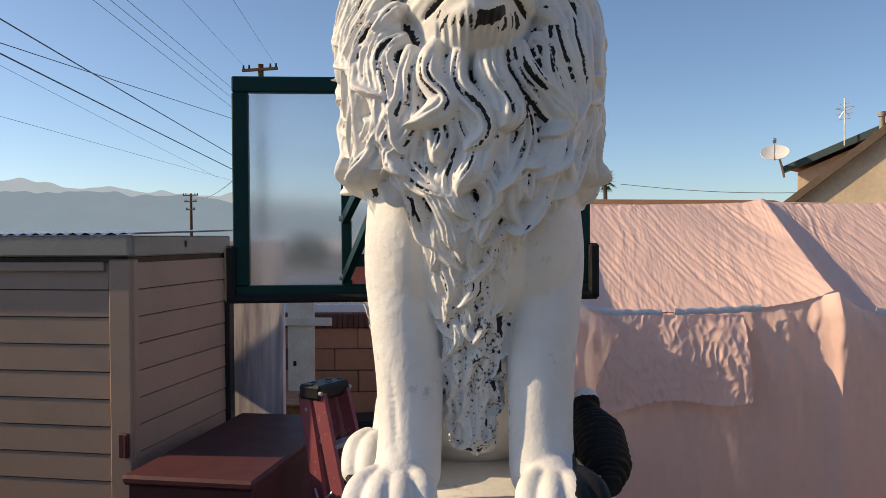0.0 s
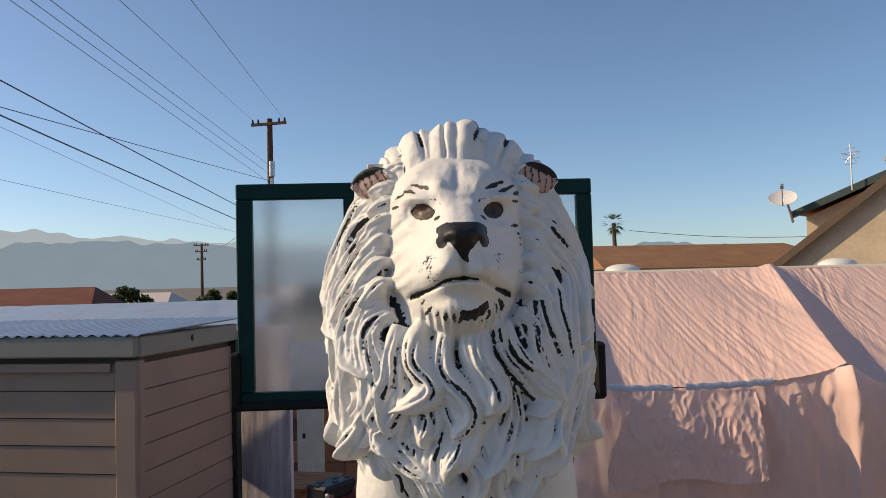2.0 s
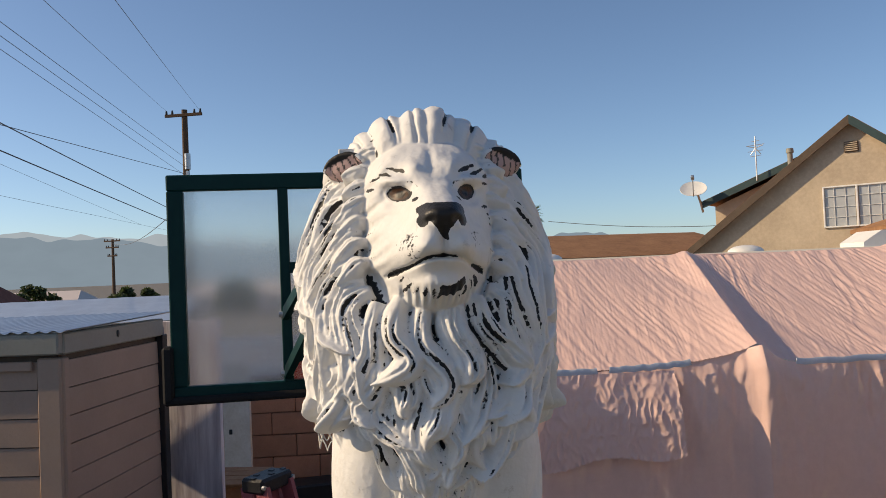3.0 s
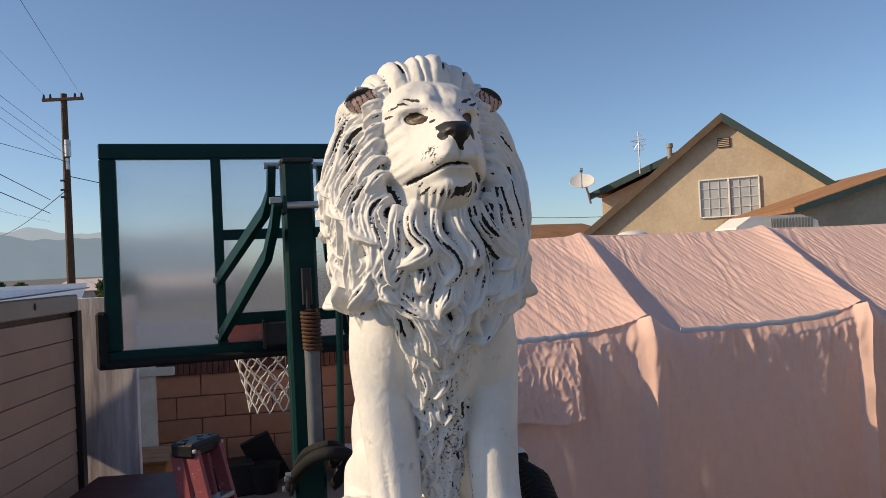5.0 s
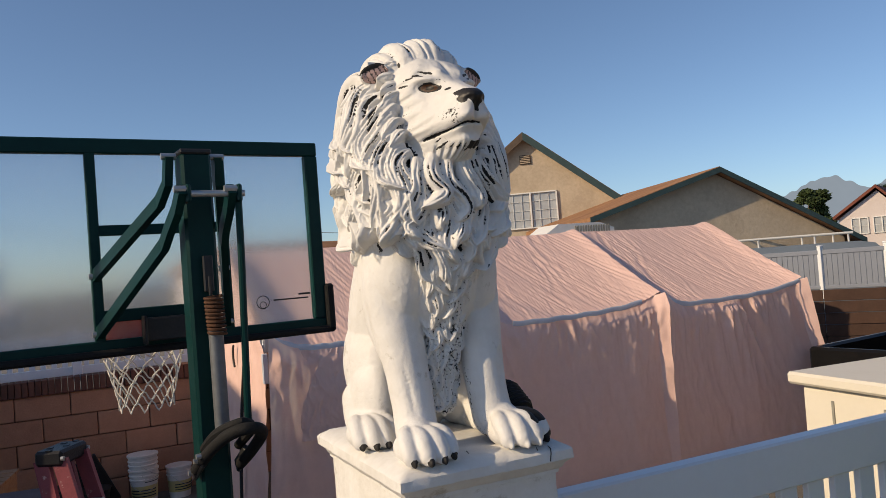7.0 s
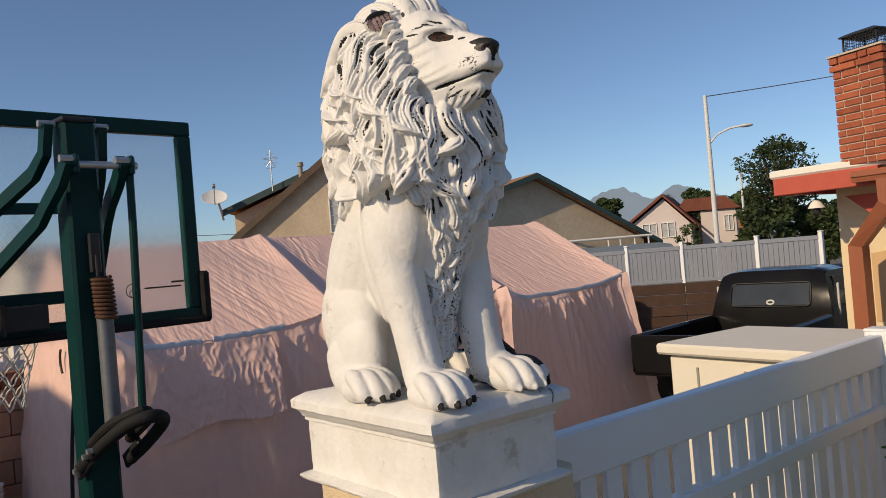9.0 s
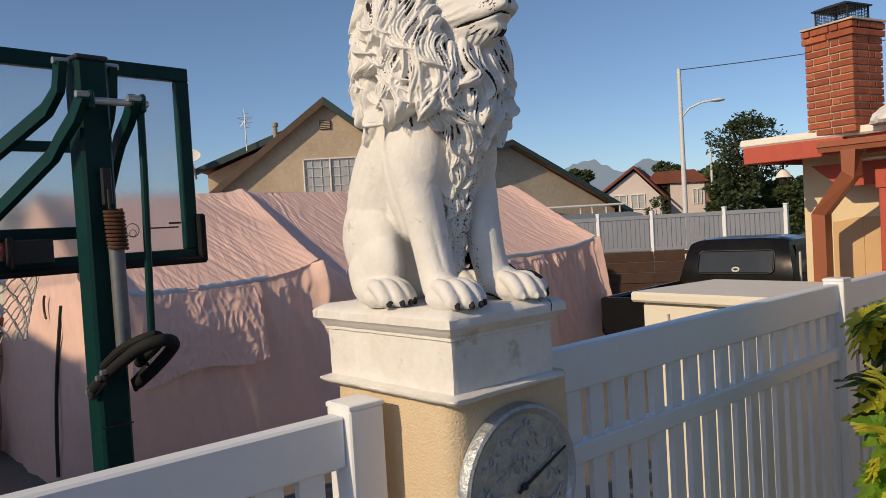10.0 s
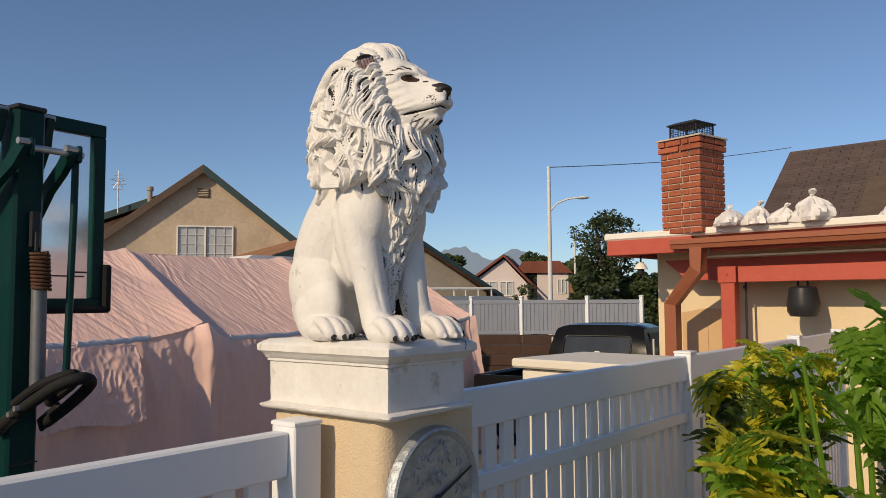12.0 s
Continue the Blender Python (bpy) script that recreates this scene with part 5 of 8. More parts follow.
b = M()
b.ball((0.033, 0.55, SH + 0.06), (0.006, 0.014, 0.022))
part("vent_hole", b, BLACK, shed)


def corrugated(u, v):
    x = -2.25 + 2.32 * u
    return (x, -0.06 + 1.36 * v, SH + 0.120 + 0.006 * math.cos(x * 2 * math.pi / 0.076) + 0.03 * v)


b = M()
b.grid(corrugated, 240, 2)
part("metal_roof", b, ZINC, shed, "corrugated galvanised roof sheet")
for z in (0.42, 1.25):
    b = M()
    b.box((-0.03, -0.035, z), (0.05, 0.03, 0.13), ch=0.004)
    b.cyl((-0.01, -0.05, z - 0.06), (-0.01, -0.05, z + 0.06), 0.011)
    part("door_hinge", b, RED_BOX, shed)

# unseen wall, added to keep the sun off the storage chest
b = M()
b.box((0, 0, 1.35), (0.2, 2.6, 2.7))
tagged(solo("wall_left", b, CREAM_WALL, (-4.6, 2.95, GROUND), "plain cream wall out of view, added to keep sun off the chest", "wall"), kind="structure")

# unseen block, added to cast the shadow edge on the tent's end
b = M()
b.prism([(6.5, 0), (11.2, 0), (11.2, 6.75), (8.85, 7.0), (6.5, 6.75)], 3.0, pose(-9.6, 0, 0, 0, 0, 90))
tagged(solo("wall_left_house", b, HOUSE_WALL, (0, 0, GROUND), "plain tan two-storey block out of view, added to shade the yard", "wall"), kind="structure")

# ---- red chest in front of the shed's side ----
chest = thing("storage_chest", (-1.22, 4.45, GROUND), "low storage chest with faded dark red lid", "chest", rz=-8)
CH = 0.80 - GROUND
b = M()
b.box((0, 0, (CH - 0.05) / 2), (0.66, 1.34, CH - 0.05), ch=0.01)
part("body", b, RED_BOX, chest)
b = M()
b.box((0, 0, CH - 0.025), (0.70, 1.40, 0.05), ch=0.015)
part("lid", b, RED_BOX, chest)

# ---- step ladder ----
ladder = thing("step_ladder", (-0.72, 4.22, GROUND), "folded step ladder with faded red fibreglass rails and black cap", "ladder", rz=60)
LH = 1.19 - GROUND
b = M()
b.box((0, 0, LH - 0.040), (0.255, 0.150, 0.08), ch=0.014)
cap = part("top_cap", b, LADDER_CAP, ladder)
for x, y in ((-0.11, 0.0), (-0.05, 0.03), (0.0, -0.03), (0.06, 0.02), (0.11, -0.02)):
    b = M()
    b.box((x, y, LH + 0.001), (0.028, 0.028, 0.006), ch=0.002)
    part("tool_slot", b, PLASTIC_BLACK, cap)
for x in (-0.12, 0.12):
    b = M()
    b.cyl((x, -0.085, LH - 0.04), (x, -0.07, LH - 0.04), 0.012, n=10)
    part("rivet", b, STEEL, cap)
for s in (-1, 1):
    for side, y1 in ((-1, -0.46), (1, -0.26)):
        b = M()
        p0, p1 = Vector((s * 0.098, side * 0.050, LH - 0.05)), Vector((s * 0.125, y1, 0.0))
        d = (p1 - p0).normalized()
        w = Vector((1, 0, 0)) if side > 0 else Vector((1, 0, 0))
        up = d.cross(w).normalized()
        for a, h, c in ((0.014, 0.078, 0.0),):
            q = [p0 + w * a + up * h / 2, p0 - w * a + up * h / 2, p0 - w * a - up * h / 2, p0 + w * a - up * h / 2]
            r = [p1 + w * a + up * h / 2, p1 - w * a + up * h / 2, p1 - w * a - up * h / 2, p1 + w * a - up * h / 2]
            b.add([*q, *r], [(0, 1, 2, 3), (7, 6, 5, 4), (0, 4, 5, 1), (1, 5, 6, 2), (2, 6, 7, 3), (3, 7, 4, 0)])
        part("rail", b, FIBERGLASS, ladder)
for k in range(1, 5):
    t = k / 5
    b = M()
    y = lerp(-0.055, -0.42, t)
    b.box((0, y, LH * (1 - t)), (2 * lerp(0.098, 0.125, t), 0.075, 0.025), ch=0.004)
    part("step", b, STEEL, ladder)
for k in (1, 3):
    t = k / 5
    b = M()
    b.tube([(-lerp(0.098, 0.125, t), lerp(0.055, -0.26, t), LH * (1 - t)), (lerp(0.098, 0.125, t), lerp(0.055, -0.26, t), LH * (1 - t))], 0.012, 8)
    part("rear_brace", b, STEEL, ladder)
for s in (-1, 1):
    b = M()
    b.tube([(s * 0.14, -0.17, LH * 0.66), (s * 0.16, -0.1, LH * 0.62), (s * 0.14, -0.05, LH * 0.66)], 0.008, 6)
    part("spreader", b, STEEL, ladder)

# ---- peeling panel, gate frame and crate at the end of the shed ----
b = M()


b.box((0, 0, 1.18), (0.50, 0.035, 2.36), ch=0.004)
door = thing("leaning_door_panel", (-1.50, 5.62, GROUND), "old door panel with peeling grey and white paint, leaning behind the shed", "door panel", rz=-14)
part("panel", b, OLD_PAINT, door)
for x in (-0.235, 0.235):
    b = M()
    b.box((x, -0.022, 1.18), (0.03, 0.012, 2.34), ch=0.002)
    part("stile", b, OLD_PAINT, door)

gate = thing("wooden_gate_frame", (-1.93, 8.6, GROUND), "weathered white wooden gate frame with latch", "gate", rz=-6)
for x, w in ((-0.20, 0.05), (-0.11, 0.05), (0.14, 0.30), (-0.36, 0.22), (-0.62, 0.28)):
    b = M()
    b.box((x, 0.02 * math.sin(x * 40), 0.85), (w, 0.05, 1.72), ch=0.006)
    part("board", b, RAW_WOOD if x == -0.11 or x == -0.20 else OLD_WHITE, gate)
for z in (0.52, 1.45):
    b = M()
    b.box((-0.1, -0.045, z), (1.2, 0.04, 0.09), ch=0.005)
    part("ledge", b, OLD_WHITE, gate)
b = M()
b.box((0.07, -0.035, 0.98), (0.035, 0.02, 0.055), ch=0.004)
part("latch", b, BLACK, gate)

crate = thing("wooden_crate", (-1.42, 6.35, GROUND), "brown wooden crate with warped top boards", "crate", rz=-10)
for k in range(4):
    b = M()
    b.box((0, -0.20 + 0.135 * k, 1.05), (0.62, 0.125, 0.022), ch=0.004)
    part("top_board", b, RAW_WOOD, crate)
b = M()
b.box((0, 0, 0.52), (0.58, 0.50, 1.03), ch=0.006)
part("body", b, RAW_WOOD, crate)

# ---- pots and buckets by the wall ----
def bucket(at, scale=1.0, rz=0):
    t = thing("paint_bucket", at, "white plastic bucket with ribbed rim, stained", "bucket", rz, group="buckets by the wall")
    b = M()
    prof = [(0.128, 0), (0.146, 0.27), (0.156, 0.275), (0.156, 0.288), (0.148, 0.292), (0.149, 0.315), (0.158, 0.318), (0.158, 0.330), (0.150, 0.334), (0.151, 0.365)]
    b.tube([(0, 0, z * scale) for _, z in prof], [r * scale for r, _ in prof], 24)
    part("pail", b, PLASTIC_WHITE, t)
    b = M()
    b.tube([(0, 0, 0.075 * scale), (0, 0, 0.215 * scale)], [0.1352 * scale, 0.1442 * scale], 24, False)
    label = part("paper_label", b, PAPER_LABEL, t, "yellow and black paper label")
    for k in range(3):
        b = M()
        z = (0.105 + 0.032 * k) * scale
        r = (0.1390 + 0.002 * k) * scale
        b.tube([(r * math.cos(a), r * math.sin(a), z) for a in [radians(200 + 8 * q) for q in range(16)]], 0.006 * scale, 5)
        part("print_bar", b, BLACK, label)
    b = M()
    b.tube([(0, 0, 0.366 * scale), (0, 0, 0.372 * scale), (0, 0, 0.392 * scale), (0, 0, 0.394 * scale)], [0.158 * scale, 0.163 * scale, 0.163 * scale, 0.150 * scale], 24)
    part("lid", b, PLASTIC_WHITE, t)
    b = M()
    b.tube([(0.15 * scale * math.cos(a), -0.15 * scale * math.sin(a) - 0.01, (0.30 - 0.14 * math.sin(a)) * scale) for a in [math.pi * k / 10 for k in range(11)]], 0.003, 6)
    part("wire_handle", b, STEEL, t)
    return t


bucket((-0.02, 8.95, GROUND))
bucket((-0.02, 8.95, GROUND + 0.15), 1.02, 70)
bucket((0.36, 9.0, GROUND), 0.9, 40)
b = M()
b.tube([(0, 0, 0), (0, 0, 0.30), (0, 0, 0.31)], [0.13, 0.18, 0.19], 20)
solo("plant_pot", b, PLASTIC_BLACK, (-0.55, 8.7, GROUND), "black plastic plant pot", "pot")
b = M()
b.box((0, 0, 0.18), (0.55, 0.38, 0.36), ch=0.02)
solo("storage_bin", b, PLASTIC_BLACK, (-0.95, 8.75, GROUND), "black plastic storage bin", "bin", rz=12)
b = M()
b.box((0, 0, 0.35), (0.34, 0.05, 0.62), pose(0, 0, 0, 14, -24, 0), 0.01)
solo("leaning_board", b, PLASTIC_BLACK, (-0.40, 9.0, GROUND), "dark board leaning against the block wall", "board")

# ---- pink canopy tent ----
TX = [0.84, 2.96, 5.18, 7.42]
TYF, TYR, TYB = 6.30, 7.80, 9.30
TE, TR = 1.345, 2.285
tent = thing("canopy_tent", (0, 0, 0), "wrinkled pink fabric carport tent with ridge roof and closed sides", "tent")


def rib_near(x):
    return min(range(4), key=lambda i: abs(TX[i] - x))


def crease(x, y, z):
    """Sharp-topped creases: 1 on a crest, falling to -1."""
    return 1 - 2.6 * abs(noise.noise((x, y, z)))


def rib_lift(x):
    """How far the bent pole next to x lifts the cloth: a long rise on one side, a short drop on the other."""
    best = 0.0
    for r in TX:
        d = x - r
        best = max(best, math.exp(d / 0.42) if d < 0 else math.exp(-((d / 0.17) ** 1.3)))
    return best


def roof_point(u, v):
    """u along the ridge, v from the eave (0) to the ridge (1)."""
    x = lerp(TX[0], TX[-1], u)
    y, z = lerp(TYF, TYR, v), lerp(TE, TR, v)
    up = 0.190 * rib_lift(x) * (1 - v) ** 0.38 - 0.030 * math.sin(math.pi * min(1, v * 1.05)) ** 0.8
    d = min(abs(x - r) for r in TX)
    up += 0.030 * math.exp(-((d / 0.10) ** 2)) * (0.4 + 0.6 * v)
    q, p = x + (1 - v) * 0.18, x - (1 - v) * 0.55
    soft = 0.55 + 0.8 * noise.noise((x * 1.7, v * 1.9, 7))
    up += 0.0075 * crease(q * 8.0 + noise.noise((x * 3, v * 4, 1)), v * 1.3, 3) * soft + 0.0042 * crease(p * 17.0, v * 2.4, 5)
    up += 0.0030 * crease(q * 34.0, v * 5.0, 11) * soft + 0.0016 * noise.noise((q * 70.0, v * 14, 9))
    return (x, y - 0.4 * up, z + 0.9 * up)


b = M()
b.grid(roof_point, 860, 110)
part("front_roof_cloth", b, TENT, tent)
b = M()
b.grid(lambda u, v: (lerp(TX[0], TX[-1], u), lerp(TYR, TYB, v), lerp(TR, TE, v) - 0.03 * math.sin(math.pi * v)), 40, 12)
part("rear_roof_cloth", b, TENT, tent)


def wall_point(u, v):
    """u along the front, v from the ground (0) to the eave (1)."""
    x0 = lerp(TX[0], TX[-1], u)
    d = min(abs(x0 - r) for r in TX)
    s = 1 - v
    x = x0 + 0.50 * s * max(0, (u - 0.8) / 0.2) ** 1.5 - 0.12 * s * max(0, (0.15 - u) / 0.15)
    z = lerp(GROUND, TE, v)
    fold = 0.05 * noise.noise((x0 * 1.8, 0.4 * z, 2)) * min(1, s * 3.5)
    # pleats that hang from the eave and fade downwards, and crumples under the tape
    top = math.exp(-s * 3.2) * min(1, s * 14)
    pleat = (0.095 * crease(x0 * 4.2 + 0.9 * z, z * 0.9, 4) + 0.026 * crease(x0 * 10 - z, z * 1.6, 11) + 0.008 * crease(x0 * 22, z * 3, 21)) * top * (0.25 + 0.75 * max(0.0, min(1.0, 0.5 + 2.2 * noise.noise((x0 * 0.9, 0, 31)))))
    crumple = 0.012 * noise.noise((x0 * 22, z * 12, 6)) * math.exp(-((s - 0.10) / 0.10) ** 2)
    crumple += 0.004 * noise.noise((x0 * 9, z * 6, 16)) + 0.009 * crease(x0 * 3.0 + 0.8 * z, z * 1.1, 41) * min(1, s * 4) + 0.004 * crease(x0 * 9.0 - 2 * z, z * 4.0, 43)
    e = x0 - TX[rib_near(x0)]
    rib = -0.11 * (max(0.0, 1 + e / 0.09) if e < 0 else math.exp(-((e / 0.30) ** 1.2))) * (1 - s) ** 0.22 - 0.04 * math.exp(-((d / 0.25) ** 2)) * math.exp(-s * 4)
    y = TYF - 0.16 * s ** 0.8 - fold - pleat - crumple + rib
    lift = (0.190 * rib_lift(x0) + 0.012 * math.exp(-((d / 0.10) ** 2))) * max(0, v - 0.72) / 0.28
    return (x, y - 0.006, z + lift * 0.9)


b = M()
b.grid(wall_point, 520, 90)
part("front_wall_cloth", b, TENT, tent)
# a flap that hangs over the wall between the first two ribs
b = M()


def flap_point(u, v):
    x = lerp(TX[0] + 0.06, 2.26, u)
    s = 1 - v
    drop = 0.74 + 0.035 * math.sin(u * 9) - 0.10 * u
    z = TE - 0.005 - s * drop
    y = TYF - 0.055 - 0.085 * s - 0.11 * u * min(1, 2 * s) - (0.017 * crease(x * 3.4 + 0.8 * s, s * 1.1, 1) + 0.009 * crease(x * 8 - 1.2 * s, s * 1.8, 5)) * min(1, 0.25 + 3 * s) * (1.25 - 0.6 * s) - 0.008 * crease(x * 19, s * 7, 2)
    return (x + 0.05 * s * (1 - u), y, z)


b.grid(flap_point, 200, 90)
part("window_flap", b, TENT, tent)
# eave tape in lengths
for x0, x1 in ((TX[0] + 0.02, 1.62), (1.72, 2.40), (3.30, 4.92), (5.27, 7.36)):
    b = M()
    pts = []
    for k in range(25):
        x = lerp(x0, x1, k / 24)
        pts.append((x, TYF - 0.052 - 0.05 * rib_lift(x) - 0.004 * math.sin(k * 2.2), TE + 0.012 + 0.16 * rib_lift(x) + 0.005 * math.sin(k * 1.3 + x0)))
    b.tube(pts, 0.026, 8, flat=0.22, ref=(0, 1, 0))
    part("eave_tape", b, TENT_EDGE, tent)
# ridge pole seam
b = M()
b.tube([(lerp(TX[0], TX[-1], k / 30), TYR, TR + 0.006 - 0.016 * abs(math.sin(k / 30 * math.pi * 3))) for k in range(31)], 0.014, 6)
part("ridge_seam", b, TENT, tent)


def end_point(side):
    x = TX[0] if side < 0 else TX[-1]

    def fn(u, v):
        y = lerp(TYF, TYB, u)
        top = lerp(TE, TR, 1 - abs(u - 0.5) * 2)
        z = lerp(GROUND, top, v)
        s = max(0, (TE - z) / (TE - GROUND))
        fl = side * (0.50 if side > 0 else 0.12) * s
        rough = 0.030 * noise.noise((y * 3, z * 2, 8)) + 0.016 * noise.noise((y * 11, z * 5, 1))
        return (x + fl + side * rough, y - 0.16 * s ** 0.8 * (1 - u) + 0.1 * s * u, z)

    return fn


for side in (-1, 1):
    b = M()
    b.grid(end_point(side), 90, 70)
    part("end_wall_cloth", b, TENT, tent)
b = M()
b.tube([(TX[0] - 0.03 - 0.12 * s, 7.05 + 0.1 * math.sin(s * 3), 1.28 - 1.5 * s) for s in [k / 14 for k in range(15)]], 0.016, 6)
part("zip_line", b, BLACK, tent, "black door zip")
b = M()
b.tube([(TX[0] - 0.05, 7.45 + 0.07 * math.cos(a), 1.25 + 0.11 * math.sin(a)) for a in [radians(-70 + 140 * k / 8) for k in range(9)]], 0.012, 6)
part("tie_strap", b, BLACK, tent)
# white reinforcing corner at the first rib
b = M()
b.box((TX[0] - 0.012, TYF - 0.03, TE - 0.12), (0.05, 0.03, 0.26), pose(0, 0, 0), 0.008)
part("corner_patch", b, TENT_EDGE, tent)

# ---- house on the right with chimney and porch ----
house = thing("bungalow", (7.0, 0.0, GROUND), "cream bungalow with red fascia, brown gutter and white roof edge", "house", rz=-4.5)
HG = -GROUND
EZ = 2.44 + HG
b = M()
b.box((3.6, -2.63, EZ / 2 - 0.05), (5.6, 12.74, EZ - 0.1))
part("wall", b, CREAM_WALL, house)
b = M()
b.box((3.75, -2.82, EZ + 0.075), (7.5, 13.76, 0.09), ch=0.02)
roof = part("roof", b, ROOF_EDGE, house, "flat roof with white coated edge")
b = M()
b.box((0.06, 3.46, EZ - 0.063), (0.10, 1.12, 0.186), ch=0.006)
b.box((1.47, 3.97, EZ - 0.063), (2.7, 0.10, 0.186), ch=0.006)
b.box((0.10, -3.5, EZ - 0.06), (0.06, 12.4, 0.20), ch=0.006)
part("fascia", b, RED_WOOD, house, "red painted fascia board")
b = M()
prof = [(-0.07, 0.0), (-0.085, 0.05), (-0.10, 0.055), (-0.10, 0.10), (-0.088, 0.115), (0.045, 0.115), (0.045, 0.0)]
n = len(prof)
vs = [(x, y, EZ - 0.122 + z) for y in (3.12, -9.5) for x, z in prof]
b.add(vs, [tuple(range(n)), tuple(range(n, 2 * n))[::-1]] + [(i, (i + 1) % n, n + (i + 1) % n, n + i) for i in range(n)])
part("gutter", b, GUTTER, house, "brown painted metal gutter")


def square_pipe(pts, w):
    b = M()
    b.tube(pts, w * 0.72, 4, smooth=False, ref=(1, 1, 0))
    return b


part("downspout", square_pipe([(0.0, 2.815, EZ - 0.11), (0.0, 2.815, EZ - 0.35), (0.24, 3.265, EZ - 0.76), (0.24, 3.265, 0.0)], 0.145), GUTTER, house, "brown downspout with two bends")
b = M()
b.box((0.32, -1.13, EZ - 0.425), (0.11, 7.2, 0.18), ch=0.006)
part("porch_beam", b, RED_WOOD, house, "red porch beam")
for y in (2.595, -3.6):
    b = M()
    b.box((0.335, y, (EZ - 0.34) / 2), (0.14, 0.165, EZ - 0.34), ch=0.008)
    b.box((0.275, y, EZ - 0.425), (0.05, 0.215, 0.19), ch=0.006)
    b.cyl((0.252, y, EZ - 0.42), (0.240, y, EZ - 0.42), 0.016, n=10)
    part("porch_post", b, RED_WOOD, house)
b = M()
b.prism([(0, 0), (0.30, -0.25), (2.6, -0.25), (2.6, 0)], 0.08, pose(0.44, 3.46, EZ - 0.225, 0, 0, -90))
part("eave_beam", b, RED_WOOD, house, "red beam with a sloping cut end")
b = M()
DZ0 = EZ - 1.62
for x0, x1 in ((0.0, 0.337), (0.343, 0.56)):
    xs = [lerp(x0, x1, k / 8) for k in range(9)]
    top = [(x, 0.755 + 0.045 * math.sin(min(1, x / 0.34) * math.pi / 2) ** 2) for x in xs]
    b = M()
    b.prism([(x0, 0), (x1, 0)] + top[::-1], 0.025, pose(0.79, 3.41, DZ0, 0, 0, -90))
    part("cabinet_door", b, DOOR_TAN, house, "tan cabinet door with an arched top")
# black tube and knob put where a shadowed gap shows beside the post
b = M()
b.tube([(0.50, 2.475, EZ - 0.40), (0.50, 2.475, 0.0)], 0.014, 8)
b.ball((0.47, 2.475, EZ - 0.57), (0.022, 0.022, 0.022))
part("conduit", b, BLACK, house)
b = M()
b.box((0.16, -1.0, EZ - 0.215), (0.03, 7.9, 0.022), ch=0.004)
part("eave_trim", b, CREAM_WALL, house)
# bell under the eave
bell = thing("hanging_bell", (7.54, 1.77, EZ - HG - 0.565), "dark iron bell hanging under the porch beam", "bell")
b = M()
prof = [(0.02, 0.0), (0.125, -0.012), (0.145, -0.03), (0.172, -0.20), (0.168, -0.28), (0.14, -0.335), (0.02, -0.345)]
b.tube([(0, 0, z) for _, z in prof], [r for r, _ in prof], 20)
part("body", b, BLACK, bell)
b = M()
for s in (-1, 1):
    b.tube([(0, 0.05 * s, 0.18), (0, 0.05 * s, -0.01)], 0.012, 8)
part("chain", b, BLACK, bell)
lamp = thing("porch_lantern", (7.49, 3.63, EZ - HG - 0.24), "small wall lantern with white shade under the eave", "lantern")
b = M()
b.tube([(0, 0, 0), (0, 0, -0.03), (0, 0, -0.09)], [0.02, 0.055, 0.09], 14)
part("shade", b, ROOF_EDGE, lamp)
b = M()
b.tube([(0, 0, 0.08), (0, 0, 0)], 0.012, 8)
part("stem", b, BLACK, lamp)
b = M()
b.ball((0, 0, -0.12), (0.045, 0.045, 0.06))
part("globe", b, BLACK, lamp)

# chimney, brick by brick
chimney = thing("brick_chimney", (7.45, 2.93, EZ - HG + 0.06), "red brick chimney with metal spark cap", "chimney", rz=-14)
CW, CD, CHH = 0.50, 0.54, 1.12
b = M()
b.box((0, 0, CHH / 2), (CW - 0.03, CD - 0.03, CHH))
part("mortar_core", b, BRICK_JOINT, chimney)
bh = 0.0745
BRICKS = {}


def brick_mesh(length):
    key = round(length, 3)
    if key not in BRICKS:
        b = M()
        b.box((0, 0, 0), (length, 0.06, 0.061), ch=0.005)
        BRICKS[key] = b.mesh("brick", BRICK)
    return BRICKS[key]


rnd = random.Random(14)
for row in range(15):
    grow = 0.022 if row >= 13 else 0.0
    z = 0.035 + row * bh
    for side in range(4):
        length = (CW if side % 2 == 0 else CD) + 2 * grow - 0.006
        depth = (CD if side % 2 == 0 else CW) / 2 + grow - 0.030
        turn = pose(0, 0, 0, 0, 0, 90 * side)
        shares = (0.5, 0.5) if row % 2 else (0.17, 0.38, 0.17, 0.28)
        room = length - 0.013 * (len(shares) - 1)
        x = -length / 2
        for share in shares:
            w = room * share
            part("brick", brick_mesh(w), BRICK, chimney, m=turn @ pose(x + w / 2, -depth + rnd.uniform(-0.002, 0.002), z))
            x += w + 0.013
b = M()
mitred(b, -CW / 2, CW / 2, -CD / 2, CD / 2, [(CHH, 0.035), (CHH + 0.02, 0.03), (CHH + 0.05, -0.10)])
part("crown", b, BRICK_JOINT, chimney)
b = M()
for sx in (-1, 1):
    for sy in (-1, 1):
        b.box((sx * 0.17, sy * 0.18, CHH + 0.11), (0.015, 0.015, 0.16))
for k in range(11):
    for s in (-1, 1):
        b.box((-0.17 + 0.034 * k, s * 0.18, CHH + 0.11), (0.004, 0.004, 0.15))
        b.box((s * 0.17, -0.18 + 0.036 * k, CHH + 0.11), (0.004, 0.004, 0.15))
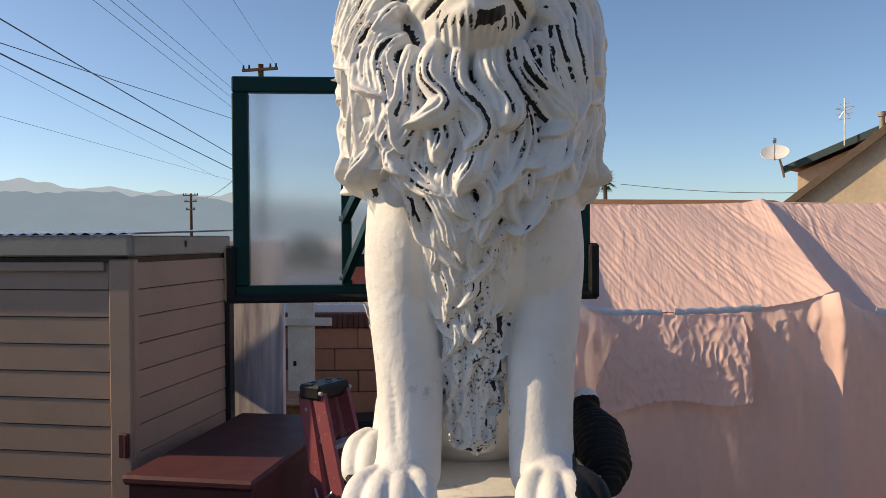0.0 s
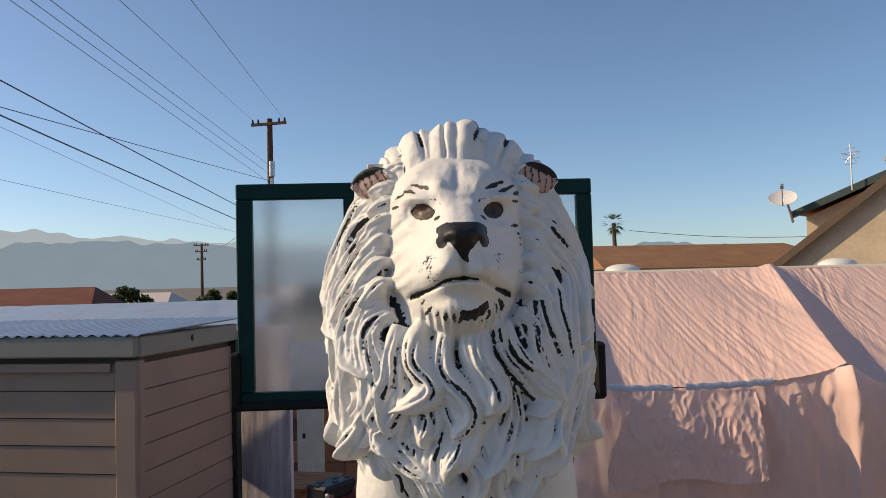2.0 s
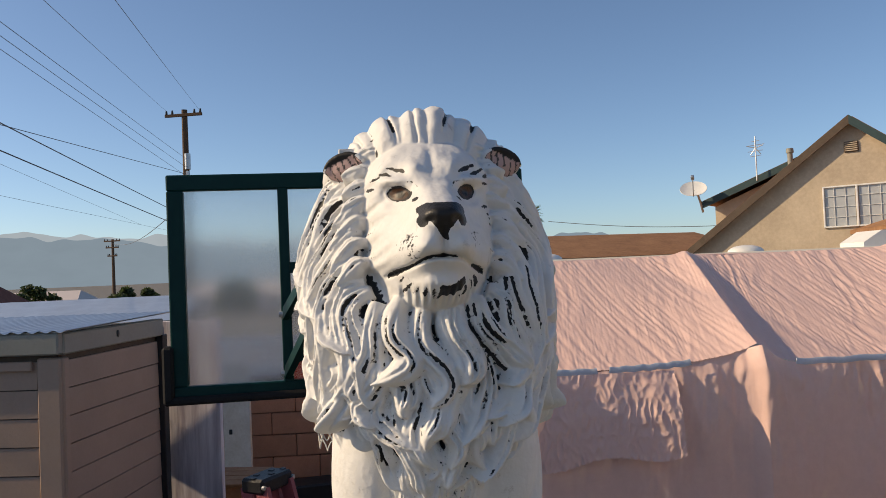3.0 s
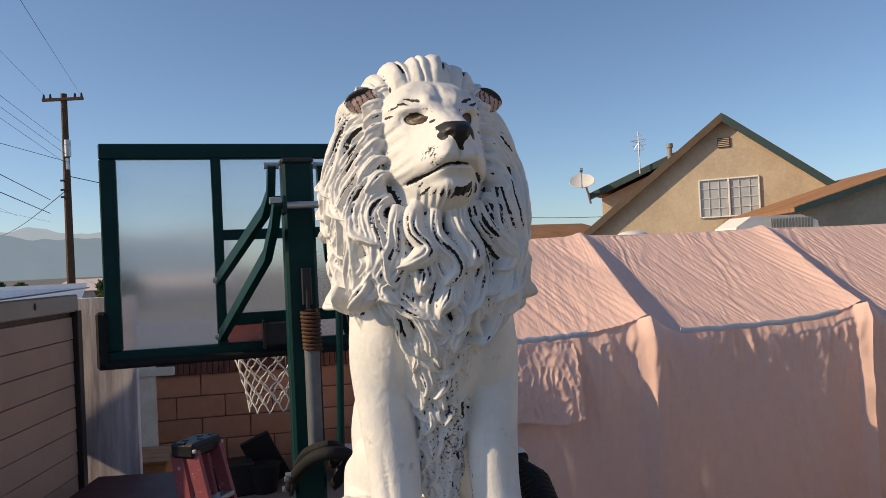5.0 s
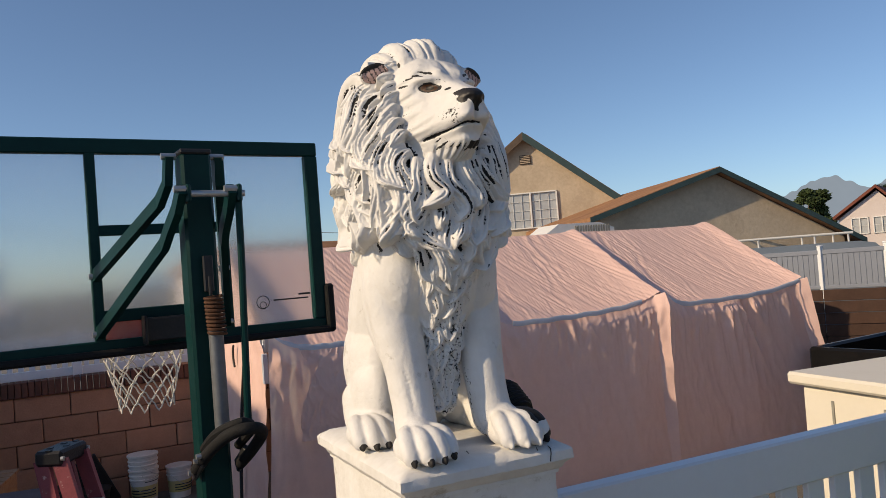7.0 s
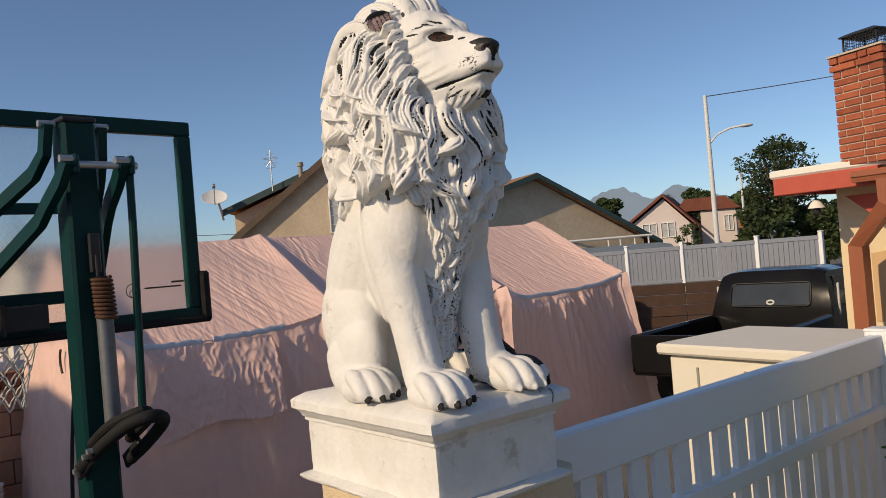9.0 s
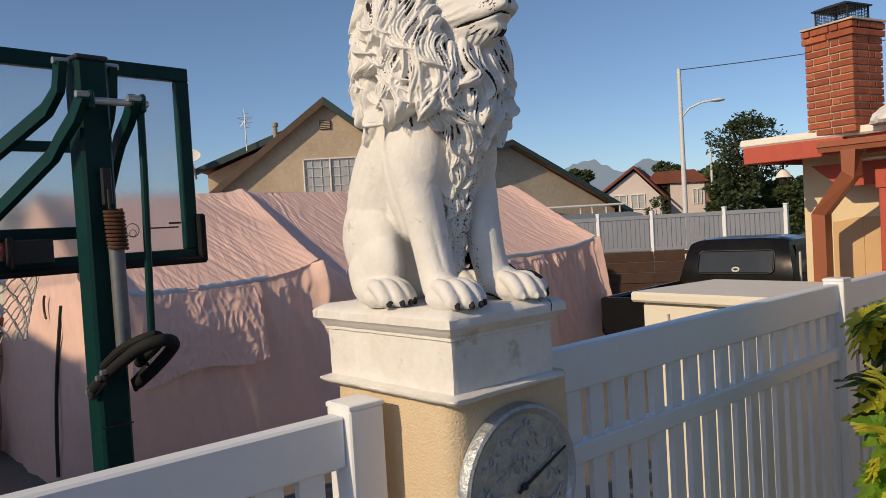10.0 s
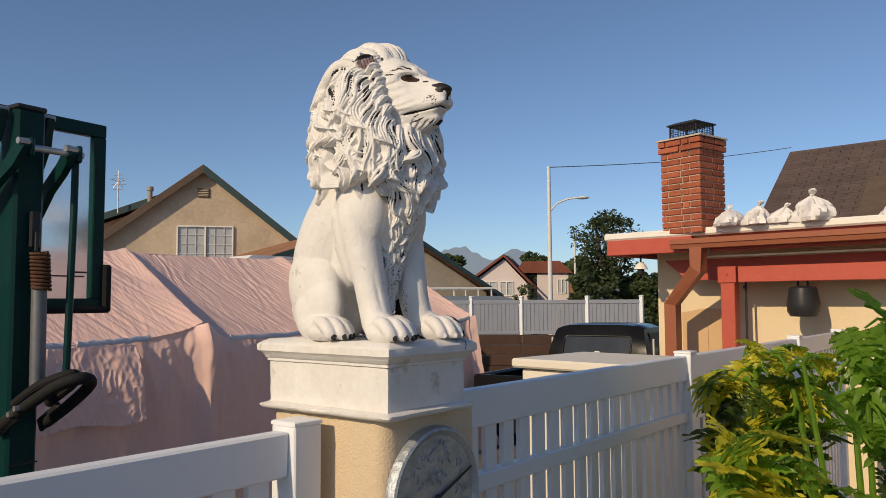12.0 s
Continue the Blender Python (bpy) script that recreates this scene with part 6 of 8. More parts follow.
for k in range(5):
    for s in (-1, 1):
        b.box((0, s * 0.18, CHH + 0.05 + 0.03 * k), (0.34, 0.004, 0.004))
        b.box((s * 0.17, 0, CHH + 0.05 + 0.03 * k), (0.004, 0.36, 0.004))
part("spark_mesh", b, BLACK, chimney)
b = M()
mitred(b, -0.17, 0.17, -0.18, 0.18, [(CHH + 0.185, 0.03), (CHH + 0.20, 0.03), (CHH + 0.235, -0.06)])
part("cap_lid", b, BLACK, chimney, "black sheet metal cap lid")

# sand sacks along the roof edge
rnd = random.Random(5)


def sack(at, s, rz):
    t = thing("sand_sack", at, "white tied sand sack slumped on the roof edge", "sandbag", rz, group="sacks on the roof")
    b = M()
    seed = rnd.uniform(0, 50)
    lean = rnd.choice((-1, 1)) * rnd.uniform(0.06, 0.15)
    # slumped body, pleats drawn up to a tied neck, and the frayed top above the tie
    prof = [(0.0, -0.02), (0.215, -0.02), (0.222, 0.02), (0.212, 0.06), (0.192, 0.10), (0.160, 0.145), (0.116, 0.185), (0.058, 0.222), (0.022, 0.244), (0.018, 0.256), (0.036, 0.272), (0.042, 0.294), (0.026, 0.308), (0.0, 0.300)]
    nu = 36
    vs = []
    for k, (r, z) in enumerate(prof):
        for i in range(nu):
            w = 2 * math.pi * i / nu
            c = Vector((math.cos(w), math.sin(w), 0))
            pl = 1 + 0.10 * math.sin(w * 7 + seed + 4 * noise.noise((c.x * 1.5 + seed, c.y * 1.5, z * 6))) * (0.3 if z < 0.08 else 1.0) + 0.55 * noise.noise((c.x * 1.3 + seed, c.y * 1.3, z * 4)) + 0.30 * noise.noise((c.x * 4 + seed, c.y * 4, z * 14))
            vs.append((s * (r * pl * c.x * 1.05 + lean * (z / 0.25) ** 2), s * r * pl * c.y * 0.85, s * z * (1 + 0.12 * noise.noise((c.x + seed, c.y, 5)))))
    fs = [(k * nu + i, k * nu + (i + 1) % nu, (k + 1) * nu + (i + 1) % nu, (k + 1) * nu + i) for k in range(len(prof) - 1) for i in range(nu)]
    b.add(vs, fs, True)
    part("bag", b, SACK, t)
    b = M()
    b.tube([(s * lean + 0.024 * s * math.cos(a), 0.021 * s * math.sin(a), 0.251 * s) for a in [2 * math.pi * k / 12 for k in range(13)]], 0.005, 6)
    part("tie_cord", b, CORD, t)


for y, s, rz in ((2.44, 0.80, 10), (2.15, 0.76, 40), (1.90, 0.62, 80), (1.58, 1.02, 20), (0.82, 0.55, 5), (0.32, 0.85, 60)):
    sack((7.16 + 0.05 * s, y, EZ - HG + 0.12), s, rz)

# shingled roof behind
b = M()
rows, cols = 30, 34
back = thing("shingle_roof", (9.1, 1.78, EZ - HG + 0.12), "steep grey-brown shingled roof behind the flat roof", "roof", rz=-4.5)
vs = [(0, 1.0, 0), (1.7, 1.0, 1.40), (1.7, -9, 1.40), (0, -9, 0), (1.7, 1.0, 0), (1.7, -9, 0)]
b.add(vs, [(0, 1, 2, 3), (0, 4, 1), (3, 2, 5), (1, 4, 5, 2), (0, 3, 5, 4)])
part("slope", b, SHINGLE_GREY, back)
for r in range(rows):
    b = M()
    for c in range(cols):
        y0 = 1.03 - c * 0.30 - (0.15 if r % 2 else 0)
        y1 = y0 - 0.292
        if c == 0:
            y0 = 1.03
        t = r / rows
        x, z = 1.7 * t, 1.40 * t
        b.box((0, 0, 0), (0.080, y0 - y1, 0.010 + 0.004 * rnd.random()), pose(x + 0.030, (y0 + y1) / 2, z + 0.036, 0, -37, 0))
    part("shingle_course", b, SHINGLE_GREY, back)
b = M()
b.grid(lambda u, v: (0.0 + 0.85 * v, -0.25 - 5.0 * u, 0.09 + 0.70 * v + 0.012 * noise.noise((u * 14, v * 4, 0)) - 0.05 * math.sin(u * 3.1) * (1 - v)), 40, 10)
part("tarp", b, BROWN_TRIM, back, "brown tarp over the roof")

# ---- ivory cabinet beside the fence ----
cabinet = thing("resin_cabinet", (2.68, 1.72, GROUND), "ivory resin storage cabinet with flat overhanging lid", "cabinet", rz=-5)
b = M()
b.box((0, 0, (1.32 - GROUND) / 2), (0.70, 0.74, 1.32 - GROUND), ch=0.012)
part("body", b, CHEST_WHITE, cabinet)
b = M()
b.box((0, 0, 1.355 - GROUND), (0.78, 0.84, 0.055), ch=0.012)
part("lid", b, CHEST_WHITE, cabinet)
b = M()
for y in (-0.12, -0.06, 0.2):
    b = M()
    b.box((-0.353, y, 1.22 - GROUND), (0.006, 0.012, 0.10))
    part("moulded_slot", b, SHED_TRIM, cabinet)

# ---- leafy plant with deeply lobed leaves ----
def lobed_leaf(size, seed, curl=0.5):
    """A long leaf: a curved midrib with pairs of deep pointed lobes, their edges waved and toothed."""
    r = random.Random(seed)
    b = M()

    def rib(t):
        return Vector((size * 1.25 * t, 0.05 * size * math.sin(3 * t + seed), size * (0.16 * t - curl * 0.75 * t * t)))

    def lobe(base, d, ln, wide):
        side = Vector((-d.y, d.x, 0)).normalized()
        steps = 6
        mid, lft, rgt = [], [], []
        ph = r.uniform(0, 6)
        for i in range(steps + 1):
            t = i / steps
            w = wide * (0.55 + 0.75 * math.sin(min(1, 0.15 + t) * math.pi)) * (1.25 if i % 2 else 0.80)
            if i == steps:
                w = 0.002 * size
            c = base + d * (ln * t) + Vector((0, 0, -0.30 * curl * ln * t * t + 0.05 * ln * math.sin(5 * t + ph)))
            up = Vector((0, 0, wide * r.uniform(0.15, 0.75)))
            mid.append(c)
            lft.append(c + side * w + up)
            rgt.append(c - side * w + up)
        n = steps + 1
        fs = []
        for i in range(steps):
            fs += [(i, i + 1, n + i + 1, n + i), (2 * n + i, 2 * n + i + 1, i + 1, i)]
        b.add(mid + lft + rgt, fs, True)

    pairs = 5
    for k in range(pairs):
        t = 0.16 + 0.70 * k / pairs
        ln = size * (0.34 + 0.34 * math.sin(math.pi * (0.18 + 0.62 * t))) * r.uniform(0.85, 1.1)
        for sg in (1, -1):
            a = radians(lerp(95, 38, t)) * sg
            lobe(rib(t), Vector((math.cos(a), math.sin(a), 0.10)), ln, size * 0.095)
    lobe(rib(0.78), Vector((1, 0, -0.25 * curl)), size * 0.55, size * 0.105)
    # the blade along the midrib that joins the lobes
    n = 10
    pts = [rib(0.05 + 0.85 * i / n) for i in range(n + 1)]
    wd = [size * 0.115 * math.sin(math.pi * (0.12 + 0.80 * i / n)) for i in range(n + 1)]
    vs = [p for p in pts] + [p + Vector((0, w, w * 0.35)) for p, w in zip(pts, wd)] + [p + Vector((0, -w, w * 0.35)) for p, w in zip(pts, wd)]
    m = n + 1
    fs = []
    for i in range(n):
        fs += [(i, i + 1, m + i + 1, m + i), (2 * m + i, 2 * m + i + 1, i + 1, i)]
    return b.add(vs, fs, True)


LEAVES = {}
for nm, mt in (("green", LEAF), ("yellow", LEAF_YELLOW), ("dark", LEAF_DARK)):
    LEAVES[nm] = [lobed_leaf(1.0, 11 * k + len(nm), 0.35 + 0.3 * k).mesh("leaf", mt) for k in range(4)]


def leafy_plant(name, at, stems, label, seed):
    t = thing(name, at, label, "plant")
    r = random.Random(seed)
    b = M()
    leaf_at = []
    for (tx, ty, tz, size, tone, count) in stems:
        tip = Vector((tx, ty, tz))
        pts = [Vector((tip.x * 0.2, tip.y * 0.2, 0)), tip * 0.5 + Vector((0, 0, 0.15)), tip]
        line = [pts[0].lerp(pts[1], k / 4).lerp(pts[1].lerp(pts[2], k / 4), k / 4) for k in range(5)]
        b.tube(line, [0.022, 0.019, 0.016, 0.013, 0.010], 7)
        for k in range(max(4, round(count * 0.95))):
            base = tip + Vector((r.uniform(-1, 1), r.uniform(-1, 1), r.uniform(-1, 0.7))) * size * 0.75
            b.tube([tip, tip.lerp(base, 0.5) + Vector((0, 0, 0.03)), base], [0.008, 0.007, 0.005], 6)
            leaf_at.append((base, size * r.uniform(0.6, 1.05), tone if r.random() < 0.8 else "yellow" if tone == "dark" else "green", r))
    part("stem", b, LEAF, t)
    for base, size, tone, r in leaf_at:
        out = Vector((base.x, base.y, 0)) + Vector((-0.25, -0.35, 0))
        yaw = math.degrees(math.atan2(out.y, out.x)) + r.uniform(-60, 60)
        m = pose(*base, 0, 0, yaw) @ pose(0, 0, 0, r.uniform(-50, 50), r.uniform(-25, 60), 0) @ Matrix.Diagonal((size, size, size, 1))
        part("leaf", r.choice(LEAVES[tone]), None, t, m=m)
    return t


leafy_plant("lobed_leaf_plant", (2.32, 0.58, GROUND), [
    (-0.12, 0.22, 1.74, 0.17, "dark", 14), (0.02, 0.18, 1.58, 0.19, "dark", 10), (-0.10, 0.15, 1.80, 0.12, "yellow", 5), (-0.05, 0.20, 1.38, 0.21, "dark", 12), (-0.14, 0.10, 1.50, 0.17, "dark", 14), (-0.18, 0.05, 1.30, 0.17, "dark", 8), (-0.10, 0.18, 1.22, 0.21, "dark", 8), (0.0, 0.2, 1.88, 0.11, "yellow", 6), (0.12, 0.05, 1.84, 0.13, "yellow", 5),
], "tall plant with dark lobed leaves at the fence", 2)
leafy_plant("lobed_leaf_plant", (1.78, 0.16, GROUND), [
    (0.35, 0.15, 1.90, 0.22, "green", 14), (0.30, -0.10, 1.98, 0.23, "green", 14), (0.45, 0.0, 2.02, 0.20, "green", 10), (0.15, 0.05, 1.72, 0.20, "green", 14),
    (0.10, -0.20, 1.77, 0.22, "green", 14), (0.05, -0.30, 1.92, 0.22, "green", 12), (0.2, -0.38, 2.12, 0.23, "green", 12), (0.3, 0.32, 1.84, 0.13, "yellow", 6), (0.25, -0.1, 1.5, 0.2, "dark", 12), (0.1, -0.3, 1.55, 0.2, "dark", 12), (0.38, 0.40, 1.80, 0.15, "green", 9), (0.34, 0.36, 1.62, 0.16, "green", 8),
], "large plant with glossy green deeply lobed leaves", 9)
leafy_plant("lobed_leaf_plant", (1.46, 0.50, GROUND), [
    (0.0, 0.05, 1.54, 0.16, "yellow", 12), (-0.05, 0.10, 1.42, 0.16, "yellow", 10), (0.12, -0.08, 1.48, 0.15, "yellow", 10), (0.15, -0.1, 1.32, 0.17, "green", 10), (0.1, 0.1, 1.25, 0.17, "green", 10),
], "low plant with yellowing lobed leaves", 4)

# ---- neighbour's house with two gables ----
nb = thing("gabled_house", (12.9, 20.8, GROUND), "tan stucco house with steep gable, lower wing and shingled roofs", "house", rz=-38)
NG = -GROUND


def gable_block(parent, x0, x1, eave_l, eave_r, peak_x, peak_z, depth, y0=0.0, over=0.35, trim=GREEN_TRIM, roof_mat=SHINGLE, over_front=0.25):
    """A block whose front (y = y0) is a gable; heights over the ground of the scene's zero."""
    poly = [(x0, 0), (x1, 0), (x1, eave_r + NG), (peak_x, peak_z + NG), (x0, eave_l + NG)]
    b = M()
    b.prism(poly, depth, pose(0, y0, 0))
    part("wall", b, HOUSE_WALL, parent)
    for xa, za in ((x0, eave_l), (x1, eave_r)):
        d = Vector((xa - peak_x, 0, za - peak_z)).normalized()
        nrm = Vector((-d.z, 0, d.x)) if d.x > 0 else Vector((d.z, 0, -d.x))
        top = Vector((peak_x, 0, peak_z + NG))
        low = Vector((xa, 0, za + NG)) + d * over
        b = M()
        q = [top, low, low + nrm * 0.14, top + nrm * 0.14]
        if nrm.z < 0:
            q = [top, low, low - nrm * 0.14, top - nrm * 0.14]
        vs = [p + Vector((0, y0 - over_front, 0)) for p in q] + [p + Vector((0, y0 + depth + 0.2, 0)) for p in q]
        b.add(vs, [(0, 1, 2, 3), (7, 6, 5, 4), (0, 4, 5, 1), (1, 5, 6, 2), (2, 6, 7, 3), (3, 7, 4, 0)])
        slope = part("roof", b, roof_mat, parent)
        b = M()
        q2 = [top + Vector((0, 0, 0.16)), low + Vector((0, 0, 0.16)), low - Vector((0, 0, 0.10)), top - Vector((0, 0, 0.10))]
        vs = [p + Vector((0, y0 - over_front - 0.05, 0)) for p in q2] + [p + Vector((0, y0 - over_front - 0.004, 0)) for p in q2]
        b.add(vs, [(0, 1, 2, 3), (7, 6, 5, 4), (0, 4, 5, 1), (1, 5, 6, 2), (2, 6, 7, 3), (3, 7, 4, 0)])
        part("rake_board", b, trim if xa < peak_x else GREEN_TRIM, slope)


gable_block(nb, -4.9, 3.1, 2.25, 3.45, -0.05, 5.95, 7.5, trim=BROWN_TRIM)
# upper storey behind, to its left
b = M()
b.prism([(-4.1, 0), (-1.0, 0), (-1.0, 5.15 + NG), (-4.1, 3.9 + NG)], 6.0, pose(0, 0.9, 0))
part("wall", b, HOUSE_WALL, nb)
b = M()
b.prism([(-4.35, 3.98 + NG), (-0.5, 5.45 + NG), (-0.5, 5.58 + NG), (-4.35, 4.11 + NG)], 6.5, pose(0, 0.5, 0))
part("roof", b, SHINGLE, nb)
b = M()
b.prism([(-4.38, 3.86 + NG), (-0.5, 5.36 + NG), (-0.5, 5.56 + NG), (-4.38, 4.08 + NG)], 0.05, pose(0, 0.44, 0))
part("rake_board", b, GREEN_TRIM, nb)


def house_window(parent, cx, cz, w, h, y, cols=2, bars=(2, 3)):
    win = new("window")
    win.parent = parent
    win.matrix_basis = pose(cx, y, cz + NG)
    b = M()
    t = 0.045
    for c, s in (((0, 0, h / 2 - t / 2), (w, 0.08, t)), ((0, 0, -h / 2 + t / 2), (w, 0.08, t)), ((-w / 2 + t / 2, 0, 0), (t, 0.08, h)), ((w / 2 - t / 2, 0, 0), (t, 0.08, h)), ((0, -0.01, 0), (0.055, 0.07, h))):
        b.box(c, s, ch=0.008)
    part("window_frame", b, WHITE_TRIM, win)
    b = M()
    for k in range(cols):
        x0 = -w / 2 + k * w / cols
        for i in range(1, bars[0] + 1):
            b.box((x0 + w / cols * i / (bars[0] + 1), 0.005, 0), (0.012, 0.02, h - 0.1))
        for j in range(1, bars[1] + 1):
            b.box((x0 + w / cols / 2, 0.005, -h / 2 + h * j / (bars[1] + 1)), (w / cols - 0.08, 0.02, 0.012))
    part("muntin", b, WHITE_TRIM, win)
    for k in range(cols):
        b = M()
        b.box((-w / 2 + (k + 0.5) * w / cols, 0.03, 0), (w / cols - 0.1, 0.012, h - 0.1))
        part("pane", b, WINDOW_GLASS, win)
    return win


house_window(nb, 0.03, 3.58, 1.74, 1.18, -0.03)
b = M()
b.box((-0.05, -0.02, 5.24 + NG), (0.36, 0.05, 0.30), ch=0.01)
vent = part("gable_vent", b, BROWN_TRIM, nb)
for k in range(5):
    b = M()
    b.box((-0.05, -0.05, 5.13 + NG + 0.055 * k), (0.32, 0.03, 0.025), ch=0.003)
    part("vent_slat", b, HOUSE_WALL, vent)
# lower wing
wing = thing("low_wing", (13.8, 13.72, GROUND), "low tan stucco wing with orange-brown shingles and dark green eaves", "house", rz=-19)
b = M()
b.prism([(-3.0, 0), (3.3, 0), (3.3, 1.99 + NG), (0, 3.77 + NG), (-3.0, 2.88 + NG)], 8.8, pose(0, 0, 0))
part("wall", b, HOUSE_WALL, wing)


def roof_slab(parent, p0, p1, depth, over=0.30, thick=0.10):
    """A sloping slab of roof from p0 down to p1 (x, height), with its rake board."""
    a, c = Vector((p0[0], 0, p0[1] + NG)), Vector((p1[0], 0, p1[1] + NG))
    up = Vector((0, 0, thick))

    def slab(q, y0, y1, m, name, on):
        vs = [v + Vector((0, y0, 0)) for v in q] + [v + Vector((0, y1, 0)) for v in q]
        b = M()
        b.add(vs, [(0, 1, 2, 3), (7, 6, 5, 4), (0, 4, 5, 1), (1, 5, 6, 2), (2, 6, 7, 3), (3, 7, 4, 0)])
        return part(name, b, m, on)

    roof = slab([a, c, c + up, a + up], -over, depth, SHINGLE, "roof", parent)
    slab([a - up * 0.35, c - up * 0.35, c + up * 0.95, a + up * 0.95], -over - 0.05, -over - 0.004, GREEN_TRIM, "rake_board", roof)
    # courses of shingle
    n = max(3, round((c - a).length / 0.16))
    for k in range(n):
        q = a.lerp(c, (k + 0.5) / n) + up + Vector((0, depth / 2 - over / 2, 0))
        b = M()
        b.box((0, 0, 0), ((c - a).length / n * 1.05, depth + over, 0.016), Matrix.Translation(q) @ (c - a).to_track_quat("X", "Z").to_matrix().to_4x4() @ pose(0, 0, 0, 0, 3, 0))
        part("shingle_course", b, SHINGLE, roof)


roof_slab(wing, (0, 3.80), (-3.34, 2.78), 9.0)
roof_slab(wing, (0, 3.80), (3.67, 1.82), 9.0)
# satellite dish, antenna, vent pipe
dish = thing("satellite_dish", (9.55, 23.6, 3.95), "white oval satellite dish on a bent mast at the eave", "satellite dish", rz=25)
b = M()
n = 28
aim = Matrix.Translation((-0.30, -0.05, 0.52)) @ Vector((-0.50, -0.45, 0.62)).to_track_quat("Z", "Y").to_matrix().to_4x4()
prof = [(0.02, -0.085), (0.16, -0.070), (0.28, -0.035), (0.36, 0.0), (0.365, -0.012), (0.28, -0.050), (0.16, -0.086), (0.02, -0.10)]
vs = [aim @ Vector((1.12 * r * math.cos(2 * math.pi * k / n), 0.92 * r * math.sin(2 * math.pi * k / n), z)) for r, z in prof for k in range(n)]
fs = [(i * n + k, i * n + (k + 1) % n, (i + 1) * n + (k + 1) % n, (i + 1) * n + k) for i in range(len(prof) - 1) for k in range(n)]
b.add(vs, fs, True)
part("reflector", b, WHITE_TRIM, dish)
b = M()
b.tube([aim @ Vector(p) for p in ((0, -0.33, -0.02), (0, -0.36, 0.15), (0, -0.10, 0.50))], 0.018, 8)
b.box((0, 0, 0), (0.10, 0.10, 0.16), aim @ Matrix.Translation((0, -0.08, 0.52)), 0.02)
part("feed_arm", b, STEEL, dish)
b = M()
b.tube([(0.34, 0.2, -0.20), (0.20, 0.15, 0.08), (0.0, 0.06, 0.34), (-0.26, -0.02, 0.44)], 0.035, 8)
b.tube([(0.30, 0.2, 0.10), (0.05, 0.1, 0.28)], 0.022, 8)
part("mast", b, STEEL, dish)
ant = thing("roof_antenna", (10.95, 22.6, 4.55), "thin roof antenna with star finial", "antenna", rz=-38)
b = M()
b.tube([(0, 0, 0), (0, 0, 1.35)], 0.022, 6)
for z, w in ((0.75, 0.16), (0.9, 0.22), (1.08, 0.26), (1.2, 0.12)):
    b.tube([(-w, 0, z), (w, 0, z + 0.02)], 0.009, 5)
for k in range(5):
    a = radians(90 + 72 * k)
    b.tube([(0, 0, 1.0), (0.24 * math.cos(a), 0, 1.0 + 0.24 * math.sin(a))], 0.013, 5)
part("mast", b, STEEL, ant)
b = M()
b.cyl((0, 0, 0), (0, 0, 0.55), 0.075)
b.cyl((0, 0, 0.55), (0, 0, 0.68), 0.11, 0.10)
solo("vent_pipe", b, SHED_TRIM, (11.75, 22.1, 4.75), "metal roof vent pipe with cap", "vent pipe")

# ---- travel trailer behind the tent with roof unit, and a van with a rack ----
rv = thing("travel_trailer", (7.4, 11.4, GROUND), "white travel trailer behind the tent with rooftop cooling unit", "trailer", rz=-6)
b = M()
b.box((-1.8, 0, 1.455), (8.8, 2.1, 2.55), ch=0.10)
part("body", b, CHEST_WHITE, rv)
b = M()
b.box((-1.8, -1.055, 2.64), (8.7, 0.03, 0.10), ch=0.01)
part("roof_trim", b, SHED_TRIM, rv)
for x in (-5.15, -2.2):
    b = M()
    b.ball((x, -0.55, 2.73), (0.26, 0.22, 0.10), 18, 10)
    part("roof_vent", b, WHITE_TRIM, rv, "white domed roof vent")
b = M()
b.prism([(-0.70, 2.46), (0.72, 2.46), (0.68, 2.86), (0.40, 2.965), (-0.42, 2.965), (-0.68, 2.80)], 0.75, pose(0.12, -0.70, 0))
unit = part("roof_unit", b, WHITE_TRIM, rv, "white slatted cooling unit")
for k in range(14):
    b = M()
    b.box((0.02 + 0.052 * k, -0.712, 2.79), (0.022, 0.02, 0.26))
    part("grille_slat", b, SHED_TRIM, unit)
van = thing("panel_van", (14.6, 12.6, GROUND), "blue-grey van with rounded roof and pipe rack", "van", rz=-40)
b = M()
prof = [(-2.2, 0.3), (-2.2, 1.7), (-2.05, 2.1), (-1.75, 2.26), (1.5, 2.26), (1.8, 2.2), (2.05, 1.95), (2.3, 1.4), (2.4, 0.3)]
b.prism(prof, 1.7, pose(0, -0.85, 0))
part("body", b, TRAILER, van)
b = M()
for s in (-0.7, 0.7):
    b.tube([(-1.9, s, 2.46), (1.4, s, 2.46)], 0.028, 8)
for x in (-1.8, -0.6, 0.6, 1.3):
    b.tube([(x, -0.7, 2.26), (x, -0.7, 2.46), (x, 0.7, 2.46), (x, 0.7, 2.26)], 0.022, 6)
part("roof_rack", b, LAMP_STEEL, van)
for x in (-1.4, 1.5):
    for y in (-0.82, 0.82):
        b = M()
        b.cyl((x, y - 0.1, 0.33), (x, y + 0.1, 0.33), 0.33, n=20)
        part("wheel", b, PLASTIC_BLACK, van)

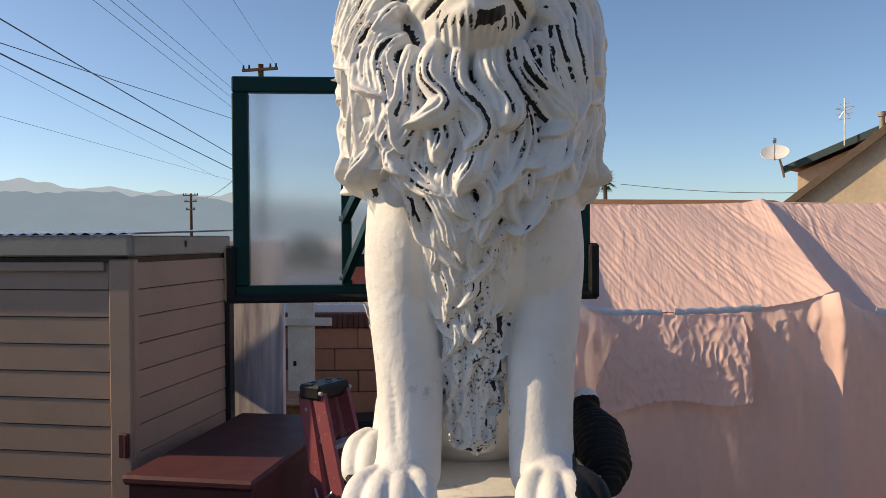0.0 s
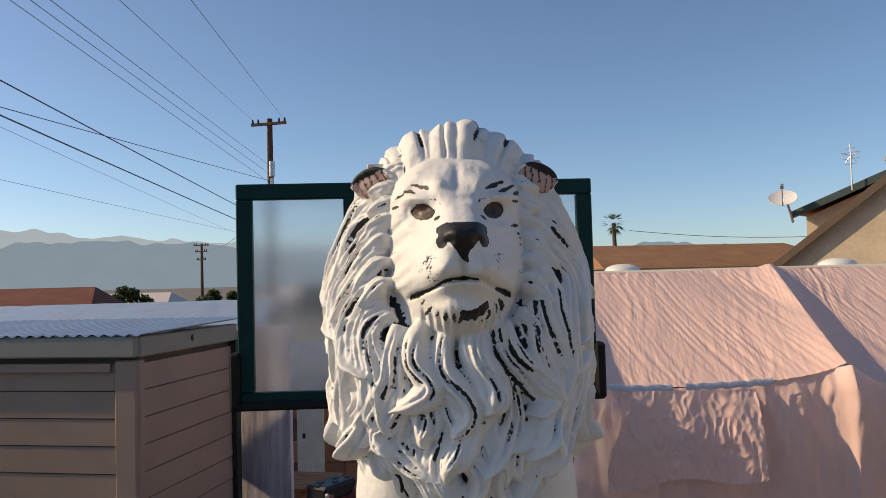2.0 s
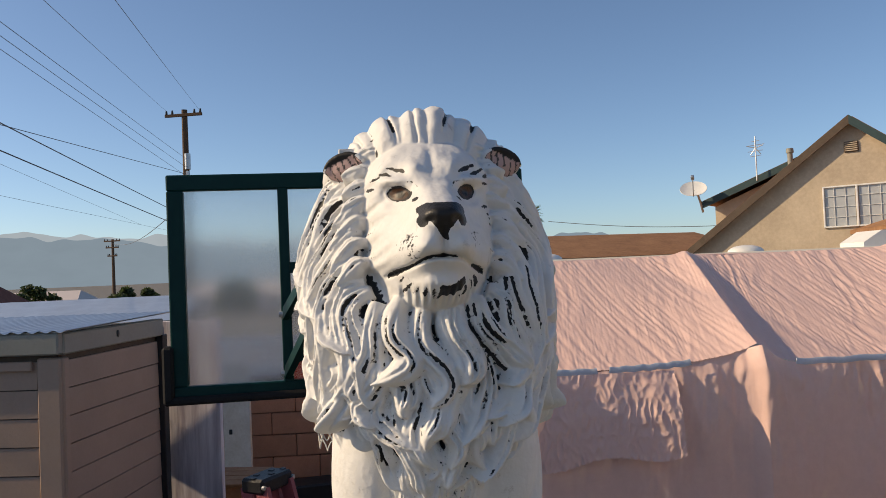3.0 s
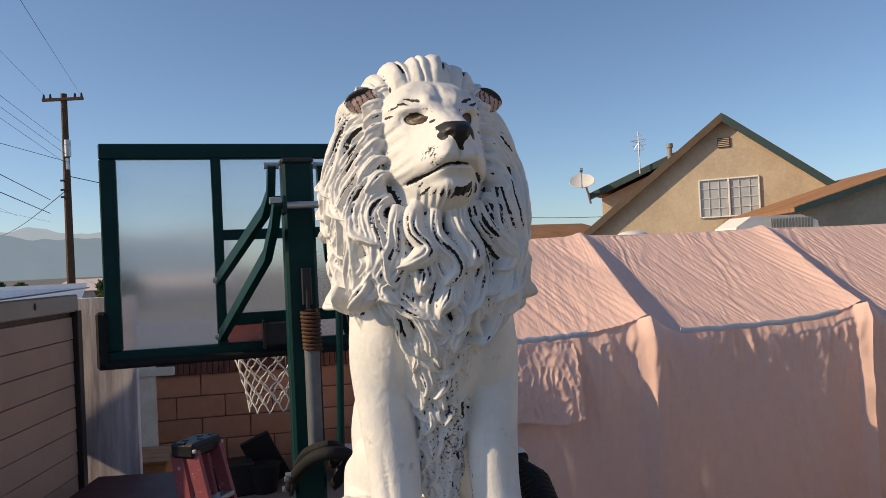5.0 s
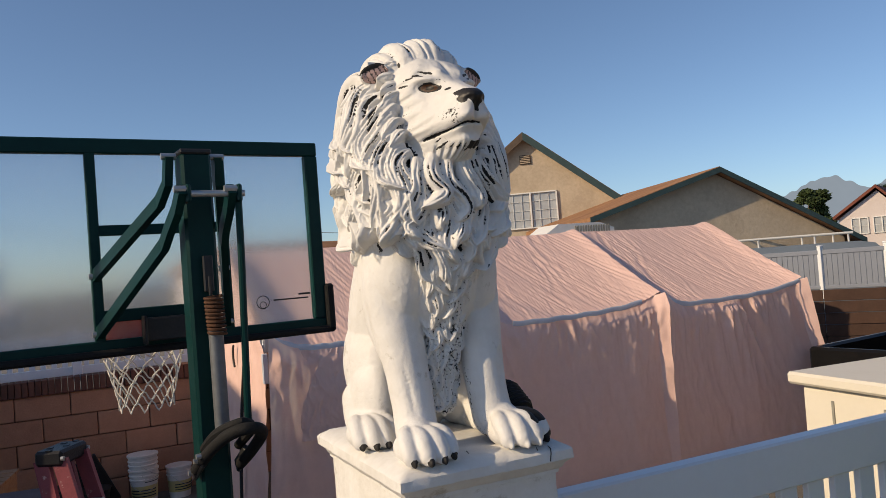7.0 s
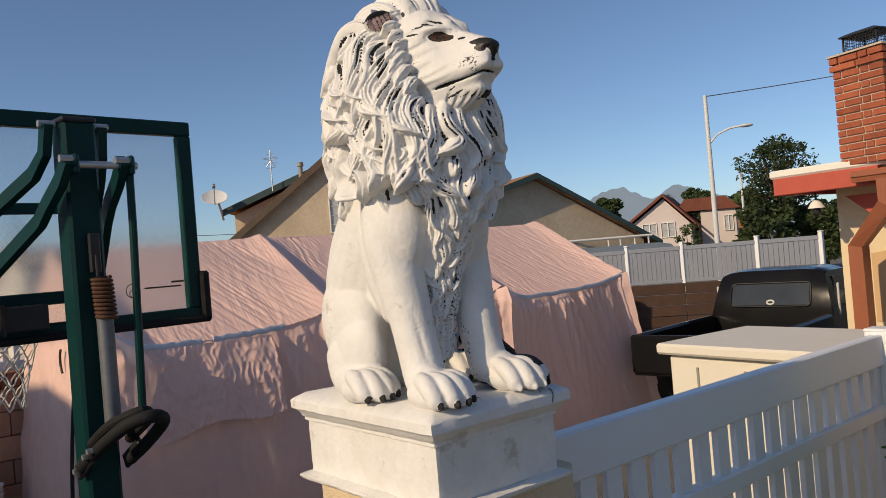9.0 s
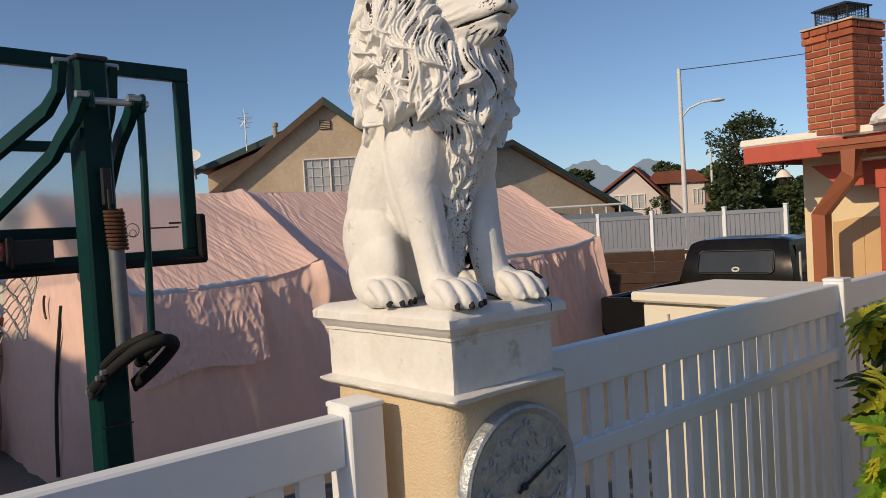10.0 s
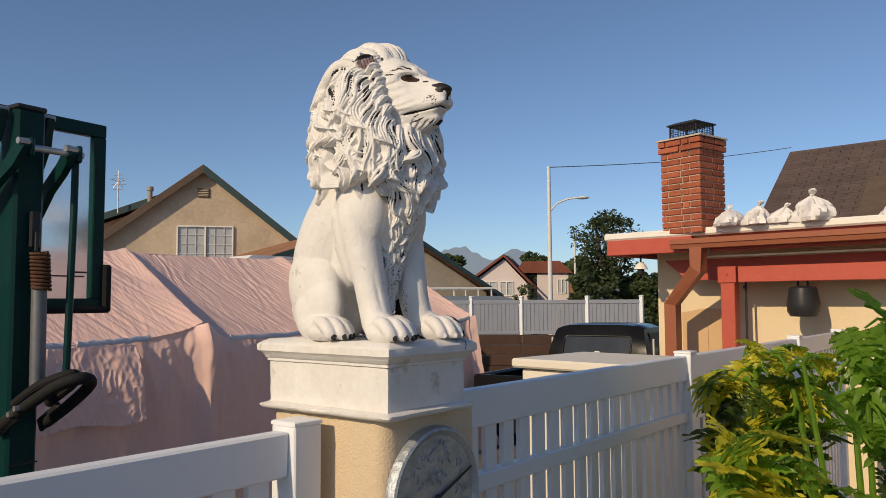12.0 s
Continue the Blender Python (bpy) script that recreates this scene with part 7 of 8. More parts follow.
# ---- far vinyl fence ----
far = thing("fence_far", (0, 0, 0), "tall white vinyl privacy fence across the street side, slats in a shaded tone", "fence", kind="structure")
FP = [(10.9, 13.3), (12.95, 10.27), (13.62, 9.32), (14.38, 8.02), (14.92, 6.94)]
for x, y in FP:
    b = M()
    b.box((x, y, 1.28), (0.085, 0.085, 1.05), ch=0.008)
    b.box((x, y, 1.82), (0.10, 0.10, 0.035), ch=0.012)
    part("post", b, WHITE_VINYL, far)
for (x0, y0), (x1, y1) in zip(FP, FP[1:]):
    ln = math.hypot(x1 - x0, y1 - y0)
    m = pose(x0, y0, 0, 0, 0, math.degrees(math.atan2(y1 - y0, x1 - x0)))
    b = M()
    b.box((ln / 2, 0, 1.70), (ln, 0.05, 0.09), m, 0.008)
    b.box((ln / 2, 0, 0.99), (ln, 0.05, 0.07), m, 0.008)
    part("rail", b, VINYL_FAR_SHADED, far)
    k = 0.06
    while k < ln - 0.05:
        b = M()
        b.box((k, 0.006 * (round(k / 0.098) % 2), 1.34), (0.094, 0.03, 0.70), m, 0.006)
        part("slat", b, VINYL_FAR_SHADED, far)
        k += 0.098

# brown plank wall that carries the far fence
plank = thing("plank_wall", (0, 0, 0), "dark brown plank retaining wall under the far fence", "wall", kind="structure")
for (x0, y0), (x1, y1) in zip(FP, FP[1:] + [(15.6, 5.6)]):
    ln = math.hypot(x1 - x0, y1 - y0)
    m = pose(x0, y0, 0, 0, 0, math.degrees(math.atan2(y1 - y0, x1 - x0)))
    for k in range(6):
        b = M()
        b.box((ln / 2, -0.03 - 0.006 * (k % 2), 0.83 - 0.235 * k), (ln - 0.01, 0.06, 0.225), m, 0.008)
        part("plank", b, WOOD_BED, plank)

# ---- black pickup with stake-board bed ----
truck = thing("pickup_truck", (9.75, 5.45, GROUND), "black old pickup truck parked beside the house", "truck", rz=7)
b = M()
# cab: rounded shell built from side profiles; local +x is forwards
cab = [(0.0, 0.55), (0.0, 1.12), (0.10, 1.45), (0.19, 1.66), (0.24, 1.705), (0.45, 1.725), (1.05, 1.725), (1.25, 1.66), (1.62, 1.18), (1.7, 1.10), (3.0, 1.02), (3.15, 0.9), (3.15, 0.45)]
n = len(cab)
secs = range(17)
vs = []
for y, up, _ in [(0.86 * (k / 8 - 1), 0, 0) for k in range(17)]:
    for x, z in cab:
        inset = 0.13 * max(0, (z - 1.1) / 0.65)
        yy = math.copysign(abs(y) - inset * (abs(y) / 0.86), y)
        vs.append((x, yy, z + (0.0 if z < 1.4 else (0.025 - 0.075 * (abs(y) / 0.86) ** 6) * (z - 1.4) / 0.35)))
fs = [tuple(range(n))[::-1], tuple((len(secs) - 1) * n + k for k in range(n))]
fs += [(i * n + k, i * n + (k + 1) % n, (i + 1) * n + (k + 1) % n, (i + 1) * n + k) for i in range(len(secs) - 1) for k in range(n)]
b.add(vs, fs, True)
part("cab", b, CAR_BLACK, truck)
b = M()
tilt = pose(0.075, 0, 1.38, 0, 22, 0)
b.box((0, 0, 0), (0.02, 1.12, 0.34), tilt, 0.05)
rw = part("rear_window", b, CAR_GLASS, truck)
b = M()
pts = [(0, sy * (0.50 + 0.07 * math.cos(a)), sz * (0.11 + 0.07 * math.sin(a))) for sy, sz, run in ((1, 1, (0, 1, 2, 3)), (-1, 1, (3, 2, 1, 0)), (-1, -1, (0, 1, 2, 3)), (1, -1, (3, 2, 1, 0))) for a in [radians(30 * k) for k in run]]
pts.append(pts[0])
b.tube([tilt @ (Vector(p) + Vector((-0.012, 0, 0))) for p in pts], 0.007, 6)
part("window_seal", b, PLASTIC_BLACK, rw)
b = M()
b.tube([tilt @ Vector((-0.014, 0.05 * math.cos(a) - 0.02, -0.12 + 0.03 * math.sin(a))) for a in [2 * math.pi * k / 12 for k in range(13)]], 0.012, 5)
part("sticker", b, WHITE_TRIM, rw)
for s in (-1, 1):
    b = M()
    b.prism([(0.32, 1.18), (0.42, 1.60), (1.05, 1.60), (1.42, 1.18)], 0.02, pose(0, s * 0.775 - 0.01, 0))
    part("side_window", b, CAR_GLASS, truck)
    b = M()
    b.box((0.30, s * 0.865, 1.28), (0.05, 0.03, 0.46), ch=0.01)
    part("door_pillar", b, LAMP_STEEL, truck)
    b = M()
    b.box((1.35, s * 0.98, 1.22), (0.06, 0.16, 0.2), ch=0.03)
    part("mirror", b, STEEL, truck)
b = M()
b.box((-1.25, 0.83, 0.86), (2.4, 0.10, 0.50), ch=0.03)
b.box((-1.25, -0.83, 0.86), (2.4, 0.10, 0.50), ch=0.03)
b.box((-2.44, 0, 0.86), (0.08, 1.75, 0.50), ch=0.03)
b.box((-1.25, 0, 0.62), (2.4, 1.7, 0.06), ch=0.01)
part("bed", b, CAR_BLACK, truck)
for x in (-1.5, 2.3):
    for s in (-1, 1):
        b = M()
        b.cyl((x, s * 0.80 - 0.11, 0.36), (x, s * 0.80 + 0.11, 0.36), 0.36, n=24)
        wh = part("wheel", b, PLASTIC_BLACK, truck)
        b = M()
        b.cyl((x, s * 0.80 - 0.115, 0.36), (x, s * 0.80 + 0.115, 0.36), 0.2, n=20)
        part("rim", b, STEEL, wh)

# ---- street: lamp, far house, trees ----
street = thing("street_lamp", (32.9, 19.9, GROUND), "tall pale steel street lamp with curved arm", "street lamp")
b = M()
b.tube([(0, 0, 0), (0, 0, 9.1)], [0.135, 0.09], 14)
part("pole", b, LAMP_STEEL, street)
b = M()
b.tube([(0.02, -0.03, 6.75), (0.2, -0.35, 7.15), (0.5, -0.85, 7.38), (0.75, -1.25, 7.42)], 0.05, 8)
arm_ob = part("arm", b, LAMP_STEEL, street)
b = M()
b.ball((0.88, -1.48, 7.42), (0.2, 0.34, 0.085), 14, 8, Matrix.Rotation(radians(31), 4, "Z"))
part("lantern", b, LAMP_STEEL, arm_ob)
b = M()
b.tube([Vector((32.9, 19.9, 8.65)).lerp(Vector((56.7, 13.9, 12.6)), k / 20) - Vector((0, 0, 0.25 * math.sin(math.pi * k / 20))) for k in range(21)], 0.024, 5)
solo("street_cable", b, CABLE, (0, 0, 0), "single overhead cable from the street lamp", "cable")

h3 = thing("white_house", (36.2, 25.2, GROUND), "pale house with red-brown shingle roof and dormer", "house", rz=-62)
b = M()
b.prism([(-1.6, 0), (1.6, 0), (1.6, 2.7 + NG), (0.2, 4.2 + NG), (-1.6, 2.9 + NG)], 6.0, pose(0, 0, 0))
part("wall", b, PALE_WALL, h3)
for x0, z0, x1, z1 in ((-1.85, 2.85, 0.2, 4.33), (0.2, 4.33, 2.0, 2.45)):
    b = M()
    b.prism([(x0, z0 + NG), (x1, z1 + NG), (x1, z1 + 0.16 + NG), (x0, z0 + 0.16 + NG)], 6.6, pose(0, -0.3, 0))
    part("roof", b, SHINGLE_RED, h3)
b = M()
b.prism([(2.0, 0), (3.9, 0), (3.9, 3.4 + NG), (2.0, 3.4 + NG)], 3.5, pose(0, 2.0, 0))
part("wall", b, PALE_WALL, h3)
b = M()
b.prism([(0.6, 3.45 + NG), (4.2, 3.40 + NG), (3.4, 4.15 + NG), (1.2, 4.15 + NG)], 3.9, pose(0, 1.8, 0))
part("roof", b, SHINGLE_RED, h3)
for cx in (-0.65, 0.35):
    house_window(h3, cx, 2.45, 0.8, 0.85, -0.03, 1, (1, 1))
house_window(h3, 3.5, 2.6, 0.5, 0.9, 1.97, 1, (0, 1))
b = M()
b.prism([(-2.6, 0), (2.6, 0), (2.6, 2.2 + NG), (0, 3.6 + NG), (-2.6, 2.2 + NG)], 6, pose(0, 0, 0))
solo("brown_roof_house", b, SHINGLE, (45.0, 27.0, GROUND), "low house with brown roof far behind the fence", "house", rz=-60)


def leaf_cloud(b, centre, radii, count, size, r):
    """Many small leaf blades strewn through a lump."""
    vs, fs = [], []
    for _ in range(count):
        d = Vector((r.gauss(0, 1), r.gauss(0, 1), r.gauss(0, 1))).normalized() * (r.random() ** 0.4)
        p = Vector(centre) + Vector((d.x * radii[0], d.y * radii[1], d.z * radii[2]))
        a = Vector((r.uniform(-1, 1), r.uniform(-1, 1), r.uniform(-0.6, 0.6))).normalized()
        c = a.orthogonal().normalized()
        c = (c * math.cos(r.uniform(0, 6)) + a.cross(c) * math.sin(r.uniform(0, 6))).normalized()
        s = size * r.uniform(0.6, 1.3)
        o = len(vs)
        vs += [p - a * s, p + c * s * 0.45, p + a * s, p - c * s * 0.45]
        fs.append((o, o + 1, o + 2, o + 3))
    b.add(vs, fs)


def tree(name, at, height, spread, label, seed, clumps=16, leaves=260, leaf=0.16, trunk=0.16, bare=0.35, lean=0.0, category="tree"):
    t = thing(name, at, label, category)
    r = random.Random(seed)
    b, lv = M(), M()
    fork = Vector((lean * height, 0, height * bare))
    b.tube([(0, 0, 0), fork * 0.5 + Vector((0.05, 0, 0)), fork], [trunk, trunk * 0.8, trunk * 0.65], 9)
    for k in range(clumps):
        a = 2 * math.pi * (k * 0.618 + r.uniform(-0.05, 0.05))
        t2 = (k + 0.5) / clumps
        rad = spread * math.sqrt(max(0.08, 1 - (2 * t2 - 1) ** 2)) * r.uniform(0.35, 1.0)
        c = Vector((fork.x + rad * math.cos(a), rad * math.sin(a), lerp(height * (bare + 0.05), height, t2)))
        mid = fork.lerp(c, 0.5) + Vector((0, 0, -0.06 * height * r.random()))
        b.tube([fork.lerp(Vector((fork.x, 0, height)), t2 * 0.5), mid, c], [trunk * 0.45, trunk * 0.25, trunk * 0.08], 6)
        q = spread * r.uniform(0.26, 0.44)
        leaf_cloud(lv, c, (q, q, q * r.uniform(0.55, 0.85)), leaves, leaf, r)
    part("trunk", b, BARK, t)
    part("crown", lv, FAR_LEAF, t)
    return t


tree("pine_tree", (38.8, 19.6, GROUND), 7.0, 1.80, "dark green pine with open crown and forked trunk", 3, 46, 110, 0.12, 0.22, 0.42)
tree("street_tree", (40.6, 18.2, GROUND), 3.5, 1.8, "bushy dark green street tree", 8, 18, 320, 0.16, 0.12, 0.2)
tree("street_tree", (37.5, 19.9, GROUND), 3.6, 1.9, "low rounded green bush", 12, 14, 320, 0.15, 0.1, 0.12)
tree("round_tree", (53.6, 42.6, GROUND), 6.1, 1.9, "dense round-crowned green tree", 21, 18, 380, 0.22, 0.2, 0.3)
tree("street_tree", (58.0, 36.0, GROUND), 6.0, 2.4, "broad green tree behind the far house", 22, 16, 320, 0.24, 0.2, 0.3)
tree("street_tree", (60.0, 33.0, GROUND), 5.6, 2.4, "broad green tree behind the far house", 23, 14, 300, 0.24, 0.2, 0.3)
tree("street_tree", (42.0, 40.5, GROUND), 4.8, 1.8, "green tree beyond the wing's roof", 24, 12, 260, 0.2, 0.15, 0.3)
tree("bare_shrub", (34.8, 22.6, GROUND), 3.0, 0.8, "reddish thin shrub in front of the far house", 31, 12, 60, 0.10, 0.05, 0.3)
tree("far_bush", (-25, 54.6, GROUND), 2.6, 1.4, "dark green distant garden bush", 41, 10, 200, 0.2, 0.1, 0.2)
tree("far_bush", (-19, 56, GROUND), 2.2, 1.6, "dark green distant garden bush", 42, 10, 200, 0.2, 0.1, 0.2)
tree("far_bush", (-12, 58, GROUND), 2.4, 2.0, "dark green distant garden bush", 43, 10, 200, 0.2, 0.1, 0.2)
tree("far_bush", (8, 60, GROUND), 2.6, 2.0, "dark green distant garden bush", 44, 10, 200, 0.2, 0.1, 0.2)
b = M()
b.tube([(0, 0, 0), (0, 0, 6.6)], [0.09, 0.07], 8)
solo("flag_pole", b, LAMP_STEEL, (46.7, 26.0, GROUND), "thin white pole by the trees", "pole")


def palm(at, h, seed):
    t = thing("palm_tree", at, "tall fan palm with small shaggy crown", "palm")
    r = random.Random(seed)
    b = M()
    b.tube([(0, 0, 0), (0.05, 0, h * 0.5), (0, 0, h)], [0.22, 0.17, 0.15], 8)
    part("trunk", b, BARK, t)
    b = M()
    for k in range(34):
        a, e = r.uniform(0, 2 * math.pi), r.uniform(-1.1, 1.2)
        d = Vector((math.cos(a) * math.cos(e), math.sin(a) * math.cos(e), math.sin(e)))
        c = Vector((0, 0, h)) + d * 0.55
        for q in range(9):
            w = (q - 4) * 0.2
            s = d.cross(Vector((0, 0, 1))).normalized()
            tip = c + (d * math.cos(w) + s * math.sin(w)) * 0.55 + Vector((0, 0, -0.08))
            o = s * 0.035
            b.add([c - o, c + o, tip], [(0, 1, 2)])
    part("crown", b, FAR_LEAF, t)


palm((10.6, 59.1, GROUND), 6.7, 1)
palm((56.5, 38.5, GROUND), 5.4, 2)

# ---- utility poles and overhead cables ----


def utility_pole(at, h, arms, label, rz=0):
    t = thing("utility_pole", at, label, "utility pole", rz, group="utility poles")
    b = M()
    b.tube([(0, 0, 0), (0, 0, h)], [0.19, 0.13], 10)
    part("pole", b, POLE_WOOD, t)
    for z, w in arms:
        b = M()
        b.box((0, -0.1, z), (w, 0.1, 0.13), ch=0.01)
        part("crossarm", b, POLE_WOOD, t)
        for s in (-0.46, -0.3, 0.3, 0.46):
            b = M()
            b.tube([(s * w, -0.1, z + 0.06), (s * w, -0.1, z + 0.24)], [0.06, 0.035], 7)
            part("insulator", b, PLASTIC_BLACK, t)
    return t


pole1 = utility_pole((-9.25, 34.8, GROUND), 10.3, [(10.05, 1.75)], "brown wooden utility pole with one crossarm and transformer", -12)
b = M()
b.tube([(0.16, -0.16, 7.6), (0.16, -0.16, 8.3)], 0.13, 12)
b.box((0.1, -0.1, 7.3), (0.12, 0.12, 0.5), ch=0.02)
part("transformer", b, STEEL, pole1)
for z in (6.2, 5.9, 6.6):
    b = M()
    b.box((-0.05, -0.17, z), (0.30, 0.08, 0.08), ch=0.01)
    part("cable_bracket", b, BLACK, pole1)
utility_pole((-30.6, 84.7, GROUND), 7.5, [(7.3, 2.0), (6.6, 1.6), (5.7, 1.2)], "distant wooden utility pole with three crossarms", -18)


def cable(p, q, sag, r, label="overhead cable between utility poles"):
    p, q = Vector(p), Vector(q)
    b = M()
    b.tube([p.lerp(q, k / 24) - Vector((0, 0, sag * math.sin(math.pi * k / 24))) for k in range(25)], r, 5)
    solo("overhead_cable", b, CABLE, (0, 0, 0), label, "cable", group="overhead cables")


for (ax, ay, az), (bx, by, bz), r in (
    ((-10.99, 34.70, 6.05), (-9.63, 17.00, 6.53), 0.022),
    ((-11.01, 34.70, 5.38), (-9.64, 17.00, 5.82), 0.024),
    ((-9.26, 34.70, 7.02), (-9.64, 17.00, 6.18), 0.014),
    ((-12.16, 34.70, 5.27), (-9.64, 17.00, 5.54), 0.006),
    ((-11.02, 34.70, 4.77), (-9.64, 17.00, 4.57), 0.006),
    ((-9.36, 34.70, 7.02), (-7.93, 17.00, 7.11), 0.009),
    ((-9.25, 34.70, 7.33), (-7.55, 17.00, 7.10), 0.009),
    ((-9.20, 34.70, 7.68), (-7.17, 17.00, 7.08), 0.009),
    ((-10.00, 34.70, 9.83), (-5.97, 17.00, 7.04), 0.006),
    ((-8.58, 34.70, 9.89), (-4.90, 17.00, 7.01), 0.006),
):
    p, q = Vector((ax, ay, az)), Vector((bx, by, bz))
    cable(p + (p - q) * (0.3 if ax < -10.5 else 0.0), q + (q - p) * 0.7, 0.02, r * 0.75)
cable((-9.2, 34.8, 6.4), (10.0, 58.0, 4.0), 0.4, 0.02)
cable((6.0, 30.0, 4.0), (12.4, 26.0, 3.4), 0.15, 0.012, "thin service cable to the house")
cable((-9.3, 34.8, 5.8), (-30.6, 84.7, 6.6), 0.8, 0.02)

# ---- low roofs in the distance ----
zr = thing("metal_roofed_lean_to", (-8.5, 11.2, GROUND), "long low lean-to with corrugated galvanised roof behind the shed", "lean-to", rz=10)
b = M()
b.box((0, 0.8, 1.0), (10.4, 1.4, 1.95))
part("wall", b, OLD_WHITE, zr)
b = M()
b.grid(lambda u, v: (-5.3 + 10.6 * u, -0.1 + 2.2 * v, 2.06 + 0.34 * v + 0.010 * noise.noise((u * 40, v * 5, 2))), 160, 8)
part("roof", b, ZINC, zr)
for (x, y, w, d, h, rz, mt, lab) in (
    (8.6, 31.5, 9.5, 6, 3.15, 15, SHINGLE, "low house with reddish-brown shingle roof"),
    (-21.0, 37.0, 5.0, 6, 2.1, 12, SHINGLE_RED, "distant low house with dark red roof"),
    (-30.0, 60.0, 12.0, 6, 1.6, 5, PALE_WALL, "distant pale low building"),
    (-12.0, 70.0, 14.0, 6, 1.6, -5, PALE_WALL, "distant pale low building"),
):
    t = thing("low_house", (x, y, GROUND), lab, "house", rz)
    b = M()
    b.prism([(-w / 2, 0), (w / 2, 0), (w / 2, h - 0.55 + NG), (-w / 2, h - 0.55 + NG)], d, pose(0, -d / 2, 0))
    part("wall", b, PALE_WALL, t)
    b = M()
    vs = [(-w / 2 - 0.4, -d / 2 - 0.4, h - 0.65 + NG), (w / 2 + 0.4, -d / 2 - 0.4, h - 0.65 + NG), (w / 2 + 0.4, d / 2 + 0.4, h - 0.65 + NG), (-w / 2 - 0.4, d / 2 + 0.4, h - 0.65 + NG), (-w / 2 + 0.3, 0, h + 0.3 + NG), (w / 2 - 0.3, 0, h + 0.3 + NG)]
    b.add(vs, [(0, 1, 5, 4), (2, 3, 4, 5), (0, 4, 3), (1, 2, 5), (0, 3, 2, 1)])
    part("roof", b, mt, t)

# ---- hazy mountains ----


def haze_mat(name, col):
    """Far slopes drowned in air: the haze is put in as a glow of their own, mottled a little."""
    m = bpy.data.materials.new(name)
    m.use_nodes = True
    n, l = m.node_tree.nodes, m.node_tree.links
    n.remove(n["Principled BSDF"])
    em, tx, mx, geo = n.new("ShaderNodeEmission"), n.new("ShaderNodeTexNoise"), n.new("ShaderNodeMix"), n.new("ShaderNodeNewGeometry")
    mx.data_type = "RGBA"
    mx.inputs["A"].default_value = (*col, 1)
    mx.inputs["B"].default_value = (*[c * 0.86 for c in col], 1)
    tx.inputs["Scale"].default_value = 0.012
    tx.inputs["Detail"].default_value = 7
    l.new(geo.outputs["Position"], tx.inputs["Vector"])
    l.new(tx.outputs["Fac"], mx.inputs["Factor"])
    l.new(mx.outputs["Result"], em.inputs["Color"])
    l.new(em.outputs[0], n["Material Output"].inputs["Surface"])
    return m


def ridge(name, a0, a1, dist, profile, material, label, seed):
    """A mountain ridge seen between two bearings (degrees from +y towards +x) at a distance; profile gives its height."""
    b = M()

    def fn(u, v):
        a = radians(lerp(a0, a1, u))
        h = profile(u) * (1 + 0.16 * noise.noise((u * 16 + seed, 0, 0)) + 0.06 * noise.noise((u * 60 + seed, 0, 0)))
        dd = dist + (1 - v) * -250 + 60 * noise.noise((u * 40, v * 5, seed))
        return (dd * math.sin(a), dd * math.cos(a), GROUND - 3 + max(0, h) * v ** 1.2 + h * 0.06 * noise.noise((u * 50, v * 6, seed)) * v * (1 - v))

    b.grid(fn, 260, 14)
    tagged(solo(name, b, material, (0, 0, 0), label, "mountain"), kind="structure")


def bump(u, c, w):
    return math.exp(-(((u - c) / w) ** 2))


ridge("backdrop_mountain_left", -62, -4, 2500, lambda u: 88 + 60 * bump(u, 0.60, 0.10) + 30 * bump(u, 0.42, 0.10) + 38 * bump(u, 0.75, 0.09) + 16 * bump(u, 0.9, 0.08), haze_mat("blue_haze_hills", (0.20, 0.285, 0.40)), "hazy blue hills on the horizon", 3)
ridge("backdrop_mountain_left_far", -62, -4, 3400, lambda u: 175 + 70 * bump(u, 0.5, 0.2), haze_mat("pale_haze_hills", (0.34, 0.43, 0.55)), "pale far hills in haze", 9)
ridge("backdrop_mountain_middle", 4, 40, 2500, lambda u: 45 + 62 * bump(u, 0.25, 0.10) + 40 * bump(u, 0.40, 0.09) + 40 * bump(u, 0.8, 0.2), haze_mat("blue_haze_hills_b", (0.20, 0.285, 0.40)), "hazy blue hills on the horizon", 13)
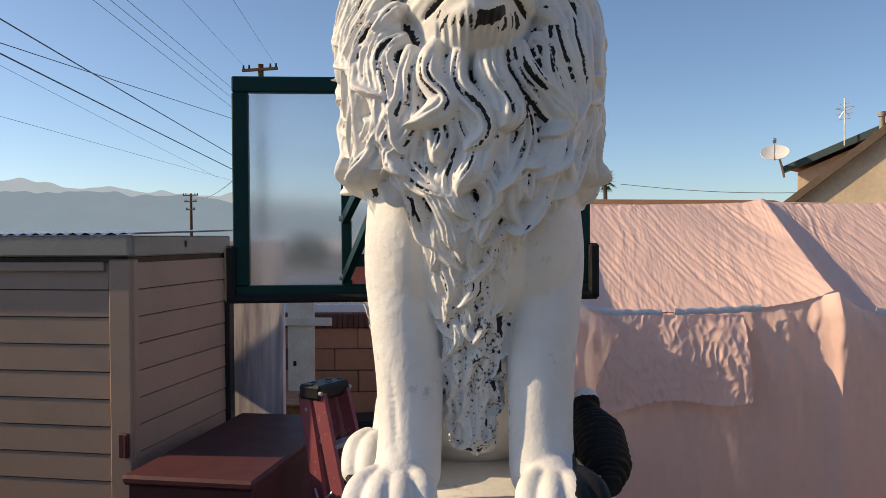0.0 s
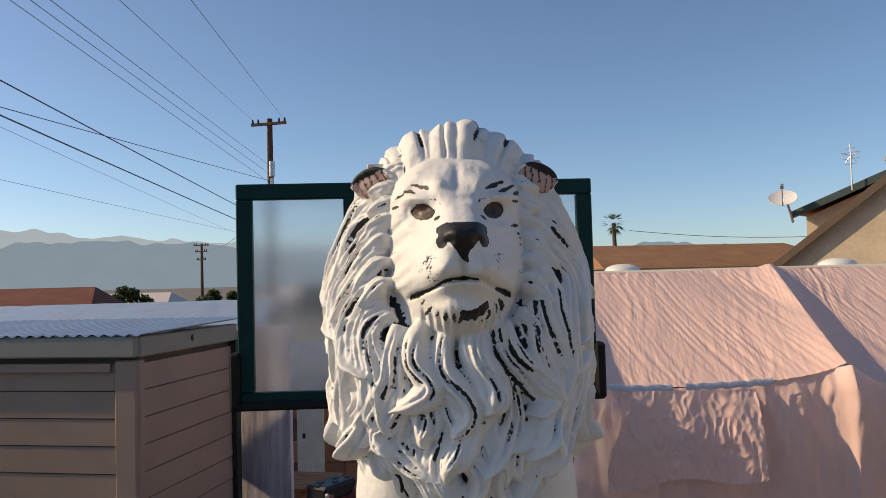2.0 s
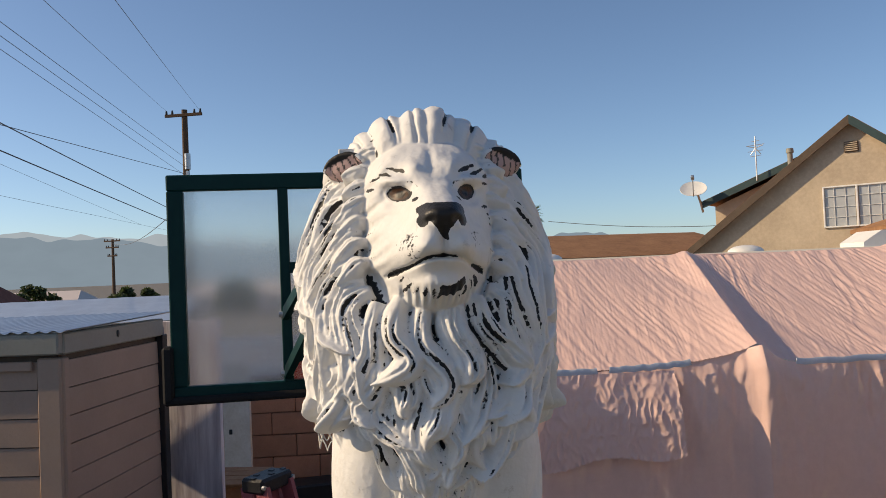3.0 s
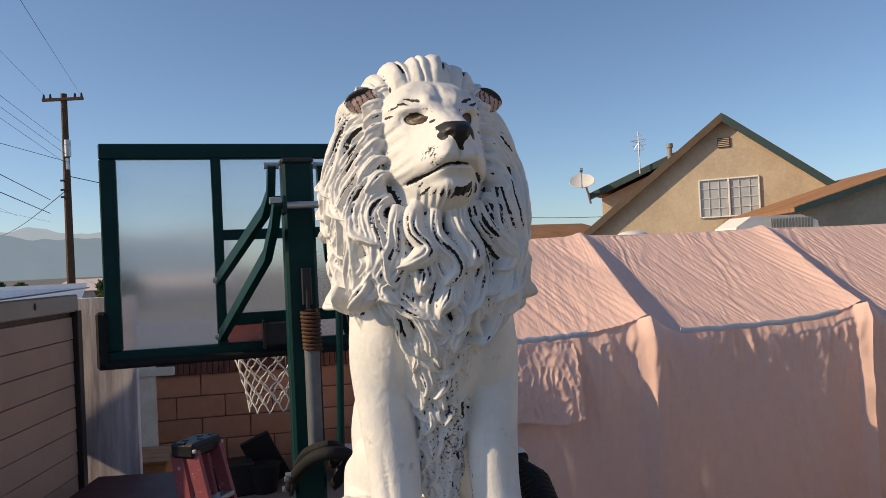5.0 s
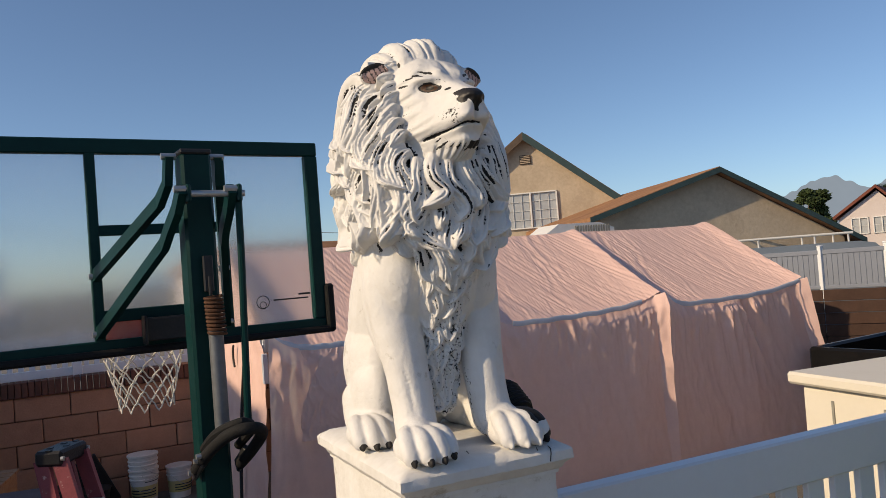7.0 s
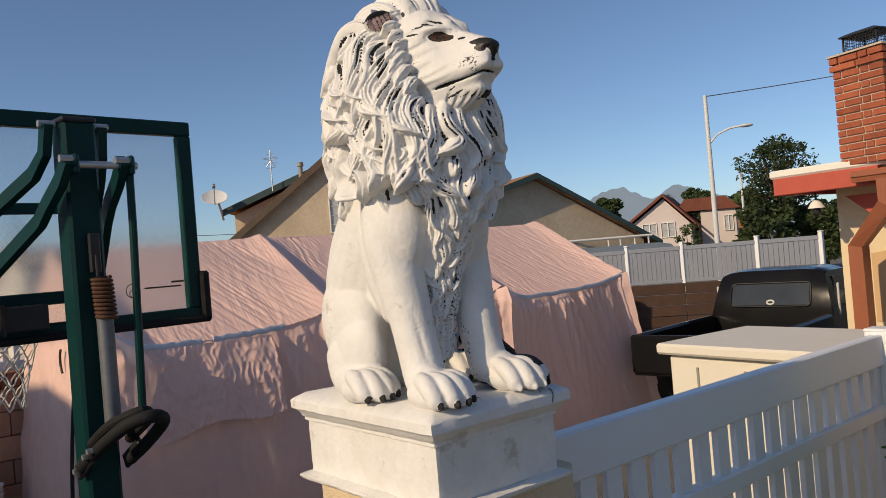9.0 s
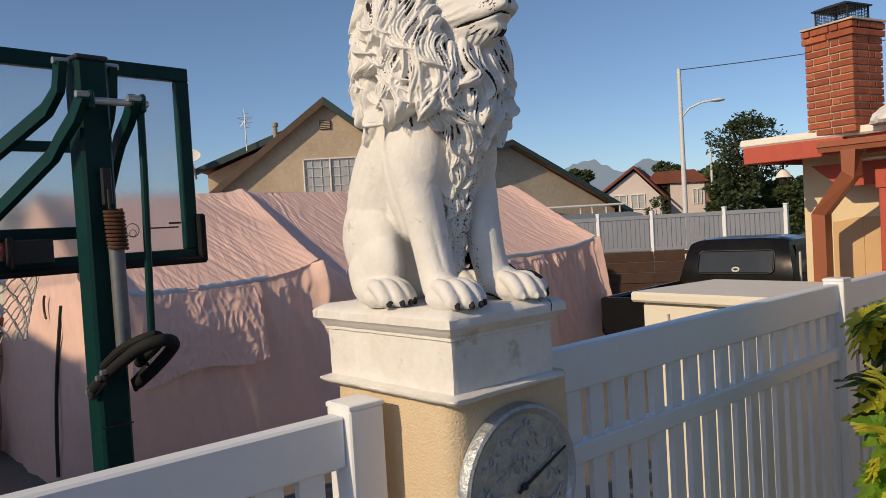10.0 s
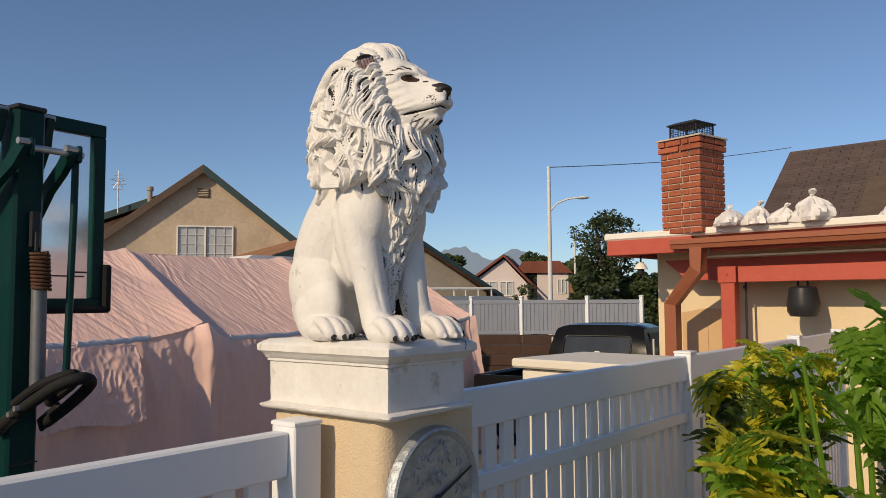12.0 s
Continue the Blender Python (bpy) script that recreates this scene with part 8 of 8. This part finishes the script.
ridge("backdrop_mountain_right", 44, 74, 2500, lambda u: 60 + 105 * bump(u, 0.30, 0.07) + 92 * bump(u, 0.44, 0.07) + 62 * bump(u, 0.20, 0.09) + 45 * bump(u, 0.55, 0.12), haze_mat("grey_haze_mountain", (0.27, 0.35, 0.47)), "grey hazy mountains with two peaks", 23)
b = M()
b.box((0, -12, 1.2), (30, 0.2, 3.2))
tagged(solo("wall_behind", b, HOUSE_WALL, (0, 0, GROUND), "plain tan house wall behind the viewer", "wall"), kind="structure")

# ---- block wall with cap and picket fence at the back ----
WY = 9.35
bw = thing("block_wall", (0, 0, 0), "tan slump block wall with dark brick cap", "wall", kind="structure")
b = M()
b.box((1.2, WY + 0.08, (0.89 + GROUND) / 2), (7.0, 0.12, 0.89 - GROUND))
part("mortar", b, JOINT, bw)
b = M()
b.box((0, 0, 0), (0.545, 0.05, 0.252), ch=0.008)
blk = b.mesh("block", BLOCK)
for row in range(5):
    for k in range(13):
        part("block", blk, BLOCK, bw, m=pose(-2.1 + 0.555 * k + (0.27 if row % 2 else 0), WY, 0.89 - 0.13 - 0.262 * row))
b = M()
b.box((0, 0, 0), (0.058, 0.24, 0.165), ch=0.005)
capb = b.mesh("cap_brick", CAP_BRICK)
for k in range(104):
    part("cap_brick", capb, CAP_BRICK, bw, m=pose(-2.2 + 0.0655 * k, WY + 0.05, 0.975))
pf = thing("fence_back", (0, 0, 0), "low white vinyl picket fence on the block wall", "fence", kind="structure")
b = M()
b.box((1.2, WY + 0.25, 1.10), (7.0, 0.04, 0.10), ch=0.006)
part("rail", b, WHITE_VINYL, pf)
b = M()
b.box((1.2, WY + 0.25, 1.46), (7.0, 0.04, 0.06), ch=0.006)
part("rail", b, WHITE_VINYL, pf)
b = M()
b.box((0, 0, 0), (0.058, 0.02, 0.44), ch=0.004)
pk = b.mesh("picket", WHITE_VINYL)
for k in range(60):
    part("picket", pk, WHITE_VINYL, pf, m=pose(-2.2 + 0.112 * k, WY + 0.25, 1.29))
for x in (-0.62, 1.6, 3.6):
    b = M()
    b.box((x, WY + 0.25, 1.26), (0.11, 0.11, 0.56), ch=0.008)
    part("post", b, WHITE_VINYL, pf)
